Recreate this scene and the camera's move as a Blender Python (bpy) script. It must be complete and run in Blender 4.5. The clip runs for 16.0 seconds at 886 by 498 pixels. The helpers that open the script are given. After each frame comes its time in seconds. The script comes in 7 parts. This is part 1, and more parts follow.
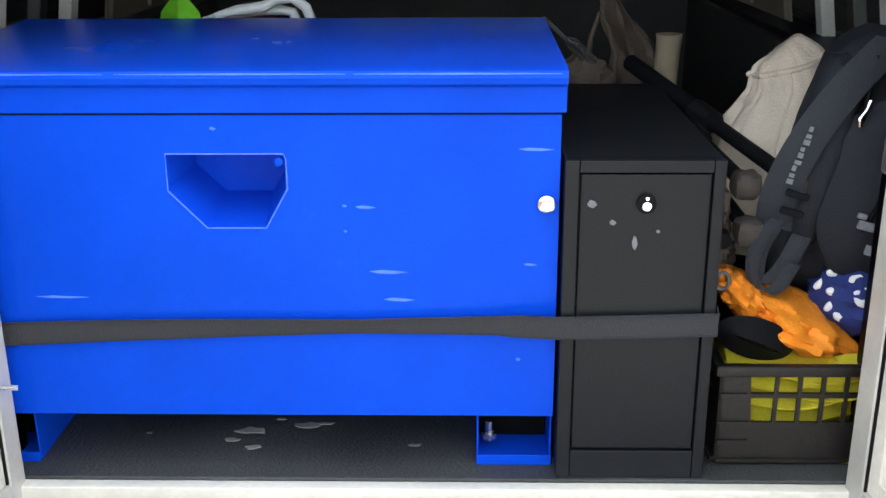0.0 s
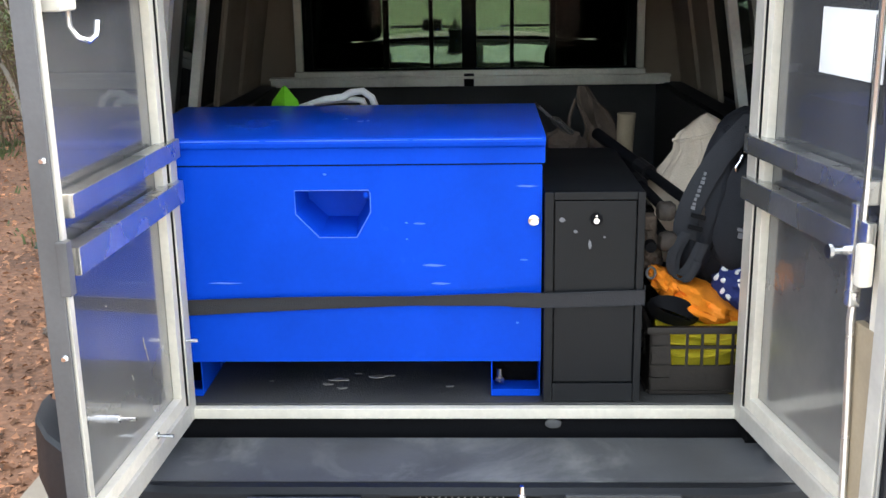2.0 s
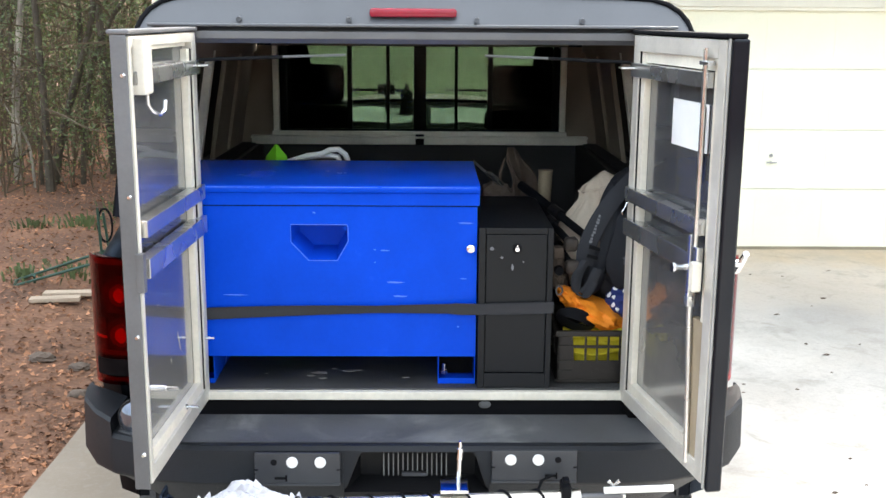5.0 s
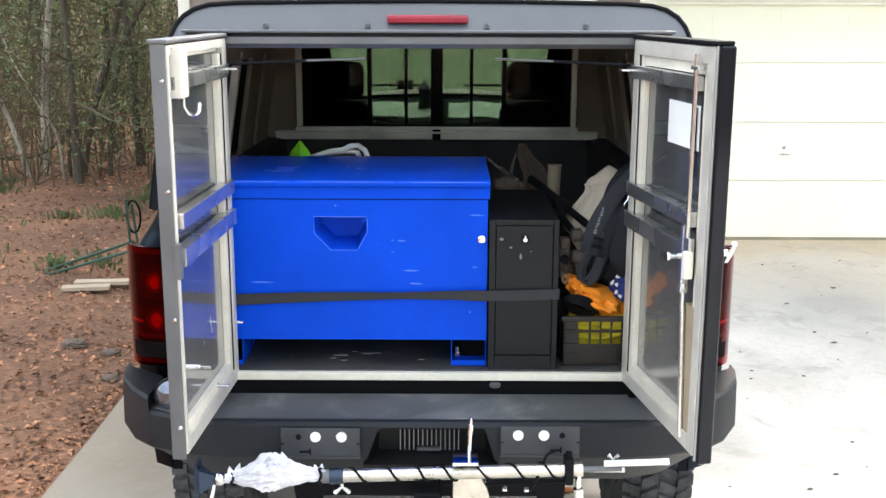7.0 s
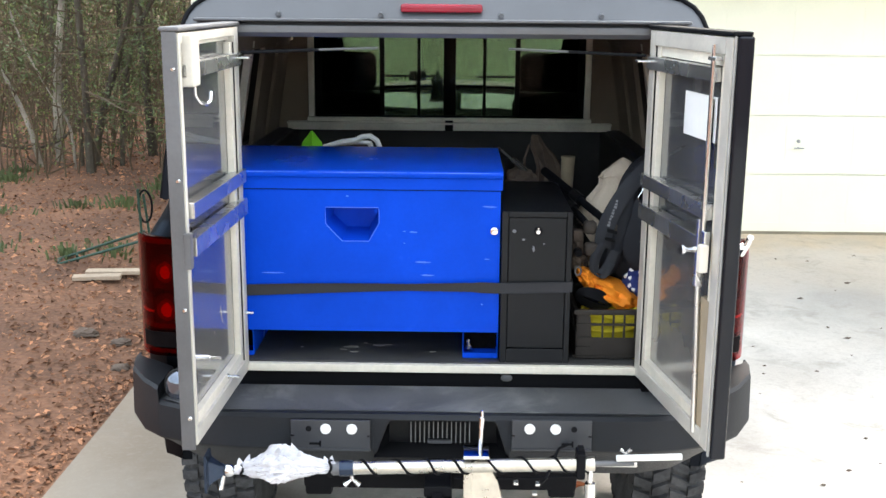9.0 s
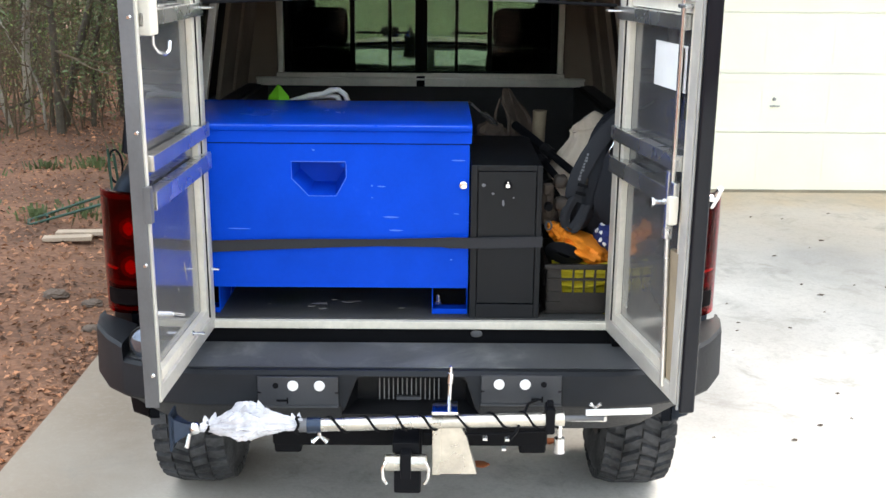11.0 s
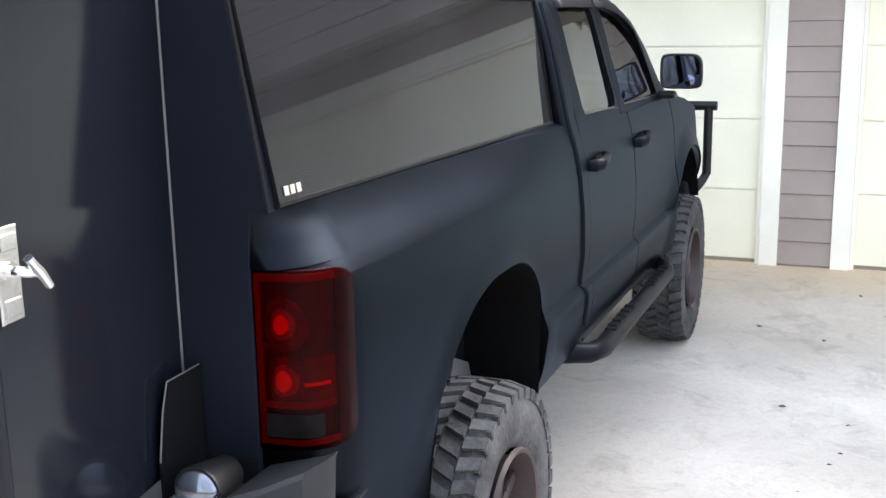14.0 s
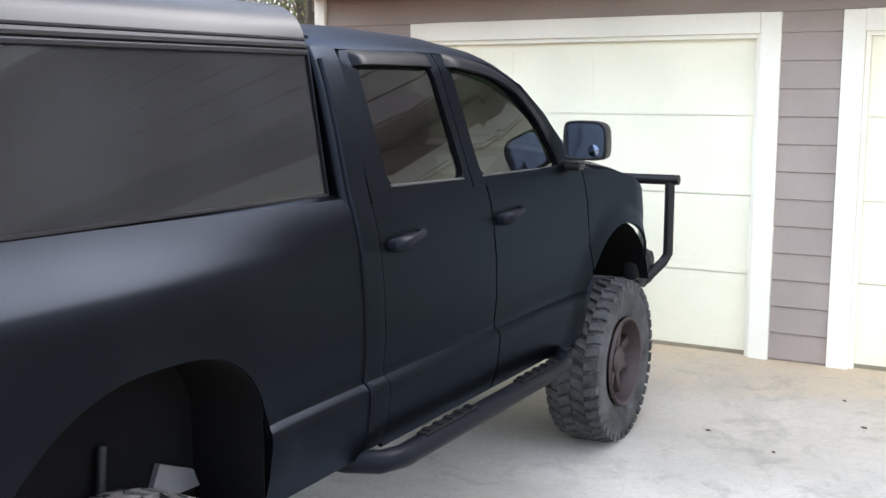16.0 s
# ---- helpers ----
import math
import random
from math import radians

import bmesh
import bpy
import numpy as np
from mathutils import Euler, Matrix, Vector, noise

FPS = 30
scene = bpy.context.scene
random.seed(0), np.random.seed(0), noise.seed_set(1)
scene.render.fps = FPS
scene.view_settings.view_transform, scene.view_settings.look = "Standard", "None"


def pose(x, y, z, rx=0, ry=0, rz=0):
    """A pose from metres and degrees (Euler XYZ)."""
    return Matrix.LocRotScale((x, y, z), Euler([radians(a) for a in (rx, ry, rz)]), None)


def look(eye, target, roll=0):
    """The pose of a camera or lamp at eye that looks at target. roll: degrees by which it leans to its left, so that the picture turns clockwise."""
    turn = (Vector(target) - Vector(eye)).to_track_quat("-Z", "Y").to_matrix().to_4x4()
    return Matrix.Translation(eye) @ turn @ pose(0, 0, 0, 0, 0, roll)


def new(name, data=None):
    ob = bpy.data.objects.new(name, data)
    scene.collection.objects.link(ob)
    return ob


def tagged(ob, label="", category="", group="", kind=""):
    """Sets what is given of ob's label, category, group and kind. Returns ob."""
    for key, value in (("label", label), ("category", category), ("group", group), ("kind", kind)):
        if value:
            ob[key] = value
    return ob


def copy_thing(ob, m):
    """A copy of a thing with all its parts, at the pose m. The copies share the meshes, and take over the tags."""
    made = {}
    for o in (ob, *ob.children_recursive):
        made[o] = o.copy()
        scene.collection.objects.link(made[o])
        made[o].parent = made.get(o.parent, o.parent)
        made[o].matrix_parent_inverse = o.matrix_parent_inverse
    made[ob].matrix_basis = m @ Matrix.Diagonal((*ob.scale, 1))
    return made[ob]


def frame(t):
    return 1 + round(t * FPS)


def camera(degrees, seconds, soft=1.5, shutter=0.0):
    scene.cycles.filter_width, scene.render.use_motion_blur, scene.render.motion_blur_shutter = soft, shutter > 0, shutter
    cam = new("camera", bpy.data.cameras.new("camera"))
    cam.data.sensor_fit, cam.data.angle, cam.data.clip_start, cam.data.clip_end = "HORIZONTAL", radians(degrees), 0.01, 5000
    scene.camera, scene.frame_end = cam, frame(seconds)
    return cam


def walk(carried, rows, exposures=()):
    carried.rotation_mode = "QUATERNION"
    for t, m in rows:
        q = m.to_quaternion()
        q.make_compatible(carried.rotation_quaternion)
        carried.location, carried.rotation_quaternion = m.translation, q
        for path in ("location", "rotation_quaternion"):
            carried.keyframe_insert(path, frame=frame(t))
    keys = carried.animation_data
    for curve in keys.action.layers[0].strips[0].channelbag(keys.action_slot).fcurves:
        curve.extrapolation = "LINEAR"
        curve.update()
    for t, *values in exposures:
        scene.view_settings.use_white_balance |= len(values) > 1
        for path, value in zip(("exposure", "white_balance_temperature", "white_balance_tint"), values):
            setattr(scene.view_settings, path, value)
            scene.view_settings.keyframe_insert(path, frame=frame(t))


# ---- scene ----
cam = camera(44.9, 16.0)
METRES, EYE, TILT, LEAN, TURN = 6.12, 1.96, 0.0, 0.0, 1.4
ROWS = [
    (0.0, 0.0, 0.0, 0.0, -0.12, -19.2, 0.35),
    (0.5, 0.0022, -0.0471, 0.0045, 1.62, -17.09, 0.9),
    (1.0, -0.0005, -0.0933, 0.0108, 1.61, -15.75, 0.3),
    (1.5, -0.0107, -0.1277, 0.0157, 1.78, -17.04, 0.48),
    (2.0, -0.0041, -0.1448, 0.0207, 0.57, -15.06, 0.89),
    (2.5, 0.0009, -0.1515, 0.0223, -0.1, -13.77, -0.04),
    (3.0, 0.0046, -0.1571, 0.0223, 0.88, -13.75, -0.04),
    (3.5, -0.0023, -0.1797, 0.0236, -0.14, -12.21, -0.2),
    (6.0, -0.0116, -0.3065, 0.047, -2.38, -12.59, -0.4),
    (6.5, -0.0088, -0.3077, 0.0472, -1.51, -12.8, -0.25),
    (7.0, -0.0076, -0.3095, 0.0475, -1.14, -12.8, -0.16),
    (7.5, -0.0071, -0.3079, 0.0461, -0.86, -13.54, -0.38),
    (8.0, -0.006, -0.3037, 0.0452, -1.1, -13.47, -0.59),
    (8.5, -0.0082, -0.3057, 0.0463, -0.42, -13.05, -0.37),
    (11.0, -0.0027, -0.2989, 0.0407, -1.63, -15.23, -0.45),
    (11.5, 0.0427, -0.2879, 0.0364, -1.62, -15.44, 0.74),
    (12.0, 0.0993, -0.2383, 0.0284, 0.49, -12.65, -0.17),
    (12.5, 0.1576, -0.1884, 0.0218, 5.52, -10.73, 0.16),
    (13.0, 0.2201, -0.1535, 0.0186, 10.61, -9.33, -0.62),
    (13.5, 0.2636, -0.1113, 0.0084, 15.22, -11.42, 0.95),
    (14.0, 0.3237, -0.0783, 0.007, 20.72, -12.17, 1.01),
    (14.5, 0.3644, -0.0349, 0.0069, 22.55, -11.34, 1.32),
    (15.0, 0.3985, 0.0151, 0.0076, 23.43, -11.78, 0.0),
    (15.5, 0.4347, 0.0633, 0.003, 26.85, -9.46, -2.72),
    (16.0, 0.4769, 0.0897, 0.0006, 28.18, -8.69, 0.11),
]
BETWEEN = [
    (0.2, look((0.048, -1.568, 1.976), (-0.016, 0.333, 1.360), -0.2)),
    (0.3, look((0.058, -1.636, 1.976), (-0.031, 0.274, 1.389), -0.9)),
    (0.7, look((0.072, -1.873, 2.005), (-0.046, 0.035, 1.424), -0.9)),
]
walk(cam, sorted(BETWEEN + [(t, pose(0.055, -1.472, EYE, TILT, LEAN, TURN) @ pose(METRES * x, METRES * y, METRES * z, 90 + pitch, roll, yaw)) for t, x, y, z, yaw, pitch, roll in ROWS], key=lambda row: row[0]),
     [(0.0, 1.79, 7000, 8), (3.5, 1.52, 7000, 8), (8.5, 1.44, 7000, 8), (11.0, 1.38, 7000, 8), (12.0, 1.17, 6700, 11), (13.0, 1.11, 6600, 12), (13.6, 1.22, 6600, 12), (14.5, 1.53, 6650, 11), (16.0, 1.55, 6650, 11)])


# ---- light ----
world = bpy.data.worlds.new("world")
scene.world = world
world.use_nodes = True
wn = world.node_tree.nodes
sky = wn.new("ShaderNodeTexSky")
sky.sky_type, sky.sun_disc = "NISHITA", False
sky.sun_elevation, sky.sun_rotation = radians(40), radians(31)
sky.air_density, sky.dust_density, sky.ozone_density = 1.0, 3.0, 1.0
wn["Background"].inputs["Strength"].default_value = 0.175
veil = wn.new("ShaderNodeVectorMath")      # even cloud over the whole sky
veil.operation = "MULTIPLY_ADD"            # brighter overhead than at the horizon
veil.inputs[1].default_value = (3.3, 3.55, 3.8)
aim, tip, lift = wn.new("ShaderNodeTexCoord"), wn.new("ShaderNodeSeparateXYZ"), wn.new("ShaderNodeMapRange")
lift.inputs["From Min"].default_value, lift.inputs["From Max"].default_value = 0.0, 1.0
lift.inputs["To Min"].default_value, lift.inputs["To Max"].default_value = 0.85, 1.35
world.node_tree.links.new(aim.outputs["Generated"], tip.inputs[0])
world.node_tree.links.new(tip.outputs["Z"], lift.inputs["Value"])
world.node_tree.links.new(lift.outputs[0], veil.inputs[0])
world.node_tree.links.new(sky.outputs[0], veil.inputs[2])
world.node_tree.links.new(veil.outputs[0], wn["Background"].inputs["Color"])
sun = new("sun", bpy.data.lights.new("sun", "SUN"))
sun.data.energy, sun.data.angle, sun.data.color = 1.25, radians(30), (0.93, 0.96, 1.0)
sun.matrix_world = look((4.3, 9.2, 7.0), (0, 2, 0))

# ---- materials ----


def mat(name, color, rough=0.5, metal=0.0, scale=40.0, vary=0.12, bump=0.0, coarse=3.0, stain=0.12, coat=0.0, spec=0.5, rvar=0.1, bscale=None):
    """A principled material with fine grain and broad stains in object space."""
    m = bpy.data.materials.new(name)
    m.use_nodes = True
    n, l = m.node_tree.nodes, m.node_tree.links
    b = n["Principled BSDF"]
    tc = n.new("ShaderNodeTexCoord")
    fine, broad = n.new("ShaderNodeTexNoise"), n.new("ShaderNodeTexNoise")
    fine.inputs["Scale"].default_value, fine.inputs["Detail"].default_value = scale, 4
    broad.inputs["Scale"].default_value, broad.inputs["Detail"].default_value = coarse, 9
    for t in (fine, broad):
        l.new(tc.outputs["Object"], t.inputs["Vector"])
    mul = n.new("ShaderNodeMapRange")
    mul.inputs["To Min"].default_value, mul.inputs["To Max"].default_value = 1 - vary, 1 + vary
    mul2 = n.new("ShaderNodeMapRange")
    mul2.inputs["From Min"].default_value, mul2.inputs["From Max"].default_value = 0.3, 0.7
    mul2.inputs["To Min"].default_value, mul2.inputs["To Max"].default_value = 1 - stain, 1 + stain
    l.new(fine.outputs["Fac"], mul.inputs["Value"])
    l.new(broad.outputs["Fac"], mul2.inputs["Value"])
    prod = n.new("ShaderNodeMath")
    prod.operation = "MULTIPLY"
    l.new(mul.outputs[0], prod.inputs[0])
    l.new(mul2.outputs[0], prod.inputs[1])
    mix = n.new("ShaderNodeVectorMath")
    mix.operation = "SCALE"
    mix.inputs[0].default_value = color
    l.new(prod.outputs[0], mix.inputs["Scale"])
    l.new(mix.outputs[0], b.inputs["Base Color"])
    rr = n.new("ShaderNodeMapRange")
    rr.inputs["To Min"].default_value, rr.inputs["To Max"].default_value = max(0.02, rough - rvar), min(1, rough + rvar)
    l.new(broad.outputs["Fac"], rr.inputs["Value"])
    l.new(rr.outputs[0], b.inputs["Roughness"])
    b.inputs["Metallic"].default_value = metal
    b.inputs["Specular IOR Level"].default_value = spec
    b.inputs["Coat Weight"].default_value = coat
    if bump:
        bn = n.new("ShaderNodeBump")
        bn.inputs["Strength"].default_value, bn.inputs["Distance"].default_value = bump, 0.01
        src = fine
        if bscale:
            src = n.new("ShaderNodeTexNoise")
            src.inputs["Scale"].default_value, src.inputs["Detail"].default_value = bscale, 3
            l.new(tc.outputs["Object"], src.inputs["Vector"])
        l.new(src.outputs["Fac"], bn.inputs["Height"])
        l.new(bn.outputs[0], b.inputs["Normal"])
    return m


def glass_mat(name, tint, dust=0.0, rough=0.02, ior=1.5):
    """Thin tinted pane: a see-through tint under a mirror-like gloss."""
    m = bpy.data.materials.new(name)
    m.use_nodes = True
    n, l = m.node_tree.nodes, m.node_tree.links
    n.remove(n["Principled BSDF"])
    tr, gl, mx, fr = n.new("ShaderNodeBsdfTransparent"), n.new("ShaderNodeBsdfGlossy"), n.new("ShaderNodeMixShader"), n.new("ShaderNodeLayerWeight")
    tr.inputs["Color"].default_value = (*tint, 1)
    gl.inputs["Roughness"].default_value = rough
    gl.inputs["Color"].default_value = (0.9, 0.92, 0.95, 1)
    # gloss after Schlick: f0 at right angles, all of it at grazing
    f0 = ((ior - 1) / (ior + 1)) ** 2
    pw, ml = n.new("ShaderNodeMath"), n.new("ShaderNodeMath")
    pw.operation, ml.operation = "POWER", "MULTIPLY_ADD"
    pw.inputs[1].default_value, ml.inputs[1].default_value, ml.inputs[2].default_value = 5.0, 1 - f0, f0
    l.new(fr.outputs["Facing"], pw.inputs[0])
    l.new(pw.outputs[0], ml.inputs[0])
    l.new(ml.outputs[0], mx.inputs[0])
    l.new(tr.outputs[0], mx.inputs[1])
    l.new(gl.outputs[0], mx.inputs[2])
    out = mx
    if dust:
        df, m2, ns, rg_ = n.new("ShaderNodeBsdfDiffuse"), n.new("ShaderNodeMixShader"), n.new("ShaderNodeTexNoise"), n.new("ShaderNodeMapRange")
        df.inputs["Color"].default_value = (0.38, 0.40, 0.44, 1)
        ns.inputs["Scale"].default_value, ns.inputs["Detail"].default_value = 2.5, 6
        rg_.inputs["To Min"].default_value, rg_.inputs["To Max"].default_value = dust * 0.4, dust * 1.6
        tc = n.new("ShaderNodeTexCoord")
        l.new(tc.outputs["Object"], ns.inputs["Vector"])
        l.new(ns.outputs["Fac"], rg_.inputs["Value"])
        l.new(rg_.outputs[0], m2.inputs[0])
        l.new(mx.outputs[0], m2.inputs[1])
        l.new(df.outputs[0], m2.inputs[2])
        out = m2
    l.new(out.outputs[0], n["Material Output"].inputs["Surface"])
    return m


M_BODY = mat("satin_black_paint", (0.0088, 0.0104, 0.0138), 0.38, 1.0, 300, 0.12, 0.03, 2.5, 0.15, spec=0.055, rvar=0.04)
M_BODY.node_tree.nodes["Principled BSDF"].inputs["Specular Tint"].default_value = (0.67, 0.725, 0.82, 1)
M_SHELL = mat("shell_paint", (0.0095, 0.0117, 0.0178), 0.32, 0, 250, 0.1, 0.02, 2, 0.12, spec=0.14)
M_SHELL.node_tree.nodes["Principled BSDF"].inputs["Specular Tint"].default_value = (0.75, 0.82, 0.93, 1)
M_DOORSKIN = mat("glossy_door_paint", (0.0062, 0.0078, 0.0118), 0.10, 0, 250, 0.1, 0.008, 2, 0.15, spec=0.25, rvar=0.05)
M_VISOR = mat("satin_visor_plastic", (0.006, 0.007, 0.010), 0.36, 0, 200, 0.1, 0.02, 3, 0.1, spec=0.06)
M_VISOR.node_tree.nodes["Principled BSDF"].inputs["Specular Tint"].default_value = (0.72, 0.80, 0.93, 1)
M_SEAL = mat("tan_rubber_seal", (0.30, 0.25, 0.17), 0.8, 0, 60, 0.25, 0.1)
M_LEDGE = mat("pale_aluminium", (0.90, 0.86, 0.77), 0.4, 0.15, 100, 0.12, 0.05, 5, 0.2)
M_TRIM = mat("black_rubber_trim", (0.0058, 0.0060, 0.0074), 0.65, 0, 200, 0.2, 0.1, spec=0.09)
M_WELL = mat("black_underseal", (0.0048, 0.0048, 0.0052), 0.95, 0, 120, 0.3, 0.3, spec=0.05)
M_BELT = mat("worn_belt_rubber", (0.022, 0.022, 0.024), 0.6, 0, 120, 0.3, 0.1)
M_DARK = mat("black_textured_steel", (0.0125, 0.014, 0.0170), 0.46, 0, 350, 0.25, 0.15, 3, 0.25, spec=0.20)
M_TREAD = mat("dusty_step_sky_sheen", (0.078, 0.080, 0.084), 0.42, 0, 350, 0.3, 0.15, 5, 0.3, spec=0.4)
M_PLATE = mat("dark_grey_plate", (0.040, 0.042, 0.047), 0.42, 0, 300, 0.2, 0.1, 6, 0.2, spec=0.4)
# grey that holds the sky sheen of the tilted black header
M_HEADER = mat("sky_sheen_grey", (0.08, 0.084, 0.092), 0.35, 0, 250, 0.08, 0.02, 4, 0.12, spec=0.6)
M_LINER = mat("black_bed_liner", (0.046, 0.045, 0.044), 0.55, 0, 200, 0.3, 0.4, 4, 0.3)
M_ALU = mat("brushed_aluminium", (0.62, 0.62, 0.61), 0.27, 0.9, 120, 0.1, 0.05, 5, 0.2)
M_POLE = mat("worn_steel_tube", (0.52, 0.49, 0.43), 0.28, 0.9, 80, 0.12, 0.05, 9, 0.25)
M_FOOT = mat("blue_black_steel", (0.03, 0.045, 0.075), 0.25, 0.6, 80, 0.2, 0.1)
M_PLASTIC = mat("milky_plastic_wrap", (0.58, 0.57, 0.60), 0.2, 0, 60, 0.1, 0.1, 14, 0.3, coat=0.7)
M_LENS = mat("dark_lamp_lens", (0.16, 0.18, 0.22), 0.07, 0.8, 60, 0.2, 0, 20, 0.4)
M_EDGE = mat("dull_aluminium_strip", (0.125, 0.125, 0.13), 0.5, 0.3, 120, 0.1, 0.05, 5, 0.2)
M_RAWEDGE = mat("raw_aluminium_edge", (0.27, 0.265, 0.25), 0.45, 0.2, 120, 0.1, 0.05, 5, 0.2)
M_CHROME = mat("chrome", (0.75, 0.75, 0.76), 0.12, 1.0, 60, 0.05, 0, 5, 0.08, rvar=0.06)
M_FRAME = mat("satin_aluminium_frame", (0.55, 0.52, 0.46), 0.42, 0.15, 90, 0.10, 0.05, 7, 0.16)
M_WHITE = mat("pale_aluminium_paint", (0.70, 0.65, 0.55), 0.5, 0, 80, 0.12, 0.05, 6, 0.15)
M_HEADLINER = mat("grey_brown_carpet_lining", (0.30, 0.245, 0.19), 0.95, 0, 400, 0.3, 0.5, 4, 0.15)
M_BLUE = mat("blue_enamel", (0.0, 0.057, 0.55), 0.25, 0, 90, 0.05, 0.03, 4, 0.1, spec=0.05)
M_CABINET = mat("charcoal_enamel", (0.0068, 0.0080, 0.0100), 0.42, 0, 400, 0.15, 0.12, 5, 0.2, spec=0.22)
M_STRAP = mat("grey_webbing", (0.030, 0.030, 0.034), 0.85, 0, 400, 0.3, 0.4)
M_TYRE = mat("tyre_rubber", (0.054, 0.054, 0.056), 0.85, 0, 60, 0.45, 0.4, 9, 0.6, spec=0.25)
M_RIM = mat("dusty_black_rim", (0.05, 0.035, 0.035), 0.55, 0.3, 60, 0.3, 0.1)
M_REVERSE = mat("smoked_clear_lens", (0.007, 0.0055, 0.006), 0.4, 0, 60, 0.2, 0.05, 20, 0.4, spec=0.02)
M_RED = mat("red_lens", (0.016, 0.0006, 0.001), 0.1, 0, 60, 0.1, 0, 3, 0.1, spec=0.06)
M_REDMID = mat("red_lens_border", (0.17, 0.006, 0.010), 0.25, 0, 60, 0.1, 0, 3, 0.1, spec=0.06)
M_RED_BRIGHT = mat("red_reflector", (0.90, 0.07, 0.06), 0.3, 0, 60, 0.1, 0, 3, 0.1, spec=0.08)
M_REDDIM = mat("red_reflector_rim", (0.26, 0.014, 0.014), 0.3, 0, 60, 0.2, 0, 30, 0.3, spec=0.06)
M_REDGLOW = mat("dim_red_reflector", (0.085, 0.005, 0.006), 0.25, 0, 60, 0.2, 0, 30, 0.3, spec=0.06)
M_SMOKE = mat("smoked_lens", (0.040, 0.008, 0.009), 0.2, 0, 60, 0.1, 0, 3, 0.1, spec=0.05)
M_TINT = glass_mat("dark_tinted_glass", (0.06, 0.06, 0.059), 0.035, 0.03, 1.40)
M_LAMPGLASS = glass_mat("red_lamp_lens", (0.70, 0.03, 0.04), 0.0, 0.05, 1.12)
M_TINT2 = glass_mat("tinted_glass", (0.026, 0.028, 0.027), 0.004, 0.02, 1.72)
M_REARGLASS = glass_mat("grey_rear_glass", (0.42, 0.44, 0.40), ior=1.12)
M_WINDSHIELD = glass_mat("green_windshield_glass", (0.86, 0.97, 0.82), ior=1.12)
M_CLEAR = glass_mat("clear_glass", (0.94, 0.97, 0.95), ior=1.12)
M_MIRROR = mat("mirror_glass", (0.13, 0.155, 0.22), 0.03, 1.0, 20, 0.01, 0, 3, 0.01, rvar=0.01)
M_SEAT = mat("dark_seat_cloth", (0.022, 0.021, 0.020), 0.9, 0, 200, 0.3, 0.3)
M_CREAM = mat("cream_door_paint", (0.85, 0.82, 0.65), 0.5, 0, 60, 0.03, 0.04, 1.5, 0.05)
M_TRIMW = mat("cream_trim_paint", (0.84, 0.81, 0.70), 0.5, 0, 60, 0.04, 0.05, 2, 0.05)
M_SHINGLE = mat("grey_shingles", (0.10, 0.095, 0.09), 0.9, 0, 30, 0.3, 0.3, 2, 0.2)
M_SIDING = mat("taupe_siding_paint", (0.32, 0.265, 0.235), 0.7, 0, 60, 0.08, 0.15, 2, 0.08)
M_CONCRETE = mat("driveway_concrete", (0.55, 0.515, 0.465), 0.88, 0, 60, 0.12, 0.15, 0.8, 0.34, spec=0.2)
M_LITTER = mat("leaf_litter", (0.160, 0.078, 0.043), 0.95, 0, 26, 0.85, 1.0, 1.2, 0.4)
M_BARK = mat("bark", (0.080, 0.066, 0.048), 0.95, 0, 30, 0.4, 0.8, 3, 0.3)
M_LEAF = mat("evergreen_leaf", (0.085, 0.115, 0.042), 0.7, 0, 5, 0.4, 0, 1, 0.4)
M_CRATE = mat("brown_black_crate_plastic", (0.014, 0.0115, 0.0100), 0.45, 0, 120, 0.25, 0.15, 6, 0.25, spec=0.35)
M_ORANGE = mat("orange_nylon", (0.85, 0.25, 0.012), 0.7, 0, 200, 0.15, 0.2, 8, 0.12)
M_YELLOW = mat("yellow_webbing", (0.55, 0.46, 0.02), 0.75, 0, 250, 0.2, 0.3, 8, 0.2)
M_SACK = mat("cream_canvas", (0.60, 0.50, 0.385), 0.9, 0, 250, 0.12, 0.3, 7, 0.15)
M_PACK = mat("charcoal_nylon", (0.014, 0.0158, 0.021), 0.75, 0, 350, 0.25, 0.3, 6, 0.2, spec=0.3)
M_PACKL = mat("grey_webbing_strap", (0.0165, 0.0185, 0.0240), 0.8, 0, 350, 0.2, 0.3, 6, 0.15)
M_LOGO = mat("worn_grey_print", (0.17, 0.175, 0.19), 0.8, 0, 150, 0.3, 0.1)
M_KRAFT = mat("cardboard", (0.34, 0.27, 0.18), 0.9, 0, 120, 0.12, 0.1, 8, 0.15)
M_BROWN = mat("dull_brown_cloth", (0.11, 0.08, 0.06), 0.9, 0, 160, 0.25, 0.3, 8, 0.3)
M_GRIP = mat("worn_brown_rubber", (0.045, 0.035, 0.028), 0.7, 0, 160, 0.25, 0.2, 8, 0.3)
M_GREEN = mat("lime_green_nylon", (0.16, 0.55, 0.02), 0.6, 0, 120, 0.1, 0.1, 8, 0.1)
M_HOSE = mat("white_hose", (0.78, 0.78, 0.76), 0.45, 0, 120, 0.06, 0.05, 8, 0.08)
M_BLUECLOTH = mat("navy_cloth", (0.015, 0.03, 0.16), 0.85, 0, 200, 0.2, 0.3)
M_PAPER = mat("white_paper", (0.82, 0.82, 0.80), 0.7, 0, 60, 0.03, 0.03)
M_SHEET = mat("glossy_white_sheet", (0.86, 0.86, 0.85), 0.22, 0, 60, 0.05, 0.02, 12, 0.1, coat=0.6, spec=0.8)
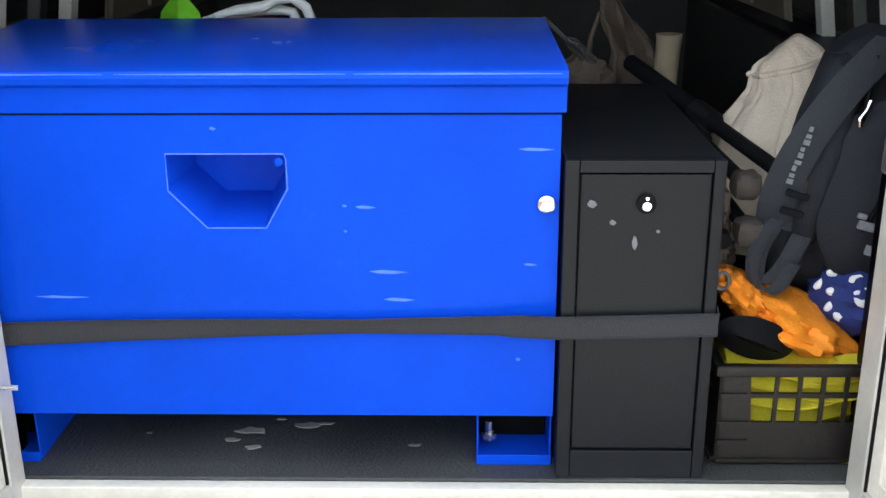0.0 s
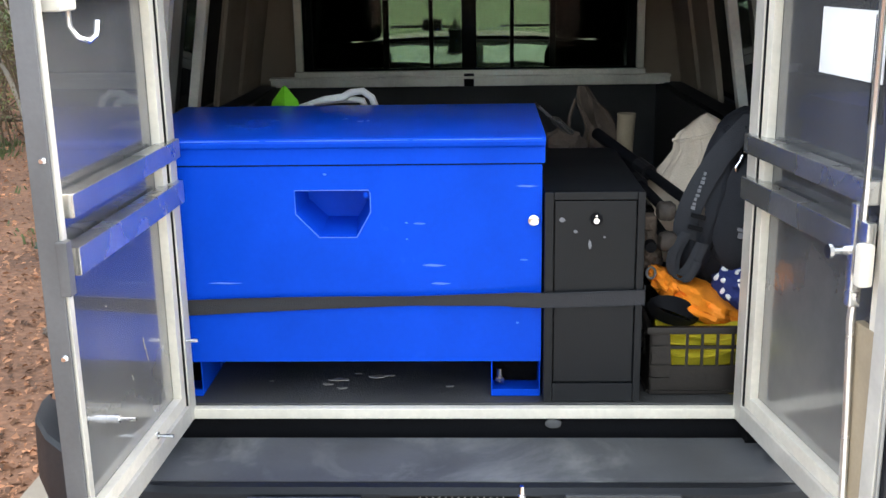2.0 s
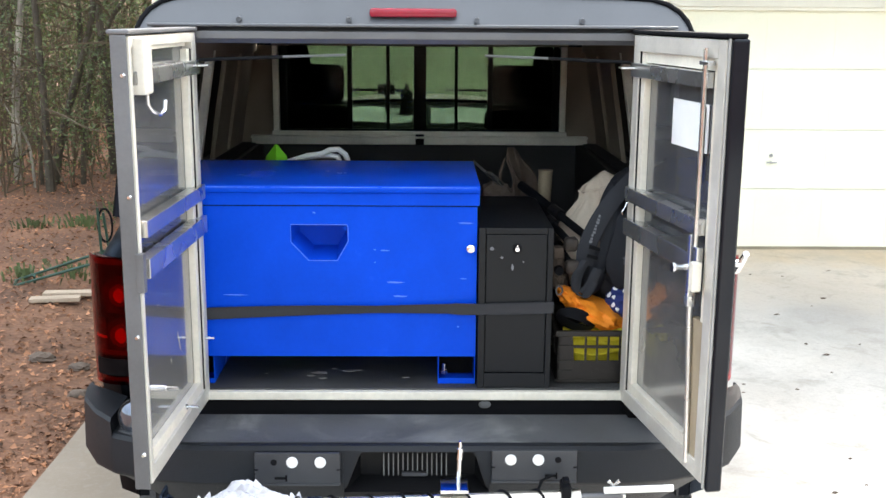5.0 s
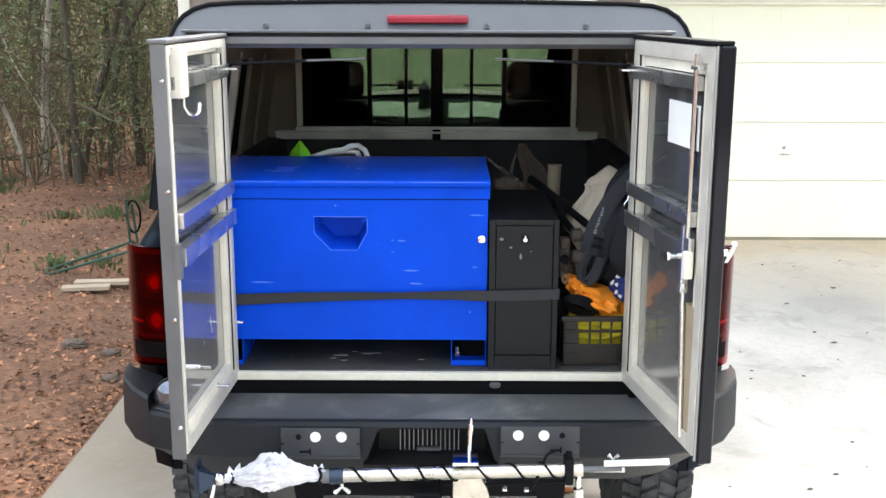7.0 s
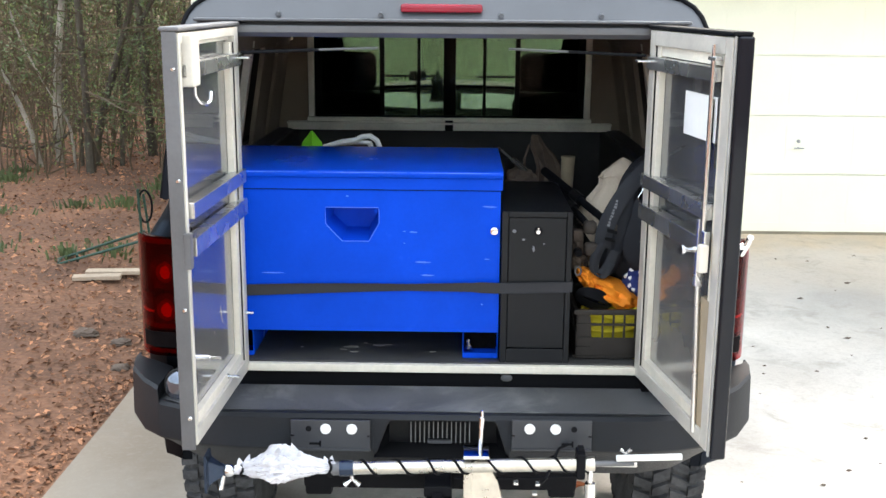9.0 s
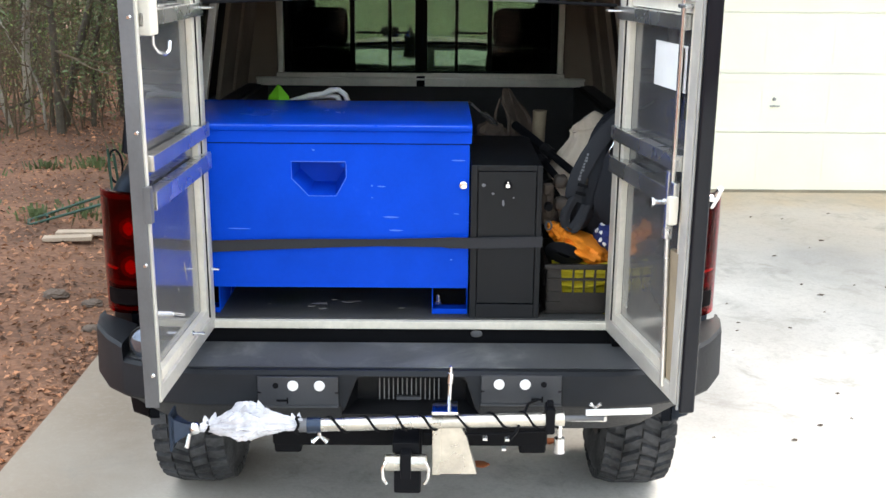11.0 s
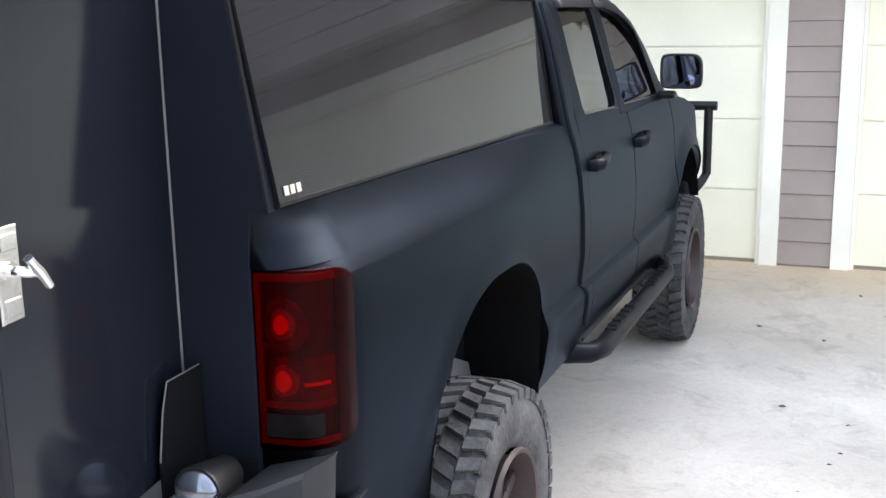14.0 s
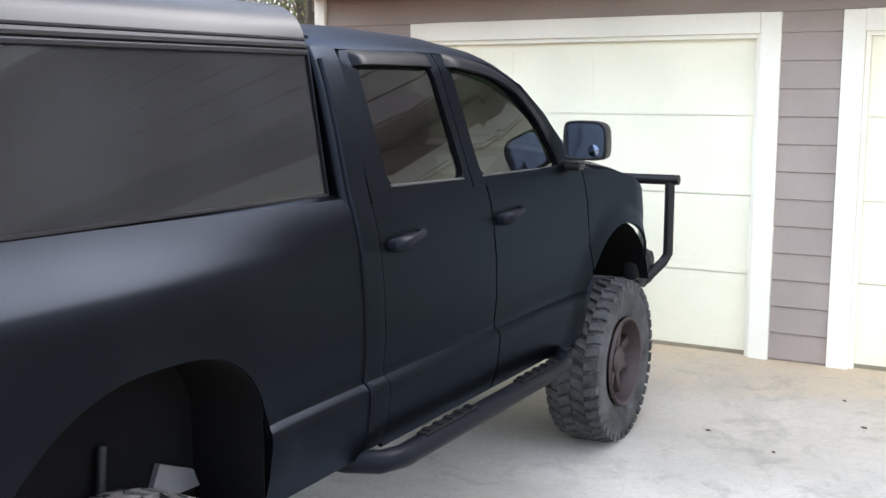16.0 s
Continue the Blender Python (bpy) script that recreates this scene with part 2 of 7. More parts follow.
M_SCUFF = mat("scraped_paint", (0.32, 0.30, 0.26), 0.8, 0, 150, 0.3, 0.2)
M_BSCUFF_SHINE = mat("scuff_and_highlight_blue", (0.06, 0.17, 0.68), 0.6, 0, 150, 0.3, 0.2)
M_PLANK = mat("weathered_plank", (0.42, 0.33, 0.24), 0.85, 0, 60, 0.25, 0.3)
M_DGREEN = mat("dark_green_metal", (0.02, 0.06, 0.04), 0.5, 0.2, 60, 0.2, 0.1)
M_TWIG = mat("grey_twigs", (0.115, 0.085, 0.052), 0.95, 0, 20, 0.3, 0)
M_BLACKP = mat("black_plastic", (0.008, 0.008, 0.009), 0.42, 0, 150, 0.2, 0.1, spec=0.25)



def uneven_film(m, color, axis, lo, hi, scale):
    """Lays an uneven film of colour over a material where an object coordinate runs from lo to hi."""
    n, l = m.node_tree.nodes, m.node_tree.links
    b = n["Principled BSDF"]
    src = b.inputs["Base Color"].links[0].from_socket
    tc, sp, ns, ad, mr, mx = n.new("ShaderNodeTexCoord"), n.new("ShaderNodeSeparateXYZ"), n.new("ShaderNodeTexNoise"), n.new("ShaderNodeMath"), n.new("ShaderNodeMapRange"), n.new("ShaderNodeMix")
    ns.inputs["Scale"].default_value, ns.inputs["Detail"].default_value = scale, 8
    l.new(tc.outputs["Object"], sp.inputs[0])
    l.new(tc.outputs["Object"], ns.inputs["Vector"])
    ad.operation = "MULTIPLY_ADD"
    ad.inputs[1].default_value = 1.6 * abs(hi - lo)
    l.new(ns.outputs["Fac"], ad.inputs[0])
    l.new(sp.outputs[axis], ad.inputs[2])
    off = 0.8 * abs(hi - lo)
    mr.inputs["From Min"].default_value, mr.inputs["From Max"].default_value = lo + off, hi + off
    mr.inputs["To Max"].default_value = 0.85
    l.new(ad.outputs[0], mr.inputs["Value"])
    mx.data_type = "RGBA"
    mx.inputs["B"].default_value = (*color, 1)
    l.new(mr.outputs[0], mx.inputs["Factor"])
    l.new(src, mx.inputs["A"])
    l.new(mx.outputs["Result"], b.inputs["Base Color"])


# the drive turns darker and browner towards its left edge
uneven_film(M_CONCRETE, (0.185, 0.145, 0.102), "X", -0.3, -1.4, 1.2)
# dirt in patches over the drive, and tan dust before the garage
uneven_film(M_CONCRETE, (0.29, 0.25, 0.205), "Z", 0.0, 0.3, 1.6)
uneven_film(M_CONCRETE, (0.50, 0.41, 0.31), "Y", 4.2, 6.6, 0.9)


def stain(m, color, scale, lo, hi, most):
    """Irregular weather stains where a warped noise rises past a level."""
    n, l = m.node_tree.nodes, m.node_tree.links
    b = n["Principled BSDF"]
    src = b.inputs["Base Color"].links[0].from_socket
    tc, ns, mr, mx = n.new("ShaderNodeTexCoord"), n.new("ShaderNodeTexNoise"), n.new("ShaderNodeMapRange"), n.new("ShaderNodeMix")
    ns.inputs["Scale"].default_value, ns.inputs["Detail"].default_value = scale, 9
    ns.inputs["Roughness"].default_value, ns.inputs["Distortion"].default_value = 0.68, 0.6
    l.new(tc.outputs["Object"], ns.inputs["Vector"])
    l.new(ns.outputs["Fac"], mr.inputs["Value"])
    mr.inputs["From Min"].default_value, mr.inputs["From Max"].default_value = lo, hi
    mr.inputs["To Max"].default_value = most
    mx.data_type = "RGBA"
    mx.inputs["B"].default_value = (*color, 1)
    l.new(mr.outputs[0], mx.inputs["Factor"])
    l.new(src, mx.inputs["A"])
    l.new(mx.outputs["Result"], b.inputs["Base Color"])


# more tan dust along the foot of the garage doors
uneven_film(M_CONCRETE, (0.60, 0.44, 0.27), "Y", 5.55, 7.2, 1.6)
stain(M_CONCRETE, (0.27, 0.255, 0.22), 0.75, 0.47, 0.68, 0.42)
stain(M_DARK, (0.024, 0.026, 0.030), 2.3, 0.54, 0.76, 0.5)
stain(M_TREAD, (0.30, 0.30, 0.28), 3.4, 0.53, 0.74, 0.62)
stain(M_CONCRETE, (0.30, 0.27, 0.23), 24.0, 0.50, 0.72, 0.35)
stain(M_CONCRETE, (0.22, 0.20, 0.17), 3.1, 0.54, 0.72, 0.55)

# ---- mesh helpers ----
TOPS = {}


def thing(name, at, label, category, group="", kind=""):
    e = new(name)
    e.location = at
    e.empty_display_size = 0.1
    TOPS[e.name] = Vector(at)
    return tagged(e, label, category, group, kind)


def mesh_of(name, bm, material, smooth=35):
    lone = bm.verts.layers.int.get("lone")       # boxes that only touch stay apart
    bmesh.ops.remove_doubles(bm, verts=[v for v in bm.verts if not lone or not v[lone]], dist=1e-5)
    bmesh.ops.recalc_face_normals(bm, faces=bm.faces)
    me = bpy.data.meshes.new(name)
    bm.to_mesh(me)
    bm.free()
    me.materials.append(material)
    if smooth:
        me.shade_smooth()
        me.set_sharp_from_angle(angle=radians(smooth))
    return me


def part(name, bm, material, parent, label="", smooth=35):
    """One mesh object, given in world places, under a thing or a part."""
    ob = new(name, mesh_of(name, bm, material, smooth))
    if smooth and len(ob.data.polygons) < 2500:
        wn_mod = ob.modifiers.new("face_normals", "WEIGHTED_NORMAL")
        wn_mod.keep_sharp = True
    if parent is not None:
        ob.parent = parent
        if parent.name in TOPS:
            ob.matrix_parent_inverse = Matrix.Translation(-TOPS[parent.name])
    if label:
        ob["label"] = label
    return ob


def solo(name, bm, material, label, category, group="", kind="", smooth=35):
    return tagged(part(name, bm, material, None, "", smooth), label, category, group, kind)


def box(bm, lo, hi, bevel=0.0, m=None, seg=2):
    """A box between two corners, bevelled, and turned by m."""
    lone = bm.verts.layers.int.get("lone") or bm.verts.layers.int.new("lone")
    r = bmesh.ops.create_cube(bm, size=1)
    vs = r["verts"]
    for v in vs:
        v.co = Vector([lo[i] + (v.co[i] + 0.5) * (hi[i] - lo[i]) for i in range(3)])
    if bevel:
        es = list({e for v in vs for e in v.link_edges})
        g = bmesh.ops.bevel(bm, geom=es, offset=bevel, segments=seg, affect="EDGES", profile=0.5)
        vs = list({v for f in g["faces"] for v in f.verts} | {v for v in vs if v.is_valid})
    for v in vs:
        if v.is_valid:
            v[lone] = 1
    if m is not None:
        bmesh.ops.transform(bm, matrix=m, verts=[v for v in vs if v.is_valid])
    return bm


def B(lo, hi, bevel=0.0, m=None, seg=2):
    return box(bmesh.new(), lo, hi, bevel, m, seg)


def tube(bm, pts, r, n=10, caps=True, closed=False):
    """A round tube along points; r a number or one radius a point."""
    pts = [Vector(p) for p in pts]
    rs = r if isinstance(r, (list, tuple)) else [r] * len(pts)
    rings, side = [], None
    k = len(pts)
    for i, p in enumerate(pts):
        a = pts[(i - 1) % k] if closed else pts[max(0, i - 1)]
        b = pts[(i + 1) % k] if closed else pts[min(k - 1, i + 1)]
        d = (b - a).normalized()
        if side is None:
            side = d.orthogonal().normalized()
        side = (side - d * side.dot(d)).normalized()
        up = d.cross(side)
        rings.append([bm.verts.new(p + (side * math.cos(2 * math.pi * j / n) + up * math.sin(2 * math.pi * j / n)) * rs[i]) for j in range(n)])
    for i in range(k if closed else k - 1):
        a, b = rings[i], rings[(i + 1) % k]
        for j in range(n):
            bm.faces.new((a[j], a[(j + 1) % n], b[(j + 1) % n], b[j]))
    if caps and not closed:
        bm.faces.new(rings[0]), bm.faces.new(rings[-1])
    return bm


def T(pts, r, n=10, caps=True, closed=False):
    return tube(bmesh.new(), pts, r, n, caps, closed)


def grid(bm, rows, close_u=False, close_v=False):
    """Quads between rows of places."""
    vs = [[bm.verts.new(p) for p in r] for r in rows]
    nu, nv = len(vs), len(vs[0])
    for i in range(nu if close_u else nu - 1):
        for j in range(nv if close_v else nv - 1):
            q = [vs[i][j], vs[(i + 1) % nu][j], vs[(i + 1) % nu][(j + 1) % nv], vs[i][(j + 1) % nv]]
            bm.faces.new(q)
    return bm


def thicken(bm, t):
    """Gives an open sheet a thickness, inwards of its normals."""
    bmesh.ops.remove_doubles(bm, verts=bm.verts, dist=1e-5)
    bmesh.ops.dissolve_degenerate(bm, edges=bm.edges, dist=1e-5)
    bmesh.ops.recalc_face_normals(bm, faces=bm.faces)
    bm.normal_update()
    faces, edges = bm.faces[:], [e for e in bm.edges if len(e.link_faces) == 1]
    twin = {v: bm.verts.new(v.co - v.normal * t) for v in bm.verts[:] if v.link_faces}
    for f in faces:
        bm.faces.new([twin[v] for v in reversed(f.verts)])
    for e in edges:
        p, q = e.verts
        bm.faces.new((p, q, twin[q], twin[p]))
    return bm


def prism(bm, outline, axis, lo, hi):
    """A closed outline of two coordinates, drawn out along an axis."""
    def at(p, v):
        q = list(p)
        q.insert(axis, v)
        return q
    a = [bm.verts.new(at(p, lo)) for p in outline]
    b = [bm.verts.new(at(p, hi)) for p in outline]
    n = len(a)
    bm.faces.new(a), bm.faces.new(b[::-1])
    for i in range(n):
        bm.faces.new((a[i], a[(i + 1) % n], b[(i + 1) % n], b[i]))
    return bm


def P(outline, axis, lo, hi):
    return prism(bmesh.new(), outline, axis, lo, hi)


def lerp(a, b, t):
    return a + (b - a) * t


def table(x, pts):
    """Smooth look-up between given pairs."""
    if x <= pts[0][0]:
        return pts[0][1]
    for (x0, y0), (x1, y1) in zip(pts, pts[1:]):
        if x <= x1:
            u = (x - x0) / (x1 - x0)
            return y0 + (y1 - y0) * u
    return pts[-1][1]


def flip(bm):
    for v in bm.verts:
        v.co.x = -v.co.x
    return bm


# ---- ground and house ----
SLOPE = [(-60, 0.0), (2.5, 0.0), (6.35, 0.12), (60, 0.12)]


def ground_z(x, y):
    """The lie of the land: level under the drive, rising into the woods."""
    z = table(y, SLOPE) - 0.05
    d = max(0.0, -2.0 - x)
    z += 0.05 * min(d, 1.0) + 0.035 * d + 0.0015 * d * d if d else 0
    z += 0.05 * noise.noise((x * 0.5, y * 0.5, 0)) * min(1, d)
    far = max(0.0, math.hypot(x, y) - 45)
    return min(z, 6) + 0.02 * min(far, 200)


def spaced(lo, hi, fine_lo, fine_hi, fine, coarse):
    out, v = [], lo
    while v < hi:
        out.append(v)
        v += fine if fine_lo <= v < fine_hi else coarse
    return out + [hi]


xs = [-900, -400, -200, -120, -80] + spaced(-60, 60, -12, -1.5, 0.35, 4.0) + [100, 300, 900]
ys = [-900, -400, -150, -80] + spaced(-60, 60, -2, 16, 0.5, 4.0) + [100, 300, 900]
solo("ground", grid(bmesh.new(), [[(x, y, ground_z(x, y)) for y in ys] for x in xs]), M_LITTER,
     "woodland floor covered in reddish brown leaf litter", "ground", kind="structure")

dx = [-1.84, -1.0, 0, 1.0, 2.0, 3.2, 4.6, 6.5, 9, 12]
dy = [-14, -10, -7, -4.5, -2.5, -1, 0.5, 2, 3.5, 5, 6.45]
bm = grid(bmesh.new(), [[(x, y, table(y, SLOPE)) for y in dy] for x in dx])
r = bmesh.ops.extrude_face_region(bm, geom=bm.faces[:])
for v in r["geom"]:
    if isinstance(v, bmesh.types.BMVert):
        v.co.z -= 0.18
solo("driveway", bm, M_CONCRETE, "pale weathered concrete driveway with stains", "driveway", kind="structure")

WY = 6.40          # face of the garage wall
G0 = 0.12         # its foot
DOORS = [(-1.30, 1.24), (1.89, 6.77)]
DTOP = 2.295
TRIM = 0.135


def garage_wall():
    bm = bmesh.new()
    xs_ = [-2.25, DOORS[0][0], DOORS[0][1], DOORS[1][0], DOORS[1][1], 12.0]
    for a, b in ((0, 1), (2, 3), (4, 5)):
        box(bm, (xs_[a], WY + 0.02, -0.2), (xs_[b], WY + 0.2, DTOP))
    box(bm, (xs_[0], WY + 0.02, DTOP), (xs_[-1], WY + 0.2, 2.645))
    return solo("wall_front", bm, M_SIDING, "taupe lap-sided garage wall of the house", "wall", kind="structure")


wall = garage_wall()


def lap(name, x0, x1, z0, h, parent):
    """One siding board: thin at its top, thick at its foot."""
    prof = [(WY + 0.02, z0 - 0.01), (WY - 0.004, z0), (WY + 0.012, z0 + h + 0.006), (WY + 0.02, z0 + h + 0.006)]
    return part(name, P(prof, 0, x0, x1), M_SIDING, parent)


def boards(x0, x1, z0, z1, h=0.1805):
    z = z0
    while z < z1:
        lap("board", x0, x1, z, min(h, z1 - z), wall)
        z += h


def garage_door(i, x0, x1, cols):
    d = thing("garage_door", ((x0 + x1) / 2, WY, G0), "closed cream sectional garage door with recessed panels", "garage door", "garage doors", "structure")
    n, h = 4, (DTOP - G0 - 0.02) / 4
    w = (x1 - x0) / cols
    for k in range(n):
        z0 = G0 + 0.02 + k * h
        bm = bmesh.new()
        y = WY + 0.07
        xs_, zs_ = [x0], [z0 + 0.004, z0 + 0.085, z0 + h - 0.085, z0 + h - 0.004]
        for c in range(cols):
            xs_ += [x0 + c * w + 0.075, x0 + (c + 1) * w - 0.075]
        xs_.append(x1)
        # stiles and rails proud of the panel fields
        for a in range(len(xs_) - 1):
            for b in range(3):
                field = a % 2 == 1 and b == 1
                dpt = y + (0.004 if field else 0.0)
                bm.faces.new([bm.verts.new(p) for p in ((xs_[a], dpt, zs_[b]), (xs_[a + 1], dpt, zs_[b]), (xs_[a + 1], dpt, zs_[b + 1]), (xs_[a], dpt, zs_[b + 1]))])
                if field:
                    q = [(xs_[a], zs_[b]), (xs_[a + 1], zs_[b]), (xs_[a + 1], zs_[b + 1]), (xs_[a], zs_[b + 1])]
                    for e in range(4):
                        p0, p1 = q[e], q[(e + 1) % 4]
                        bm.faces.new([bm.verts.new(p) for p in ((p0[0], y, p0[1]), (p1[0], y, p1[1]), (p1[0], y + 0.004, p1[1]), (p0[0], y + 0.004, p0[1]))])
        box(bm, (x0, y + 0.012, z0 + 0.0), (x1, y + 0.05, z0 + h))
        part("section", bm, M_CREAM, d, smooth=0)
    if i == 1:   # lock and pull of the wide door
        part("door_lock", T([(3.15, WY + 0.072, 0.985), (3.15, WY + 0.050, 0.985)], [0.018, 0.013], 14), M_RAWEDGE, d, "small steel door lock")
        part("pull_handle", tube(T([(3.15, WY + 0.072, 0.925), (3.15, WY + 0.040, 0.925)], 0.009, 8), [(3.105, WY + 0.038, 0.925), (3.195, WY + 0.038, 0.925)], 0.006, 8), M_RAWEDGE, d, "worn T pull handle")
    part("bottom_seal", B((x0, WY + 0.07, G0 - 0.03), (x1, WY + 0.11, G0 + 0.022)), M_SEAL, d)
    return d


for i, (a, b) in enumerate(DOORS):
    garage_door(i, a, b, 4 if i == 0 else 8)
    for nm, lo, hi in (("trim", (a - TRIM, WY - 0.022, G0 - 0.05), (a, WY + 0.07, DTOP + 0.135)), ("trim", (b, WY - 0.022, G0 - 0.05), (b + TRIM, WY + 0.07, DTOP + 0.135)),
                       ("trim", (a, WY - 0.024, DTOP), (b, WY + 0.07, DTOP + 0.137)),
                       ("trim", (a, WY + 0.01, G0 - 0.05), (a + 0.03, WY + 0.066, DTOP)), ("trim", (b - 0.03, WY + 0.01, G0 - 0.05), (b, WY + 0.066, DTOP)),
                       ("trim", (a + 0.03, WY + 0.01, DTOP - 0.03), (b - 0.03, WY + 0.066, DTOP))):
        solo(nm, B(lo, hi, 0.004), M_TRIMW, "cream painted board trim round the garage door", "trim", kind="structure")
solo("trim", B((-2.34, WY - 0.03, -0.1), (-2.24, WY + 0.2, 2.645), 0.004), M_TRIMW, "cream corner board of the house", "trim", kind="structure")
boards(DOORS[0][1] + TRIM, DOORS[1][0] - TRIM, -0.0465, DTOP + 0.137)
boards(-2.24, DOORS[0][0] - TRIM, -0.0465, DTOP + 0.137)
boards(-2.24, 11.9, DTOP + 0.139, 2.645)
# upper storey built out over the garage doors
EZ, EY = 2.645, WY - 0.7
solo("soffit", B((-2.34, EY + 0.03, EZ), (12, WY + 0.02, EZ + 0.04)), M_SIDING, "taupe soffit under the upper storey over the garage", "soffit", kind="structure")
par = solo("wall_upper", B((-2.34, EY + 0.02, EZ - 0.005), (12.0, EY + 0.14, 3.95)), M_SIDING, "taupe lap-sided upper wall built out over the garage", "wall", kind="structure")
z = EZ + 0.02
while z < 3.9:
    prof = [(EY + 0.02, z - 0.01), (EY - 0.004, z), (EY + 0.012, z + 0.186), (EY + 0.02, z + 0.186)]
    part("board", P(prof, 0, -2.3, 11.96), M_SIDING, par)
    z += 0.18
solo("trim", B((-2.5, EY - 0.30, 3.95), (12.1, EY + 0.16, 3.99), 0.004), M_TRIMW, "cream boarded eave under the roof", "trim", kind="structure")
solo("fascia", B((-2.5, EY - 0.325, 3.91), (12.1, EY - 0.30, 4.08), 0.004), M_TRIMW, "cream fascia board along the roof edge", "trim", kind="structure")
solo("roof", P([(EY - 0.34, 4.08), (EY - 0.34, 4.11), (WY + 8, 6.1), (WY + 8, 6.0)], 0, -2.55, 12.15), M_SHINGLE, "grey shingled roof of the house", "roof", kind="structure")
solo("wall_back", B((-2.25, WY + 7.9, -0.2), (12.0, WY + 8.05, 5.9)), M_SIDING, "taupe back wall of the house", "wall", kind="structure")
solo("wall_side", B((-2.25, WY + 0.2, -0.2), (-2.1, WY + 7.89, 3.95)), M_SIDING, "taupe side wall of the garage", "wall", kind="structure")

# ---- the pickup ----
truck = thing("pickup_truck", (0, 2.6, 0), "lifted satin-black crew pickup with mud tyres parked on concrete", "pickup truck")
RY, FY, TR = 1.07, 4.49, 0.445        # axles and tyre radius
AR = 0.56                             # wheel arches
ARCH_Z = 0.685

AW = 0.47                             # the arch runs upright below this half width
FLANK = [(0.62, 0.945), (0.70, 0.982), (0.80, 1.012), (0.90, 1.024), (0.935, 1.024), (0.95, 1.017), (0.965, 0.997), (0.985, 0.993), (1.10, 1.001), (1.25, 1.005), (1.34, 1.003), (1.40, 0.999), (1.44, 0.992), (1.46, 0.983), (1.50, 0.956), (1.54, 0.929), (1.58, 0.904), (1.60, 0.896), (1.625, 0.890)]
CABF = [(0.62, 0.935), (0.70, 0.972), (0.80, 1.003), (0.90, 1.015), (0.935, 1.015), (0.95, 1.009), (0.965, 0.990), (0.985, 0.987), (1.10, 0.999), (1.25, 0.997), (1.40, 0.984), (1.48, 0.970), (1.54, 0.954), (1.60, 0.935), (1.63, 0.925)]


def bed_x(y, z):
    # the shoulder softens towards the cab
    k = min(1.0, max(0.0, (y - 1.0) / 1.06))
    x = lerp(table(z, FLANK), min(table(z, CABF), table(z, FLANK) + 0.03), k * k * (3 - 2 * k))
    if z < 0.985:   # the crease along the foot dies out behind the wheel
        q = min(1.0, max(0.0, (0.95 - y) / 0.35))
        x = lerp(x, min(x, 0.993 - 0.12 * (0.985 - z)), q)
    if y < 0.16:
        x -= min(0.10, x - 0.834) * (1 - math.sqrt(max(0.0, 1 - ((0.16 - y) / 0.16) ** 2)))
    d = math.hypot(y - RY, (z - ARCH_Z))
    return x + 0.008 * max(0.0, 1 - abs(d - AR) / 0.06) if z > ARCH_Z + 0.1 else x


def cab_x(y, z):
    x = table(z, CABF)
    if y > 4.75:
        x -= 0.12 * ((y - 4.75) / 0.4) ** 2
    d = math.hypot(y - FY, (z - ARCH_Z))
    return x + 0.03 * max(0.0, 1 - abs(d - AR) / 0.10) if z > ARCH_Z - 0.1 else x


def rear_arch(y):
    """The rear arch: round behind, with a tight corner towards the cab."""
    d = y - RY
    if d > 0:
        return ARCH_Z + AR * (1 - min(1.0, d / 0.50) ** 3.2) ** (1 / 3.2)
    return ARCH_Z + math.sqrt(max(0.0, AR * AR - d * d))


def arch_floor(y, yc, low):
    d = abs(y - yc)
    if yc == RY:
        return max(low, rear_arch(y)) if d <= AW else low
    return max(low, ARCH_Z + math.sqrt(max(0, AR * AR - d * d))) if d < AR else low


def side_panel(fx, ys_, low, top, yc=None, rows=22):
    """A body side from low(y) to top(y), cut by the wheel arch, bulged by fx."""
    out = []
    marks = [0.90, 0.935, 0.95, 0.965, 0.985, 1.46]
    for y in ys_:
        base, b = low(y), top(y)
        a = base if yc is None else max(base, arch_floor(y, yc, base))
        zs = sorted([lerp(base, b, k / rows) for k in range(rows + 1)] + [m for m in marks]) if base < 0.89 else sorted([lerp(base, b, k / (rows + len(marks))) for k in range(rows + len(marks) + 1)])
        out.append([(fx(y, max(a, z)), y, max(a, z)) for z in zs])
    return grid(bmesh.new(), out)


def steps(a, b, n, extra=()):
    return sorted(set([a + (b - a) * i / n for i in range(n + 1)] + list(extra)))


def arch_steps(yc):
    w = AW if yc == RY else AR
    return [yc - w * math.cos(math.pi * k / 30) for k in range(31)] + [yc - w - 0.001, yc + w + 0.001]


def rail(y):
    return lerp(1.622, 1.592, y / 2.05)


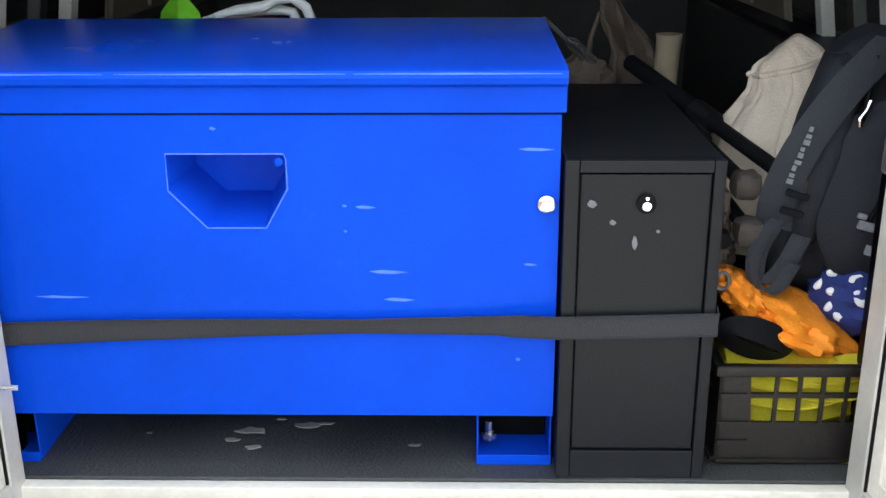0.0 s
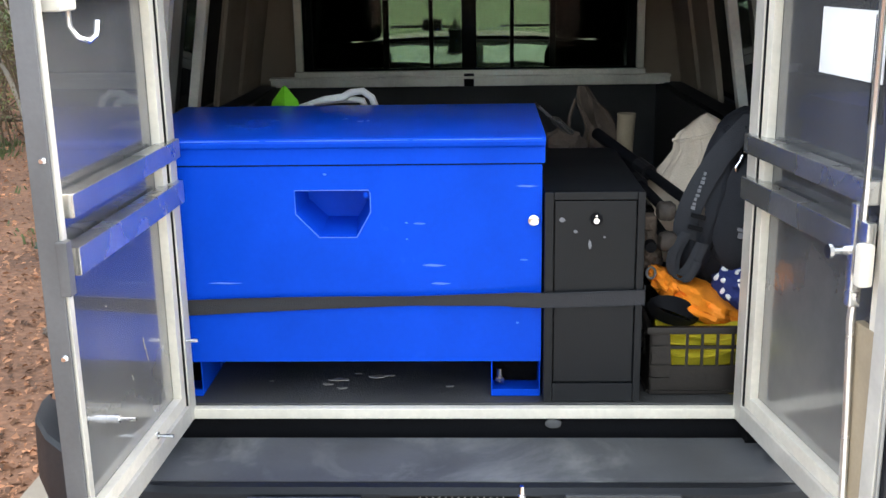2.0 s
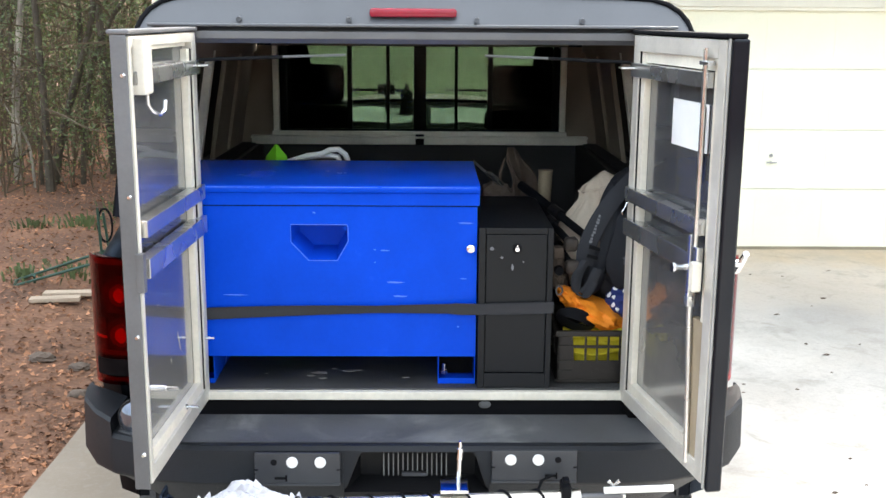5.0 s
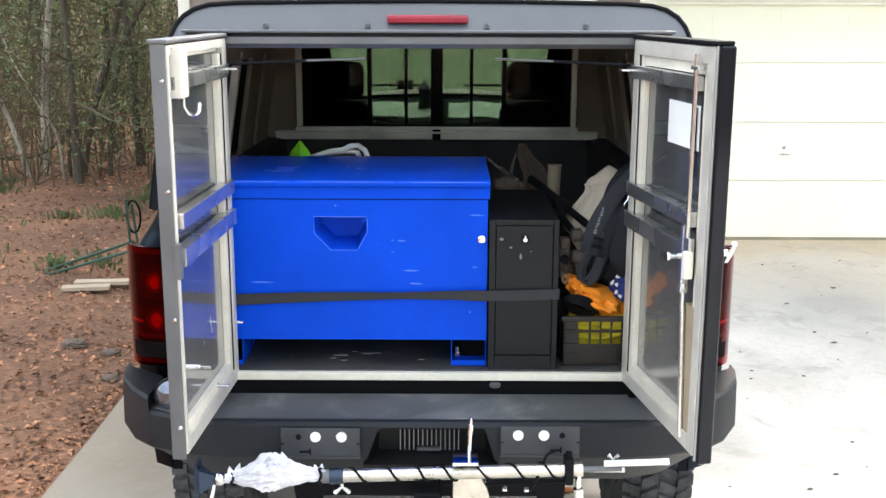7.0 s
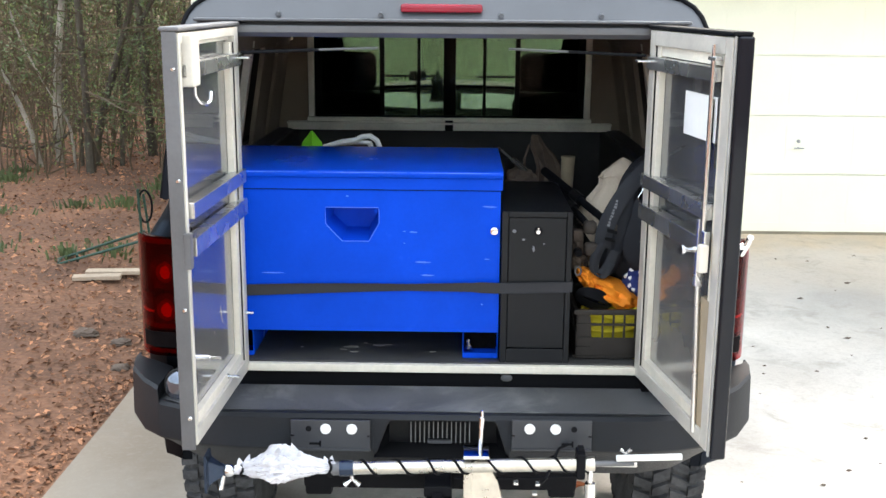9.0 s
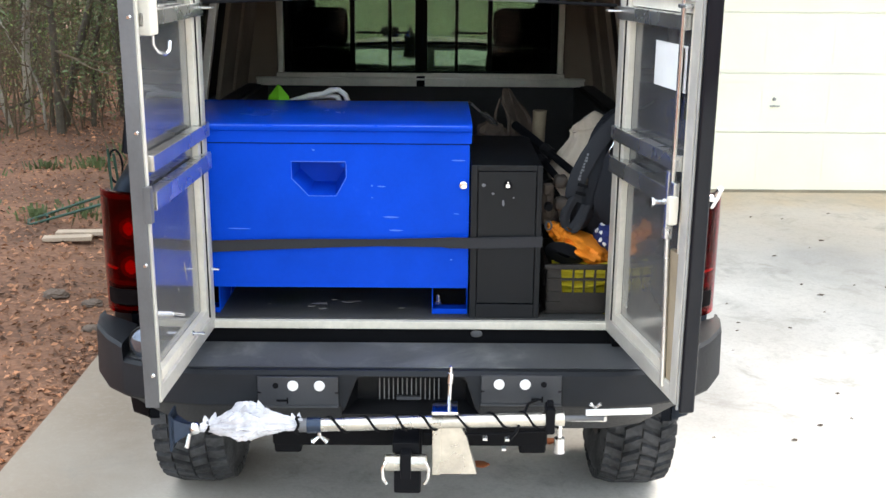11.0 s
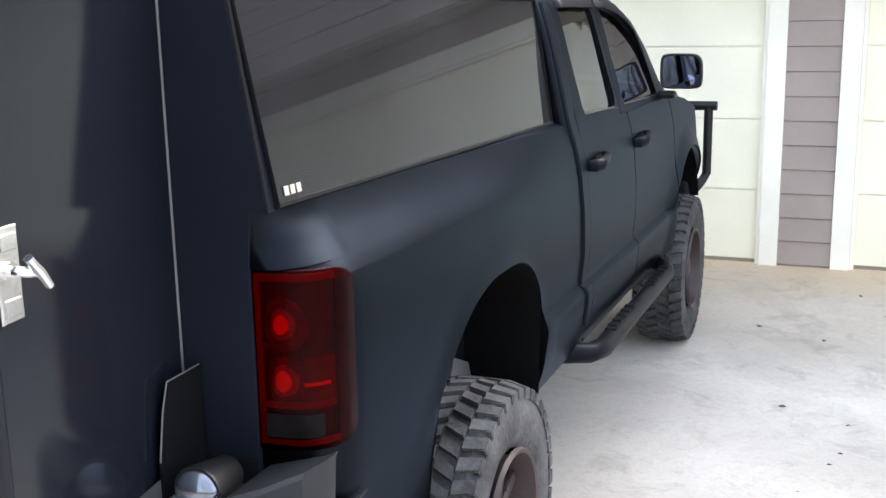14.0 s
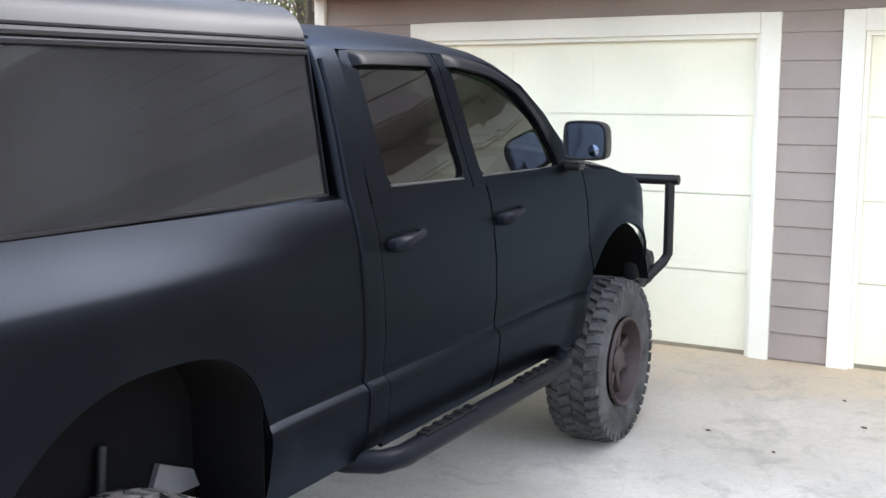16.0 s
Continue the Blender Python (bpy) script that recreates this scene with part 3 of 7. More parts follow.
for s, nm in ((1, "right"), (-1, "left")):
    bm = side_panel(bed_x, steps(0.0, 2.06, 36, arch_steps(RY)), lambda y: 0.70 + 0.04 * max(0, 0.5 - y), rail, RY)
    # rail cap turned inwards
    grid(bm, [[(bed_x(y, rail(y)), y, rail(y)), (bed_x(y, rail(y)) - 0.03, y, rail(y) + 0.012), (0.78, y, rail(y) + 0.012), (0.78, y, rail(y) - 0.05)] for y in steps(0.0, 2.06, 12)])
    thicken(bm, 0.012)
    if s < 0:
        flip(bm)
    part("bedside", bm, M_BODY, truck)
    # tail corner beside the lamp
    bm = B((0.655, -0.005, 1.00), (0.84, 0.05, 1.622), 0.004)
    grid(bm, [[(0.835, 0.0, z), (0.87, 0.0, z), (bed_x(0.0, z) + 0.005, 0.0, z)] for z in (0.72, 0.9, 1.09)])
    grid(bm, [[(0.826, 0.0, z), (lerp(0.826, bed_x(0.0, z), 0.5), -0.004, z), (bed_x(0.0, z) + 0.001, 0.001, z)] for z in (1.49, 1.53, 1.57, 1.61, 1.62)])
    if s < 0:
        flip(bm)
    part("tail_corner", bm, M_BODY, truck)
    # rounded fender cap over the lamp
    rows = []
    for z in steps(1.4925, 1.623, 10):
        xf = table(z, FLANK)
        ins = min(0.10, xf - 0.834)
        rows.append([(0.826, -0.0225, z), (0.830, -0.0235, z)] + [(xf + 0.0015 - ins * (1 - math.sqrt(max(0.0, 1 - ((0.17 - y) / 0.1935) ** 2))), y, z) for y in [-0.0233, -0.022, -0.02, -0.015, -0.008, 0.01, 0.035, 0.07, 0.11, 0.15, 0.17, 0.20]])
    bm = grid(bmesh.new(), rows)
    grid(bm, [rows[-1], [(0.826, max(0.0, p_[1]), 1.632) for p_ in rows[-1]]])
    grid(bm, [rows[0], [(min(p_[0], 0.84), max(p_[1], 0.0), 1.4925) for p_ in rows[0]]])
    part("fender_cap", flip(bm) if s < 0 else bm, M_BODY, truck, smooth=50)
    # inner wheel well, dark, closed against the bed
    arc = [(RY - AW, 0.66)] + [(y, rear_arch(y)) for y in [RY - AW * math.cos(math.pi * k / 20) for k in range(21)]] + [(RY + AW, 0.66)]
    bm = grid(bmesh.new(), [[(x, y, z) for x in (bed_x(y, max(z, 0.75)) - 0.006, 0.85, 0.705)] for y, z in arc])
    grid(bm, [[(0.705, y, 0.60), (0.705, y, z)] for y, z in arc])
    if s < 0:
        flip(bm)
    part("wheel_well", thicken(bm, 0.004), M_WELL, truck)
    bm = grid(bmesh.new(), [[(x, FY - AR * math.cos(a), ARCH_Z + AR * math.sin(a)) for x in (0.985, 0.55)] for a in [math.pi * k / 20 for k in range(19)]])
    grid(bm, [[(0.55, FY - AR * math.cos(a) * k, ARCH_Z + AR * math.sin(a) * k) for k in (0.35, 1.0)] for a in [math.pi * k / 20 for k in range(19)]])
    if s < 0:
        flip(bm)
    part("wheel_well", bm, M_WELL, truck)

# bed floor and inner walls
bm = B((-0.70, -0.033, 1.035), (0.70, 2.06, 1.072))
for s in (1, -1):
    for y0, y1 in ((0.0, RY - AW - 0.02), (RY + AW + 0.02, 2.06)):
        box(bm, (min(0.7 * s, 0.8 * s), y0, 1.035), (max(0.7 * s, 0.8 * s), y1, 1.072))
part("bed_floor", bm, M_LINER, truck)
part("floor_mat", B((-0.70, -0.0455, 1.0725), (0.70, 2.04, 1.093), 0.004), M_LINER, truck, "black rubber bed mat with scuffs")
for s in (1, -1):
    bm = B((0.76, 0.05, 1.27), (0.785, 2.06, 1.60))
    box(bm, (0.76, 0.05, 1.075), (0.785, RY - AW - 0.03, 1.272))
    box(bm, (0.76, RY + AW + 0.03, 1.075), (0.785, 2.06, 1.272))
    box(bm, (0.60, RY - 0.5, 1.08), (0.70, RY + 0.5, 1.30), 0.04)
    box(bm, (0.66, RY - 0.5, 1.262), (0.77, RY + 0.5, 1.30), 0.012)
    if s < 0:
        flip(bm)
    part("bed_wall", bm, M_LINER, truck)
part("bed_wall", B((-0.80, 2.06, 1.0), (0.80, 2.085, 1.60)), M_LINER, truck)


def outline_sheet(outer, holes, fx):
    """A sheet in (y, z) with holes, laid on the curved side fx(y, z)."""
    bm = bmesh.new()
    for loop in [outer] + holes:
        vs = [bm.verts.new((0, p[0], p[1])) for p in loop]
        for i in range(len(vs)):
            bm.edges.new((vs[i], vs[(i + 1) % len(vs)]))
    bmesh.ops.triangle_fill(bm, use_beauty=True, use_dissolve=False, edges=bm.edges[:])
    for v in bm.verts:
        v.co.x = fx(v.co.y, v.co.z)
    return bm


def soft_loop(pts, r=0.05, n=4):
    """Rounds the corners of a loop."""
    out = []
    k = len(pts)
    for i in range(k):
        a, b, c = Vector(pts[i - 1]), Vector(pts[i]), Vector(pts[(i + 1) % k])
        ra = min(r, (a - b).length * 0.45)
        rc = min(r, (c - b).length * 0.45)
        p, q = b + (a - b).normalized() * ra, b + (c - b).normalized() * rc
        for j in range(n + 1):
            u = j / n
            out.append(tuple((1 - u) ** 2 * p + 2 * u * (1 - u) * b + u * u * q))
    return out


HOUSE_X = [(1.58, 0.940), (1.62, 0.930), (1.80, 0.893), (1.95, 0.855), (2.05, 0.822), (2.10, 0.795), (2.14, 0.75)]


def gx(y, z):
    x = table(z, HOUSE_X)
    return x - 0.10 * max(0, (y - 3.3)) ** 1.5 * (z - 1.55)


def side_x(y, z):
    """The cab's side from sill to roof."""
    return lerp(cab_x(y, z), gx(y, z), min(1.0, max(0.0, (z - 1.55) / 0.06)))


RWIN = [(2.33, 1.615), (2.89, 1.60), (2.80, 2.045), (2.29, 2.045)]
FWIN = [(3.03, 1.60), (3.83, 1.585), (3.68, 1.80), (3.50, 1.925), (3.27, 2.005), (2.95, 2.045)]
RDOOR = [(2.205, 1.56), (2.942, 1.56), (2.868, 2.03), (2.845, 2.085), (2.22, 2.085), (2.197, 2.05)]
FDOOR = [(2.947, 1.56), (4.055, 1.56), (3.98, 1.62), (3.78, 1.83), (3.58, 1.965), (3.3, 2.055), (2.94, 2.085), (2.850, 2.085), (2.873, 2.03)]
for s in (1, -1):
    for nm, dr, wn_, y0, y1, hy in (("rear_door", RDOOR, RWIN, 2.20, 3.045, 2.36), ("front_door", FDOOR, FWIN, 3.055, 4.06, 3.20)):
        bm = side_panel(cab_x, steps(y0, y1, 16), lambda y: 0.70, lambda y: 1.56, FY if nm == "front_door" else None)
        thicken(bm, 0.02)
        b2 = outline_sheet(soft_loop(dr, 0.012), [soft_loop(wn_, 0.055)], side_x)
        thicken(b2, 0.025)
        me = bpy.data.meshes.new("tmp")
        b2.to_mesh(me)
        bm.from_mesh(me)
        b2.free()
        if s < 0:
            flip(bm)
        d = part(nm, bm, M_BODY, truck)
        bm = outline_sheet([(p[0], p[1]) for p in soft_loop(wn_, 0.05)], [], lambda y, z: side_x(y, z) - 0.014)
        for v in bm.verts:
            c = Vector((0, sum(p[0] for p in wn_) / len(wn_), sum(p[1] for p in wn_) / len(wn_)))
            v.co.y += 0.012 * (1 if v.co.y > c.y else -1)
            v.co.z += 0.012 * (1 if v.co.z > c.z else -1)
        if s < 0:
            flip(bm)
        part("door_glass", bm, M_TINT2, d)
        # belt strip
        bm = T([(side_x(y, 1.60) - 0.001, y, lerp(wn_[0][1], wn_[1][1], k / 4) - 0.003) for k, y in enumerate(steps(wn_[0][0] + 0.01, wn_[1][0] - 0.01, 4))], 0.0055, 6)
        if s < 0:
            flip(bm)
        part("belt_strip", bm, M_BELT, d)
        # pull handle: dark cup, and the rounded grip over it
        bm = B((0.95, hy - 0.02, 1.382), (side_x(hy, 1.42) + 0.004, hy + 0.10, 1.448), 0.02, None, 3)
        if s < 0:
            flip(bm)
        part("handle_cup", bm, M_WELL, d)
        o = side_x(hy, 1.43)
        bm = T([(o - 0.01, hy - 0.095, 1.412), (o + 0.018, hy - 0.09, 1.414), (o + 0.032, hy - 0.065, 1.418), (o + 0.035, hy, 1.426), (o + 0.032, hy + 0.07, 1.434), (o + 0.02, hy + 0.095, 1.438), (o - 0.01, hy + 0.10, 1.438)], [0.022, 0.026, 0.028, 0.019, 0.016, 0.015, 0.012], 12)
        if s < 0:
            flip(bm)
        part("door_handle", bm, M_VISOR, d)
        # slim rain visor over the window
        line = [(2.262, 2.046), (2.32, 2.050), (2.70, 2.050), (2.815, 2.044)] if nm == "rear_door" else [(2.925, 2.052), (3.10, 2.035), (3.27, 2.010), (3.40, 1.970), (3.50, 1.928), (3.60, 1.868), (3.70, 1.785), (3.80, 1.675)]
        row, n_ = [], 24
        pts = [Vector((lerp(line[0][0], line[-1][0], k / n_), table(lerp(line[0][0], line[-1][0], k / n_), line))) for k in range(n_ + 1)]
        for _ in range(2):
            pts = [pts[0]] + [(pts[k - 1] + 2 * pts[k] + pts[k + 1]) / 4 for k in range(1, n_)] + [pts[-1]]
        for k, p_ in enumerate(pts):
            tg = (pts[min(n_, k + 1)] - pts[max(0, k - 1)]).normalized()
            up = Vector((-tg.y, tg.x))
            e = math.sqrt(min(1, k / 2.0)) * (math.sqrt(min(1, (n_ - k) / 2.0)) if nm == "rear_door" else min(1, (n_ - k) / 9))
            row.append([(side_x(*(p_ + up * h)) - 0.003 + o * e, *(p_ + up * h)) for h, o in ((0.040, 0.0), (0.036, 0.010), (0.027, 0.020), (0.012, 0.027), (-0.012, 0.029), (-0.016, 0.022))])
        bm = grid(bmesh.new(), row)
        if s < 0:
            flip(bm)
        part("rain_visor", bm, M_VISOR, d)
    # cab corner with its rolled seam, and front wing
    CORNER = [(2.046, 0.12), (2.0465, 0.022), (2.050, 0.010), (2.056, 0.003), (2.066, 0.0), (2.105, 0.0), (2.16, -0.001), (2.197, 0.0)]
    zs = steps(0.72, 2.092, 46, [0.90, 0.935, 0.95, 0.965, 0.985])
    bm = grid(bmesh.new(), [[(side_x(y, z) - o, y, z) for z in zs] for y, o in CORNER])
    thicken(bm, 0.012)
    if s < 0:
        flip(bm)
    part("cab_corner", bm, M_BODY, truck)
    # rolled edge behind the doors, and a dark strip for the shade in the bed gap
    bm = T([(side_x(2.085, z) - 0.004, 2.085, z) for z in steps(0.80, 2.05, 40, [0.90, 0.935, 0.95, 0.965, 0.985])], 0.015, 10)
    part("rolled_edge", flip(bm) if s < 0 else bm, M_BODY, truck)
    bm = T([(side_x(2.062, z) - 0.012, 2.0625, z) for z in steps(0.74, 1.60, 30)], 0.006, 6)
    part("gap_shade_strip", flip(bm) if s < 0 else bm, M_TRIM, truck)
    bm = side_panel(cab_x, steps(4.07, 5.12, 26, [y for y in arch_steps(FY) if y > 4.07]), lambda y: 0.70 if y < 4.3 else lerp(0.70, 1.0, min(1, (y - 4.3) / 0.3)),
                    lambda y: table(y, [(4.07, 1.56), (4.5, 1.52), (4.8, 1.45), (5.0, 1.37), (5.12, 1.27)]), FY)
    thicken(bm, 0.015)
    if s < 0:
        flip(bm)
    part("front_wing", bm, M_BODY, truck)

# roof shell with pillars and windscreen frame
EDGE = [(2.05, 0.71, 2.10), (2.09, 0.75, 2.12), (2.16, 0.76, 2.128), (2.6, 0.765, 2.14), (3.0, 0.76, 2.125), (3.3, 0.745, 2.085), (3.55, 0.735, 2.01), (3.8, 0.74, 1.885), (4.05, 0.755, 1.74), (4.30, 0.78, 1.59)]


def edge_at(y):
    return table(y, [(e[0], e[1]) for e in EDGE]), table(y, [(e[0], e[2]) for e in EDGE])


def roof_low(y):
    return 2.087 if y < 2.95 else table(y, [(2.95, 2.087), (3.3, 2.055), (3.42, 2.023), (3.58, 1.965), (3.78, 1.83), (4.0, 1.60), (4.3, 1.52)])


rows = []
for y in [2.044, 2.046, 2.050, 2.062, 2.085] + steps(2.12, 3.42, 18):
    xe, ze = edge_at(y)
    low = roof_low(y)
    k = table(y, [(2.044, 0.94), (2.046, 0.985), (2.050, 0.992), (2.062, 0.999), (2.085, 1.0), (3.5, 1.0)])
    X, h = side_x(y, low) + 0.006, (ze + 0.072 - low + 0.03)
    half = []
    for j in range(13):
        a = lerp(0.17, math.pi / 2, (j / 12) ** 1.35)
        half.append((X * max(0.0, math.cos(a)) ** 0.80, low - 0.03 + h * math.sin(a) ** 0.86))
    half[-1] = (0.0, half[-1][1])
    prof = half + [(-x, z) for x, z in half[-2::-1]]
    rows.append([(x * k, y + 0.10 * (1 - (x / X) ** 2) * max(0, (y - 2.6) / 0.8), 2.0 + (z - 2.0) * (0.5 + 0.5 * k)) for x, z in prof])
part("roof", thicken(grid(bmesh.new(), rows), 0.012), M_BODY, truck)
for s in (1, -1):
    rows = []
    for y in steps(3.40, 4.30, 18):
        xe, ze = edge_at(y)
        low = roof_low(y)
        rows.append([(xe - 0.03, y + 0.01, ze + 0.008), (xe, y, ze), (lerp(xe, gx(y, low), 0.35) + 0.006, y, lerp(ze, low, 0.2)), (lerp(xe, gx(y, low), 0.7) + 0.008, y, lerp(ze, low, 0.52)), (gx(y, low) - 0.002, y, low - 0.01)])
    bm = thicken(grid(bmesh.new(), rows), 0.016)
    if s < 0:
        flip(bm)
    part("windscreen_pillar", bm, M_BODY, truck)
rows = []
for y, z in ((3.44, 2.085), (3.75, 1.945), (4.05, 1.785), (4.30, 1.64)):
    xe, ze = edge_at(y)
    rows.append([(xe * 0.98 * u, y + 0.14 * (1 - u * u), lerp(ze, z, 0.6) + 0.05 * (1 - u * u)) for u in [k / 8 for k in range(-8, 9)]])
ws = part("windscreen", thicken(grid(bmesh.new(), rows), 0.005), M_WINDSHIELD, truck)

# bonnet and nose
rows = []
for y in steps(4.2, 5.12, 10):
    ze = table(y, [(4.2, 1.57), (4.5, 1.535), (4.8, 1.47), (5.0, 1.385), (5.12, 1.28)])
    xe = cab_x(y, 1.45) - 0.05
    rows.append([(xe * u, y + 0.12 * (1 - u * u), ze + 0.07 * (1 - abs(u) ** 3)) for u in [k / 10 for k in range(-10, 11)]])
part("bonnet", thicken(grid(bmesh.new(), rows), 0.02), M_BODY, truck)
bm = B((-0.72, 5.10, 0.95), (0.72, 5.20, 1.27), 0.03)
for k in range(-1, 2):
    box(bm, (-0.45, 5.195, 1.12 + k * 0.08 - 0.015), (0.45, 5.215, 1.12 + k * 0.08 + 0.015))
part("grille", bm, M_BLACKP, truck)

# cab inside: back wall, floor, seats, dashboard
bm = B((-0.89, 2.09, 0.95), (0.89, 2.12, 1.66))
for a, b in ((-0.78, -0.65), (0.65, 0.78)):
    box(bm, (a, 2.09, 1.66), (b, 2.12, 2.05))
box(bm, (-0.75, 2.09, 2.06), (0.75, 2.12, 2.13))
part("cab_back", bm, M_BODY, truck)
bm = B((-0.9, 2.1, 0.78), (0.9, 4.2, 0.83))
part("cab_floor", bm, M_SEAT, truck)
bm = bmesh.new()
grid(bm, [[(x, 2.105, z) for z in (1.66, 2.06)] for x in (-0.65, -0.25, 0.25, 0.65)])
rg = part("rear_window", thicken(bm, 0.005), M_REARGLASS, truck)
for x, w in ((-0.655, 0.012), (-0.34, 0.012), (-0.155, 0.008), (0.0, 0.03), (0.175, 0.008), (0.34, 0.012), (0.655, 0.012)):
    part("mullion", B((x - w, 2.088, 1.66), (x + w, 2.121, 2.06), 0.003), M_TRIM, rg)
for x, w in ((-0.585, 0.38), (0.55, 0.38)):
    bm = B((x - w / 2, 3.0, 1.02), (x + w / 2, 3.5, 1.2), 0.05)
    box(bm, (x - w / 2, 2.9, 1.1), (x + w / 2, 3.06, 1.70), 0.06)
    box(bm, (x - 0.15, 2.92, 1.71), (x + 0.15, 3.04, 1.93), 0.05, None, 3)
    box(bm, (x - 0.07, 2.96, 1.66), (x - 0.055, 2.975, 1.76))
    box(bm, (x + 0.055, 2.96, 1.66), (x + 0.07, 2.975, 1.76))
    part("front_seat", bm, M_SEAT, truck)
bm = B((-0.85, 2.2, 1.0), (0.85, 2.75, 1.2), 0.05)
box(bm, (-0.85, 2.14, 1.1), (0.85, 2.3, 1.60), 0.05)
part("rear_seat", bm, M_SEAT, truck)
part("dashboard", P([(3.78, 1.15), (3.80, 1.48), (3.84, 1.515), (4.02, 1.60), (4.30, 1.60), (4.30, 1.15)], 0, -0.86, 0.86), M_SEAT, truck)
part("phone_mount", box(B((-0.285, 3.86, 1.70), (-0.175, 3.885, 1.765), 0.008), (-0.24, 3.87, 1.58), (-0.22, 3.885, 1.71), 0.004), M_SEAT, truck)
part("dash_ornament", T([(-0.10, 3.95, 1.57), (-0.10, 3.95, 1.65), (-0.10, 3.95, 1.70), (-0.10, 3.95, 1.735), (-0.10, 3.95, 1.765)], [0.05, 0.035, 0.045, 0.015, 0.006], 12), M_SEAT, truck)
# white sheets added to give the bright patch low behind the windscreen
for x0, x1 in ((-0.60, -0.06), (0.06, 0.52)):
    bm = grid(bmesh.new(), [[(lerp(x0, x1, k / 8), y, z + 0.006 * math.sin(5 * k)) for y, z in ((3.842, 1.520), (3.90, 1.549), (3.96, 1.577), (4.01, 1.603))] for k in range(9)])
    solo("bright_patch_sheets", thicken(bm, 0.003), M_SHEET, "white sheets put along the dashboard for the bright patch behind the windscreen", "papers")
for x0, x1 in ((-0.50, -0.12), (0.17, 0.52)):
    part("wiper", T([(x0, 4.30, 1.70), (x1, 4.28, 1.70)], 0.008, 6), M_TRIM, truck)
ring = [(-0.42 + 0.19 * math.cos(a), 3.70 + 0.09 * math.sin(a), 1.36 + 0.16 * math.sin(a)) for a in [2 * math.pi * k / 24 for k in range(24)]]
part("steering_wheel", T(ring, 0.016, 8, closed=True), M_SEAT, truck)


# tail lamps
def lamp_x(a):
    """The lamp wraps the corner: a from 0 (inner) to 1 (round on the side)."""
    if a < 0.5:
        u = a / 0.5
        return lerp(0.830, 0.905, u), -0.022 + 0.008 * u * u
    u = (a - 0.5) / 0.5
    return 0.905 + 0.1005 * math.sin(u * math.pi / 2), -0.014 + 0.13 * (1 - math.cos(u * math.pi / 2))


def lamp_patch(a0, a1, z0, z1, out, n=10, m_=6):
    rows = []
    for i in range(n + 1):
        a = lerp(a0, a1, i / n)
        x, y = lamp_x(a)
        x1, y1 = lamp_x(min(1, a + 0.01))
        x0, y0 = lamp_x(max(0, a - 0.01))
        t = Vector((x1 - x0, y1 - y0, 0)).normalized()
        nrm = Vector((t.y, -t.x, 0))
        k = max(0.0, (a - 0.78) / 0.22)
        lo, hi = max(z0, 1.092 + 0.030 * k * k * k), min(z1, 1.492 - 0.034 * k * k * k)   # rounded outer corners
        rows.append([Vector((x, y, lerp(lo, hi, j / m_))) + nrm * out for j in range(m_ + 1)])
    return rows


def lamp_slab(a0, a1, z0, z1, top, depth, n=8, m_=4):
    """A slab of lens between two offsets of the lamp's face."""
    A, Bk = lamp_patch(a0, a1, z0, z1, top, n, m_), lamp_patch(a0, a1, z0, z1, top - depth, n, m_)
    bm = grid(grid(bmesh.new(), A), Bk)
    grid(bm, [A[0], Bk[0]]), grid(bm, [A[-1], Bk[-1]])
    grid(bm, [[r_[0] for r_ in A], [r_[0] for r_ in Bk]]), grid(bm, [[r_[-1] for r_ in A], [r_[-1] for r_ in Bk]])
    return bm


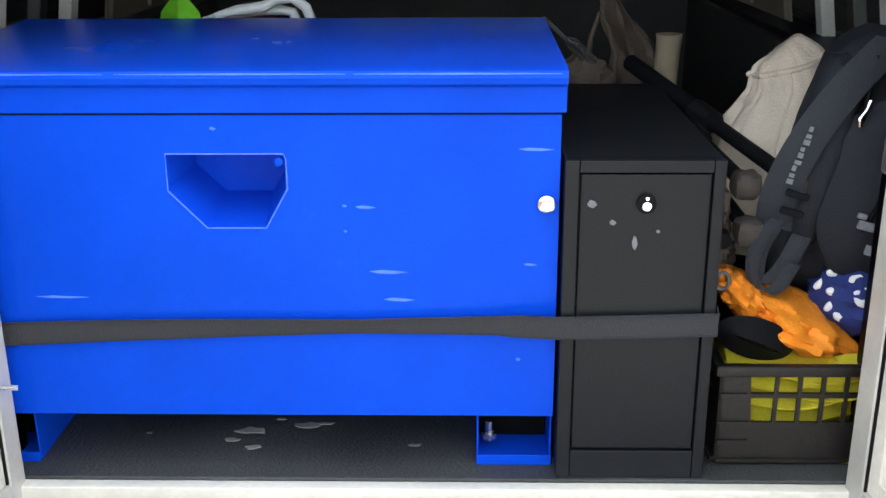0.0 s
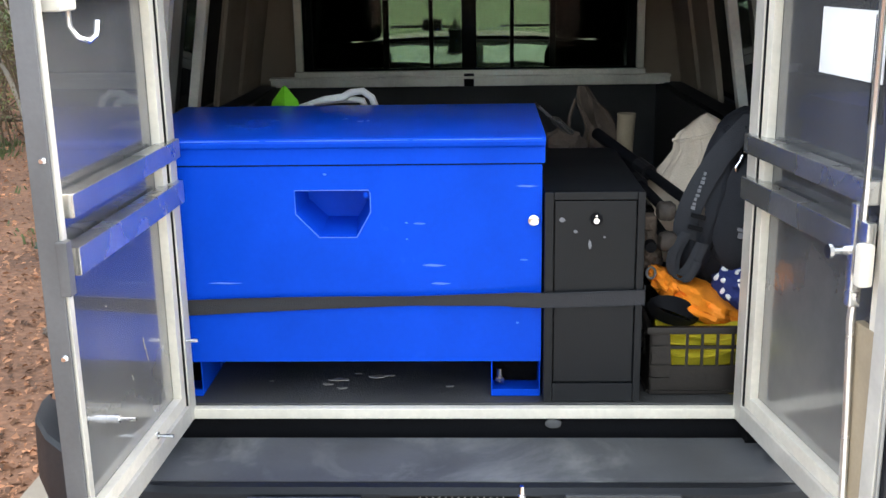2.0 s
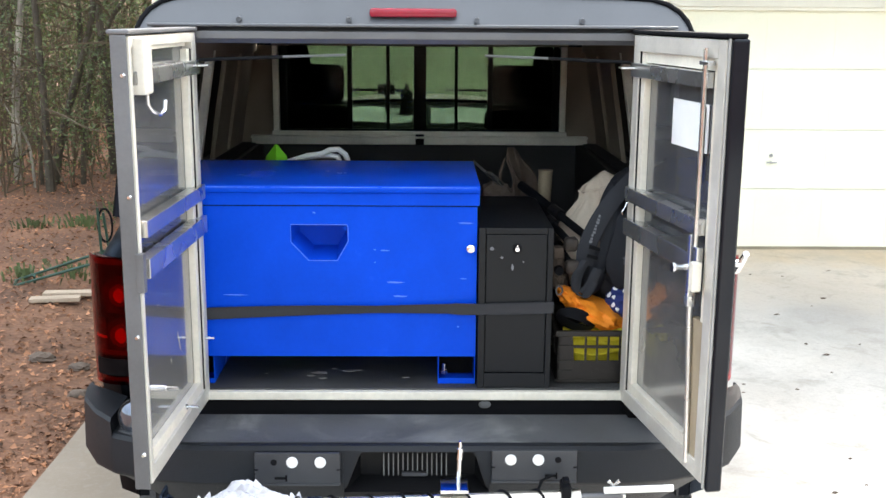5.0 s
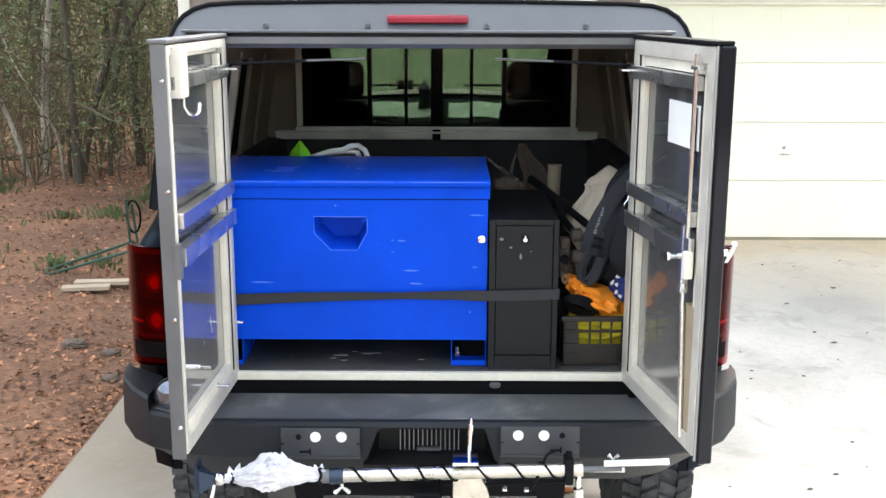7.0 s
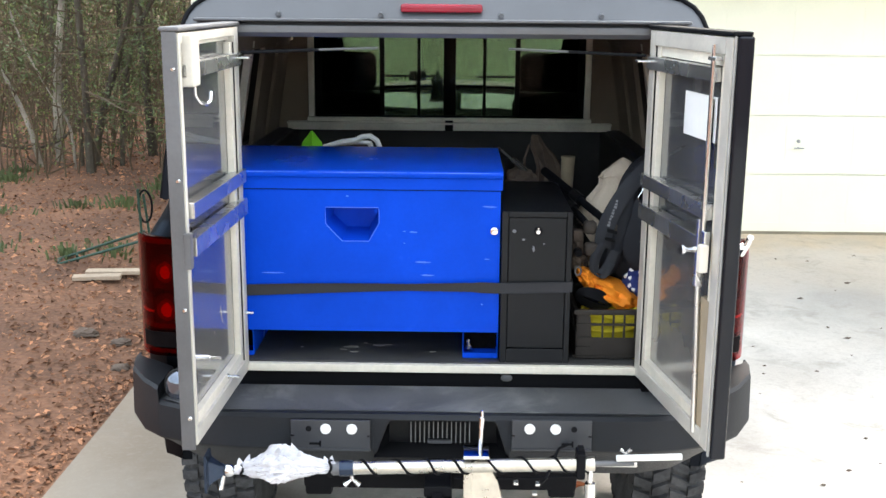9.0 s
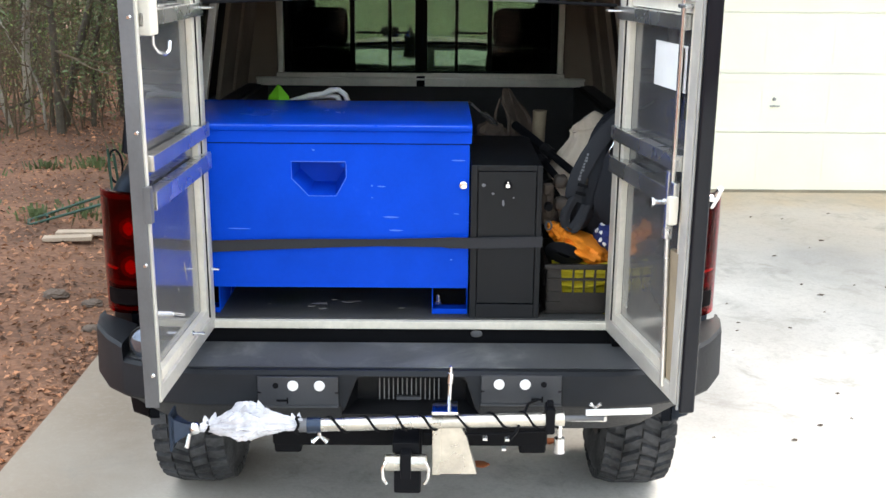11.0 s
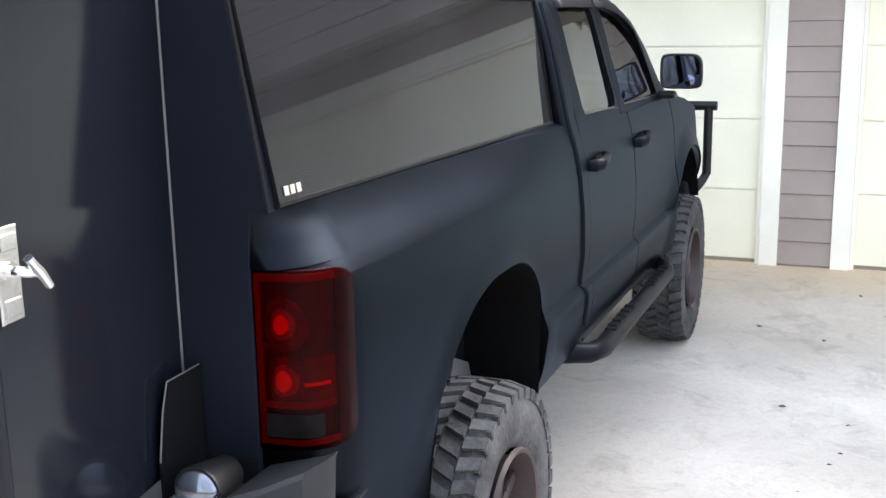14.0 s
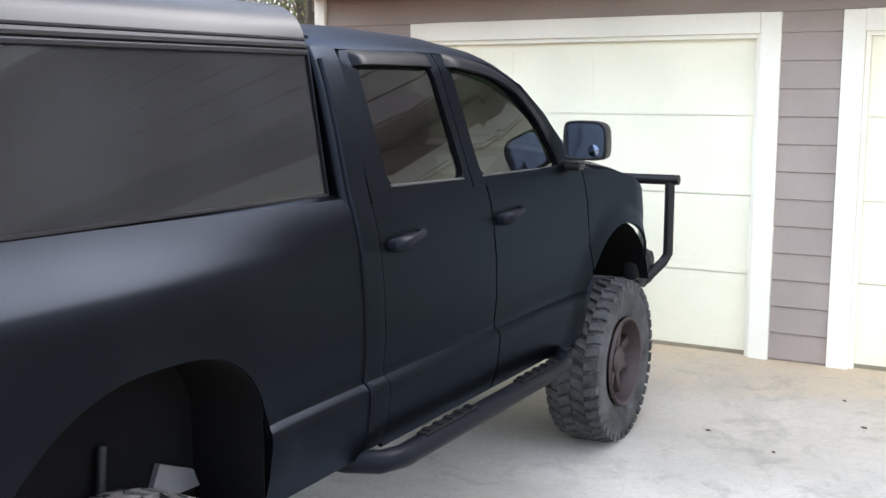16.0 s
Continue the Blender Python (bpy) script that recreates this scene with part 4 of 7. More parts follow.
for s in (1, -1):
    def put(nm, m_, parent, label, *q):
        bm = lamp_slab(*q)
        return part(nm, flip(bm) if s < 0 else bm, m_, parent, label)

    tl = put("tail_lamp", M_SMOKE, truck, "smoked dark red tail lamp", 0, 0.97, 1.096, 1.488, -0.016, 0.014, 14, 8)
    put("lens", M_LAMPGLASS, tl, "glossy dark red lens", 0, 1, 1.092, 1.492, 0.0, 0.004, 20, 12)
    # housing behind the lens: rim, ribs and cells
    for nm, a0, a1, z0, z1, m_ in (("border", 0.015, 0.12, 1.112, 1.472, M_REDMID), ("border", 0.04, 0.86, 1.100, 1.113, M_REDMID), ("rib", 0.12, 0.84, 1.184, 1.198, M_REDMID), ("rib", 0.12, 0.60, 1.318, 1.330, M_REDGLOW),
                                   ("border", 0.05, 0.86, 1.466, 1.482, M_REDMID), ("border", 0.86, 0.955, 1.120, 1.464, M_RED), ("side_cell", 0.62, 0.84, 1.200, 1.300, M_REDGLOW), ("side_reflector", 0.62, 0.80, 1.236, 1.243, M_RED_BRIGHT), ("reverse_cell", 0.18, 0.72, 1.120, 1.176, M_LENS)):
        put(nm, m_, tl, "", a0, a1, z0, z1, -0.005 if nm == "side_reflector" else -0.008, 0.006, 8, 2)
    put("reverse_lens", M_REVERSE, tl, "smoked clear reverse lens", 0.17, 0.74, 1.122, 1.174, 0.0025, 0.004, 8, 3)
    # reflectors: wide dim bowls with a bright core
    for zc, sc, rings in ((1.372, 1.15, (("reflector_bowl", M_REDGLOW, 0.22, 0.052, -0.012), ("reflector", M_REDDIM, 0.13, 0.030, -0.009), ("reflector_core", M_RED_BRIGHT, 0.085, 0.019, -0.006))),
                          (1.246, 1.0, (("reflector_bowl", M_REDGLOW, 0.24, 0.056, -0.012), ("reflector", M_REDDIM, 0.165, 0.036, -0.009), ("reflector_core", M_RED_BRIGHT, 0.105, 0.024, -0.006)))):
        for nm, m_, w, h, o in rings:
            A, Bk = [], []
            for i in range(9):
                u = i / 4 - 1
                hw = w * sc * (1 - 0.97 * u * u) ** (0.5 if u > 0 else 0.35)
                A.append([r_[0] for r_ in lamp_patch(0.42 - hw, 0.42 + hw, zc + h * u * sc, zc + h * u * sc + 0.001, o, 8, 1)])
                Bk.append([r_[0] for r_ in lamp_patch(0.42 - hw, 0.42 + hw, zc + h * u * sc, zc + h * u * sc + 0.001, o - 0.003, 8, 1)])
            bm = grid(grid(bmesh.new(), A), Bk)
            rim_a = A[0] + [r_[-1] for r_ in A[1:]] + A[-1][-2::-1] + [r_[0] for r_ in A[-2:0:-1]]
            rim_b = Bk[0] + [r_[-1] for r_ in Bk[1:]] + Bk[-1][-2::-1] + [r_[0] for r_ in Bk[-2:0:-1]]
            grid(bm, [rim_a, rim_b], close_v=True)
            part(nm, flip(bm) if s < 0 else bm, m_, tl)

# rear bumper: plate steel with angled wings and a recess for the hitch
BZ, BY = 1.022, -0.335
CX = 0.008
for s in (1, -1):
    rows = []
    for x, dy_, zt, zf, zb, fr_ in ((0.205, 0, BZ, 0.918, 0.80, -0.09), (0.30, 0, BZ, 0.918, 0.80, -0.09), (0.60, 0.0, BZ, 0.918, 0.80, -0.09), (0.72, 0.02, BZ, 0.918, 0.81, -0.09), (0.86, 0.09, BZ, 0.912, 0.85, -0.05), (0.868, 0.096, BZ + 0.002, 0.912, 0.854, -0.05), (0.872, 0.10, 1.066, 0.912, 0.856, -0.045), (0.93, 0.15, 1.076, 0.915, 0.88, -0.02), (0.985, 0.23, 1.086, 0.935, 0.90, 0.00), (1.0, 0.30, 1.088, 0.955, 0.93, 0.026), (1.0, 0.35, 1.088, 0.96, 0.94, 0.05)):
        xx = x * s + (CX if x < 0.21 else 0)
        rows.append([(xx, max(fr_, BY + dy_ + 0.06), zt), (xx, BY + dy_ + 0.012, zt), (xx, BY + dy_, zt - 0.010), (xx, BY + dy_ - 0.012, zf + 0.004), (xx, BY + dy_ - 0.008, zf - 0.004), (xx, BY + dy_ + 0.10, zb), (xx, max(-0.14, BY + dy_ + 0.15), zb)])
    wing = part("bumper_wing", thicken(grid(bmesh.new(), rows), 0.006), M_DARK, truck, "black textured steel bumper wing", smooth=20)
    if s > 0:
        bumper = wing
CUT = [(-0.205, 0.0), (-0.196, 0.10), (-0.166, 0.86), (-0.155, 1.0), (0.160, 1.0), (0.170, 0.86), (0.196, 0.10), (0.205, 0.0)]
rows, deep = [], []
for x, k in CUT:
    zt = lerp(0.905, BZ - 0.012, k)
    d = 0.10 * min(1.0, 1.4 * k)
    rows.append([(CX + x, -0.09, BZ), (CX + x, BY + 0.012, BZ), (CX + x, BY, BZ - 0.010), (CX + x, BY - 0.012 * (BZ - zt) / 0.117, zt)])
    deep.append([(CX + x, BY - 0.012 * (BZ - zt) / 0.117 + 0.001, zt), (CX + x, BY + d, zt - 0.004), (CX + x, BY + d, 0.895), (CX + x, BY - 0.006, 0.890), (CX + x, BY - 0.004, 0.872), (CX + x, BY + 0.10, 0.80), (CX + x, -0.14, 0.80)])
ctr = part("bumper_centre", thicken(grid(bmesh.new(), rows), 0.005), M_DARK, truck, "bumper step over the hitch recess", smooth=20)
rec = part("recess", thicken(grid(bmesh.new(), deep), 0.004), M_BLACKP, truck, "black recess with a slotted grille", smooth=20)
for k in range(14):
    x = -0.088 + k * 0.0139
    part("grille_bar", B((x - 0.0015, BY + 0.080, 0.918 if 4 <= k <= 8 else 0.902), (x + 0.0015, BY + 0.090, 0.968)), M_RAWEDGE, rec)
part("plate_bar", B((-0.036, BY + 0.078, 0.901), (0.036, BY + 0.088, 0.911)), M_EDGE, rec, "small grey plate")
for s, c, z0, xs_ in ((-1, -0.3235, 0.922, (-0.389, -0.338, -0.260)), (1, 0.336, 0.930, (0.270, 0.347, 0.402))):
    pl = part("light_plate", box(B((c - 0.119, BY - 0.022, z0), (c + 0.119, BY - 0.013, z0 + 0.092), 0.003), (c - 0.119, BY - 0.026, z0 - 0.004), (c + 0.119, BY - 0.014, z0 + 0.003), 0.001), M_PLATE, bumper, "bolted steel lamp plate")
    for k, xx in enumerate(xs_):
        if (k == 2) if s > 0 else (k == 0):
            part("hole", T([(xx, BY - 0.020, z0 + 0.065), (xx, BY - 0.0235, z0 + 0.065)], 0.009, 14), M_TRIM, bumper)
        else:
            part("plug", T([(xx, BY - 0.021, z0 + 0.065), (xx, BY - 0.026, z0 + 0.065), (xx, BY - 0.029, z0 + 0.065)], [0.0165, 0.0155, 0.010], 20), M_HOSE, bumper, "round white plug")
    xx = c - 0.047 if s < 0 else c + 0.047
    bm = B((xx - 0.017, BY - 0.0245, z0 + 0.015), (xx + 0.017, BY - 0.0205, z0 + 0.021))
    box(bm, (xx + 0.013, BY - 0.0245, z0 + 0.009), (xx + 0.018, BY - 0.0205, z0 + 0.027))
    part("slot", bm, M_TRIM, bumper)
    for e in (-1, 1):
        part("slot", B((c + 0.119 * e - (0.010 if e > 0 else 0), BY - 0.0235, z0 + 0.041), (c + 0.119 * e + (0.010 if e < 0 else 0), BY - 0.0205, z0 + 0.045)), M_TRIM, bumper)
    # round lamp in the notch of the wing
    bm = T([(0.80 * s, -0.10, 1.062), (0.80 * s, -0.16, 1.062), (0.80 * s, -0.205, 1.062), (0.80 * s, -0.212, 1.062)], [0.04, 0.05, 0.058, 0.056], 28)
    lp = part("reversing_lamp", bm, M_BLACKP, truck)
    part("lens", T([(0.80 * s, -0.211, 1.062), (0.80 * s, -0.221, 1.062), (0.80 * s, -0.230, 1.062), (0.80 * s, -0.237, 1.062), (0.80 * s, -0.240, 1.062)], [0.051, 0.049, 0.040, 0.024, 0.008], 28), M_LENS, lp, "dark reflective lamp lens")
    part("lamp_foot", B((0.80 * s - 0.02, -0.18, BZ - 0.012), (0.80 * s + 0.02, -0.12, 1.02), 0.004), M_BLACKP, lp)
part("tail_panel", B((-0.83, -0.040, 0.80), (0.83, -0.034, 1.066), 0.002), M_TRIM, truck)
# thin paler sheet: dusty step top with the sky's sheen in its colour
part("step_tread", P([(-0.855, BY + 0.115), (-0.725, BY + 0.035), (0.725, BY + 0.035), (0.855, BY + 0.115), (0.855, -0.088), (-0.855, -0.088)], 2, BZ + 0.0005, BZ + 0.003), M_TREAD, bumper, "dusty step with chalky smears and its sky sheen painted in")

# receiver, chassis, axle
bm = B((-0.04, -0.40, 0.66), (0.04, 0.1, 0.74), 0.006)
box(bm, (-0.45, -0.05, 0.62), (-0.36, 5.0, 0.76), 0.01)
box(bm, (0.36, -0.05, 0.62), (0.45, 5.0, 0.76), 0.01)
box(bm, (-0.45, -0.08, 0.66), (0.45, 0.0, 0.74), 0.01)
part("chassis", bm, M_TRIM, truck)
bm = T([(-0.8, RY, TR), (0.8, RY, TR)], 0.055, 14)
bmesh.ops.create_uvsphere(bm, u_segments=16, v_segments=10, radius=0.17, matrix=Matrix.Translation((0, RY, TR)))
part("rear_axle", bm, M_TRIM, truck)
part("front_axle", T([(-0.8, FY, TR + 0.06), (0.8, FY, TR + 0.06)], 0.05, 12), M_TRIM, truck)
for s in (1, -1):
    bm = P([(RY + 0.26, 0.775), (RY + 0.30, 0.86), (RY + 0.44, 0.80), (RY + 0.465, 0.74), (RY + 0.34, 0.745)], 0, 0.715, 0.735)
    part("spring_bracket", flip(bm) if s < 0 else bm, M_EDGE, truck, "bare grey spring bracket")
    # leaf spring, shock absorber and bump bracket seen through the arch
    part("leaf_spring", T([(0.50 * s, RY - 0.6, 0.66), (0.50 * s, RY - 0.3, 0.53), (0.50 * s, RY, 0.50), (0.50 * s, RY + 0.3, 0.53), (0.50 * s, RY + 0.65, 0.68)], 0.03, 6), M_TRIM, truck)
    part("shock_absorber", T([(0.74 * s, RY + 0.02, 0.46), (0.735 * s, RY + 0.07, 0.84), (0.735 * s, RY + 0.07, 0.845), (0.73 * s, RY + 0.09, 0.98)], [0.03, 0.03, 0.014, 0.014], 12), M_DARK, truck)


# wheels
def tyre_mesh():
    bm = bmesh.new()
    W = 0.135
    prof = [(-W + 0.02, 0.235), (-W - 0.005, 0.29), (-W - 0.012, 0.36), (-W + 0.005, 0.405), (-W + 0.03, 0.425), (0, 0.428), (W - 0.03, 0.425), (W - 0.005, 0.405), (W + 0.012, 0.36), (W + 0.005, 0.29), (W - 0.02, 0.235)]
    n = 56
    grid(bm, [[(x, r_ * math.cos(2 * math.pi * k / n), r_ * math.sin(2 * math.pi * k / n)) for x, r_ in prof] for k in range(n)], close_u=True)
    carcass, bm = bm, bmesh.new()
    N = 40
    for k in range(N):
        a = 2 * math.pi * k / N
        for x0, x1, da, sk in ((-W - 0.006, -0.075, 0.0, 0.3), (0.075, W + 0.006, 0.5, -0.3), (-0.068, -0.004, 0.35, -0.5), (0.004, 0.068, 0.85, 0.5)):
            aa = a + da * 2 * math.pi / N
            wid = 0.049 if abs(x0) > 0.07 or abs(x1) > 0.1 else 0.046
            top, bot = 0.445, 0.412
            outer = max(abs(x0), abs(x1)) > 0.1
            vs = []
            for rr, g in ((bot, 1.0), (top, 0.82)):
                for xx, sgn in ((x0, -1), (x1, -1), (x1, 1), (x0, 1)):
                    u = (xx - (x0 + x1) / 2) * sk * 0.6 / rr
                    r2 = rr - (0.018 if outer and abs(xx) > 0.1 else 0)
                    ang = aa + u * 1.5 + sgn * wid * g / 2 / rr
                    vs.append(bm.verts.new((xx, r2 * math.cos(ang), r2 * math.sin(ang))))
            for f in ((3, 2, 1, 0), (4, 5, 6, 7), (0, 1, 5, 4), (1, 2, 6, 5), (2, 3, 7, 6), (3, 0, 4, 7)):
                bm.faces.new([vs[i] for i in f])
        for s_ in (-1, 1):  # shoulder lugs running down the side
            aa = a + (0.5 if s_ > 0 else 0.0) * 2 * math.pi / N
            vs = []
            for rr, o in ((0.388, 0.004), (0.428, 0.009)):
                for sgn, oo in ((-1, 0.0), (1, 0.0), (1, o), (-1, o)):
                    ang = aa + sgn * 0.019 / rr
                    vs.append(bm.verts.new((s_ * (W - 0.003 + oo - (0.01 if rr > 0.4 and oo == 0 else 0)), rr * math.cos(ang), rr * math.sin(ang))))
            for f in ((0, 1, 2, 3), (7, 6, 5, 4), (0, 4, 5, 1), (1, 5, 6, 2), (2, 6, 7, 3), (3, 7, 4, 0)):
                bm.faces.new([vs[i] for i in f])
    return mesh_of("tyre", carcass, M_TYRE, 30), mesh_of("tread", bm, M_TYRE, 30)


def rim_mesh():
    bm = bmesh.new()
    n = 40
    prof = [(0.135, 0.24), (0.150, 0.235), (0.145, 0.222), (0.10, 0.21), (0.05, 0.20), (-0.10, 0.20), (-0.13, 0.24)]
    grid(bm, [[(x, r_ * math.cos(2 * math.pi * k / n), r_ * math.sin(2 * math.pi * k / n)) for x, r_ in prof] for k in range(n)], close_u=True)
    tube(bm, [(0.02, 0, 0), (0.10, 0, 0), (0.115, 0, 0)], [0.075, 0.07, 0.05], 20)
    for k in range(8):
        m = Matrix.Rotation(2 * math.pi * k / 8, 4, "X")
        box(bm, (0.05, -0.024, 0.06), (0.085, 0.024, 0.205), 0.008, m)
        box(bm, (0.085, -0.008, 0.10), (0.096, 0.008, 0.116), 0.003, m @ Matrix.Rotation(0.39, 4, "X"))
    tube(bm, [(-0.02, 0, 0), (0.0, 0, 0)], 0.17, 24)
    return mesh_of("rim", bm, M_RIM, 30)


(TM, LM), RM = tyre_mesh(), rim_mesh()
for x, y, s in ((0.91, RY, 1), (-0.91, RY, -1), (0.91, FY, 1), (-0.91, FY, -1)):
    w = new("wheel", RM)
    w.parent = truck
    w.matrix_parent_inverse = Matrix.Translation(-TOPS[truck.name])
    w.matrix_basis = pose(x, y, TR + table(y, SLOPE) - 0.006, 23 + 40 * y, 0, 0 if s > 0 else 180)
    w["label"] = "dusty dark rim with a muddy off-road tyre"
    for nm, me in (("tyre", TM), ("tread", LM)):
        ob = new(nm, me)
        ob.parent = w
        if nm == "tread":
            tagged(ob, "chunky mud-terrain tread blocks", kind="stuff")

# tube steps
for s in (1, -1):
    bm = T([(0.80, 2.02, 0.70), (0.93, 2.05, 0.69), (1.02, 2.12, 0.68), (1.05, 2.22, 0.675), (1.05, 3.60, 0.675), (1.02, 3.72, 0.68), (0.93, 3.80, 0.69), (0.80, 3.85, 0.70)], 0.042, 14)
    if s < 0:
        flip(bm)
    st = part("side_step", bm, M_VISOR, truck)
    for yc in (2.55, 3.35):
        bm = B((1.025, yc - 0.20, 0.708), (1.075, yc + 0.20, 0.722), 0.008)
        for k in range(5):
            box(bm, (1.03, yc - 0.17 + k * 0.08, 0.72), (1.07, yc - 0.14 + k * 0.08, 0.727))
        if s < 0:
            flip(bm)
        part("tread_pad", bm, M_TRIM, st, "worn tread pad")
    # door mirror
    MX, MZ = 1.055, 1.706
    shape = soft_loop([(-0.110, -0.075), (-0.085, -0.092), (0.085, -0.092), (0.110, -0.07), (0.105, 0.09), (-0.085, 0.094), (-0.112, 0.07)], 0.06, 5)
    bm = grid(bmesh.new(), [[(MX + u * k, y, MZ + v * k) for u, v in shape] for y, k in ((3.850, 0.84), (3.843, 0.90), (3.842, 0.96), (3.848, 1.0), (3.88, 1.0), (3.92, 0.95), (3.955, 0.82), (3.978, 0.60), (3.988, 0.3), (3.99, 0.02))], close_v=True)
    if s < 0:
        flip(bm)
    mi = part("door_mirror", bm, M_BLACKP, truck)
    bm = P([(MX + u * 0.87, MZ + v * 0.87) for u, v in shape], 1, 3.846, 3.852)
    if s < 0:
        flip(bm)
    part("mirror_glass", bm, M_MIRROR, mi)
    bm = T([(1.10, 3.847, 1.66), (1.10, 3.840, 1.66), (1.10, 3.836, 1.66), (1.10, 3.834, 1.66)], [0.030, 0.028, 0.018, 0.004], 18)
    if s < 0:
        flip(bm)
    part("blind_spot_mirror", bm, M_MIRROR, mi)
    bm = B((0.88, 3.87, 1.56), (1.02, 3.95, 1.60), 0.015)
    if s < 0:
        flip(bm)
    part("mirror_arm", bm, M_BLACKP, mi)

# front bumper with its bull bar
bm = B((-0.90, 5.12, 0.76), (0.90, 5.42, 0.98), 0.05)
box(bm, (0.84, 4.98, 0.84), (0.93, 5.20, 1.02), 0.03)
box(bm, (-0.93, 4.98, 0.84), (-0.84, 5.20, 1.02), 0.03)
fb = part("front_bumper", bm, M_DARK, truck)
bm = bmesh.new()
for s in (1, -1):
    tube(bm, [(0.86 * s, 5.25, 0.78), (0.95 * s, 5.38, 0.90), (0.975 * s, 5.40, 0.95), (0.975 * s, 5.40, 1.40)], 0.03, 12)
    tube(bm, [(0.40 * s, 5.40, 0.93), (0.40 * s, 5.40, 1.40)], 0.026, 10)
tube(bm, [(-1.03, 5.40, 1.40), (1.03, 5.40, 1.40)], 0.031, 12)
part("bull_bar", bm, M_BLACKP, fb)
for s in (1, -1):
    ring = [(0.90 * s, 5.06 + 0.045 * math.cos(a), 0.93 + 0.06 * math.sin(a)) for a in [2 * math.pi * k / 16 for k in range(16)]]
    part("tow_loop", T(ring, 0.016, 8, closed=True), M_BLACKP, fb)

# ---- canopy over the bed ----
shell = thing("truck_canopy", (0, 1.0, 1.62), "black fibreglass truck canopy with open rear barn doors", "truck canopy")
SPROF = [(0.885, 1.615), (0.872, 1.70), (0.855, 1.80), (0.838, 1.90), (0.822, 2.0), (0.811, 2.07), (0.805, 2.115), (0.798, 2.155), (0.788, 2.185), (0.768, 2.212), (0.735, 2.234), (0.69, 2.247), (0.60, 2.253), (0.3, 2.258), (0.0, 2.26)]
FULL = SPROF + [(-x, z) for x, z in SPROF[-2::-1]]
SY0, SY1 = -0.02, 2.04


def shell_lean(z):
    return 0.085 * max(0, (z - 2.12) / 0.13)


def settled(x, z, y):
    """The crown is squarest at the tail and softens towards the cab."""
    k = min(1.0, max(0.0, (y - 0.05) / 0.6)) * max(0.0, (z - 2.07) / 0.19)
    return x * (1 - 0.035 * k), z - 0.022 * k * (abs(x) / 0.8) ** 2


# roof from one gutter to the other
roofp = [p for p in FULL if p[1] >= 2.07]
bm = grid(bmesh.new(), [[(settled(x, z, y)[0], y + (shell_lean(z) if y < 0.05 else 0), settled(x, z, y)[1]) for x, z in roofp] for y in steps(SY0, SY1, 14)])
part("roof", thicken(bm, 0.02), M_SHELL, shell)
# side posts round the windows
sx = lambda y, z: table(z, sorted([(z_, x_) for x_, z_ in SPROF]))
for s in (1, -1):
    outer = [(SY0, 1.615), (SY1, 1.60), (SY1, 2.075), (SY0, 2.075)]
    hole = soft_loop([(0.028, 1.634), (2.0, 1.618), (2.0, 2.052), (0.004, 2.052)], 0.012)
    bm = outline_sheet(outer, [hole], sx)
    thicken(bm, 0.015)
    if s < 0:
        flip(bm)
    part("side", bm, M_SHELL, shell)
    bm = outline_sheet([(0.02, 1.628), (2.007, 1.612), (2.007, 2.058), (-0.005, 2.058)], [], lambda y, z: sx(y, z) + 0.004)
    if s < 0:
        flip(bm)
    sw = part("side_window", thicken(bm, 0.004), M_TINT, shell)
    pts = [(0.01, 1.624), (2.016, 1.606), (2.016, 2.066), (-0.015, 2.066)]
    bm = T([(sx(*p) + 0.006, *p) for p in pts], 0.0075, 6, closed=True)
    if s < 0:
        flip(bm)
    part("rubber_seal", bm, M_TRIM, sw)
    # gutter strip along the roof edge
    bm = T([(0.806, y, 2.088) for y in steps(-0.02, 2.03, 6)], 0.009, 6)
    tube(bm, [(0.797, y, 2.112) for y in steps(-0.02, 2.03, 6)], 0.006, 6)
    if s < 0:
        flip(bm)
    part("gutter", bm, M_TRIM, shell)
    # cloth-lined corner towards the cab
    bm = grid(bmesh.new(), [[(sx(0, z) - 0.03, y, z) for z in (1.60, 1.75, 1.90, 2.0, 2.07)] for y in (1.22, 1.5, 1.75, 1.99)])
    part("corner_lining", thicken(flip(bm) if s < 0 else bm, 0.006), M_HEADLINER, shell)
    for y in (0.55, 0.95, 1.25, 1.60):
        bm = B((-0.030, y - 0.022, 0), (-0.012 if y > 1.2 else 0.0, y + 0.022, 0.45), 0.003)
        for v in bm.verts:
            v.co.z += 1.62
            v.co.x += sx(0, v.co.z) - 0.02
        if s < 0:
            flip(bm)
        part("post", bm, M_LEDGE if y < 1.2 else M_HEADLINER, shell)
# rear face: header and pillars
OX, OZ0, OZ1 = 0.655, 1.066, 2.134
bm = grid(bmesh.new(), [[(x * k, SY0 + (shell_lean(lerp(OZ1, z, k)) if z > 2.1 else 0) - 0.004, lerp(min(OZ1, z), z, k)) for k in (1.0,)] + [(x * 0.985, SY0 - 0.01, OZ1)] for x, z in [p for p in FULL if p[1] >= 2.115]])
part("header", thicken(bm, 0.02), M_HEADER, shell, "satin header panel with its sky sheen put into the grey")
for s in (1, -1):
    ring = [(0.655, 1.03), (0.835, 1.03), (0.835, 1.50), (0.845, 1.615), (0.883, 1.618)] + [p for p in SPROF if 1.65 < p[1] <= 2.115] + [(0.79, 2.115), (0.655, 2.115)]
    bm = P(ring, 1, SY0 - 0.012, SY0 + 0.006)
    if s < 0:
        flip(bm)
    part("pillar", bm, M_SHELL, shell)
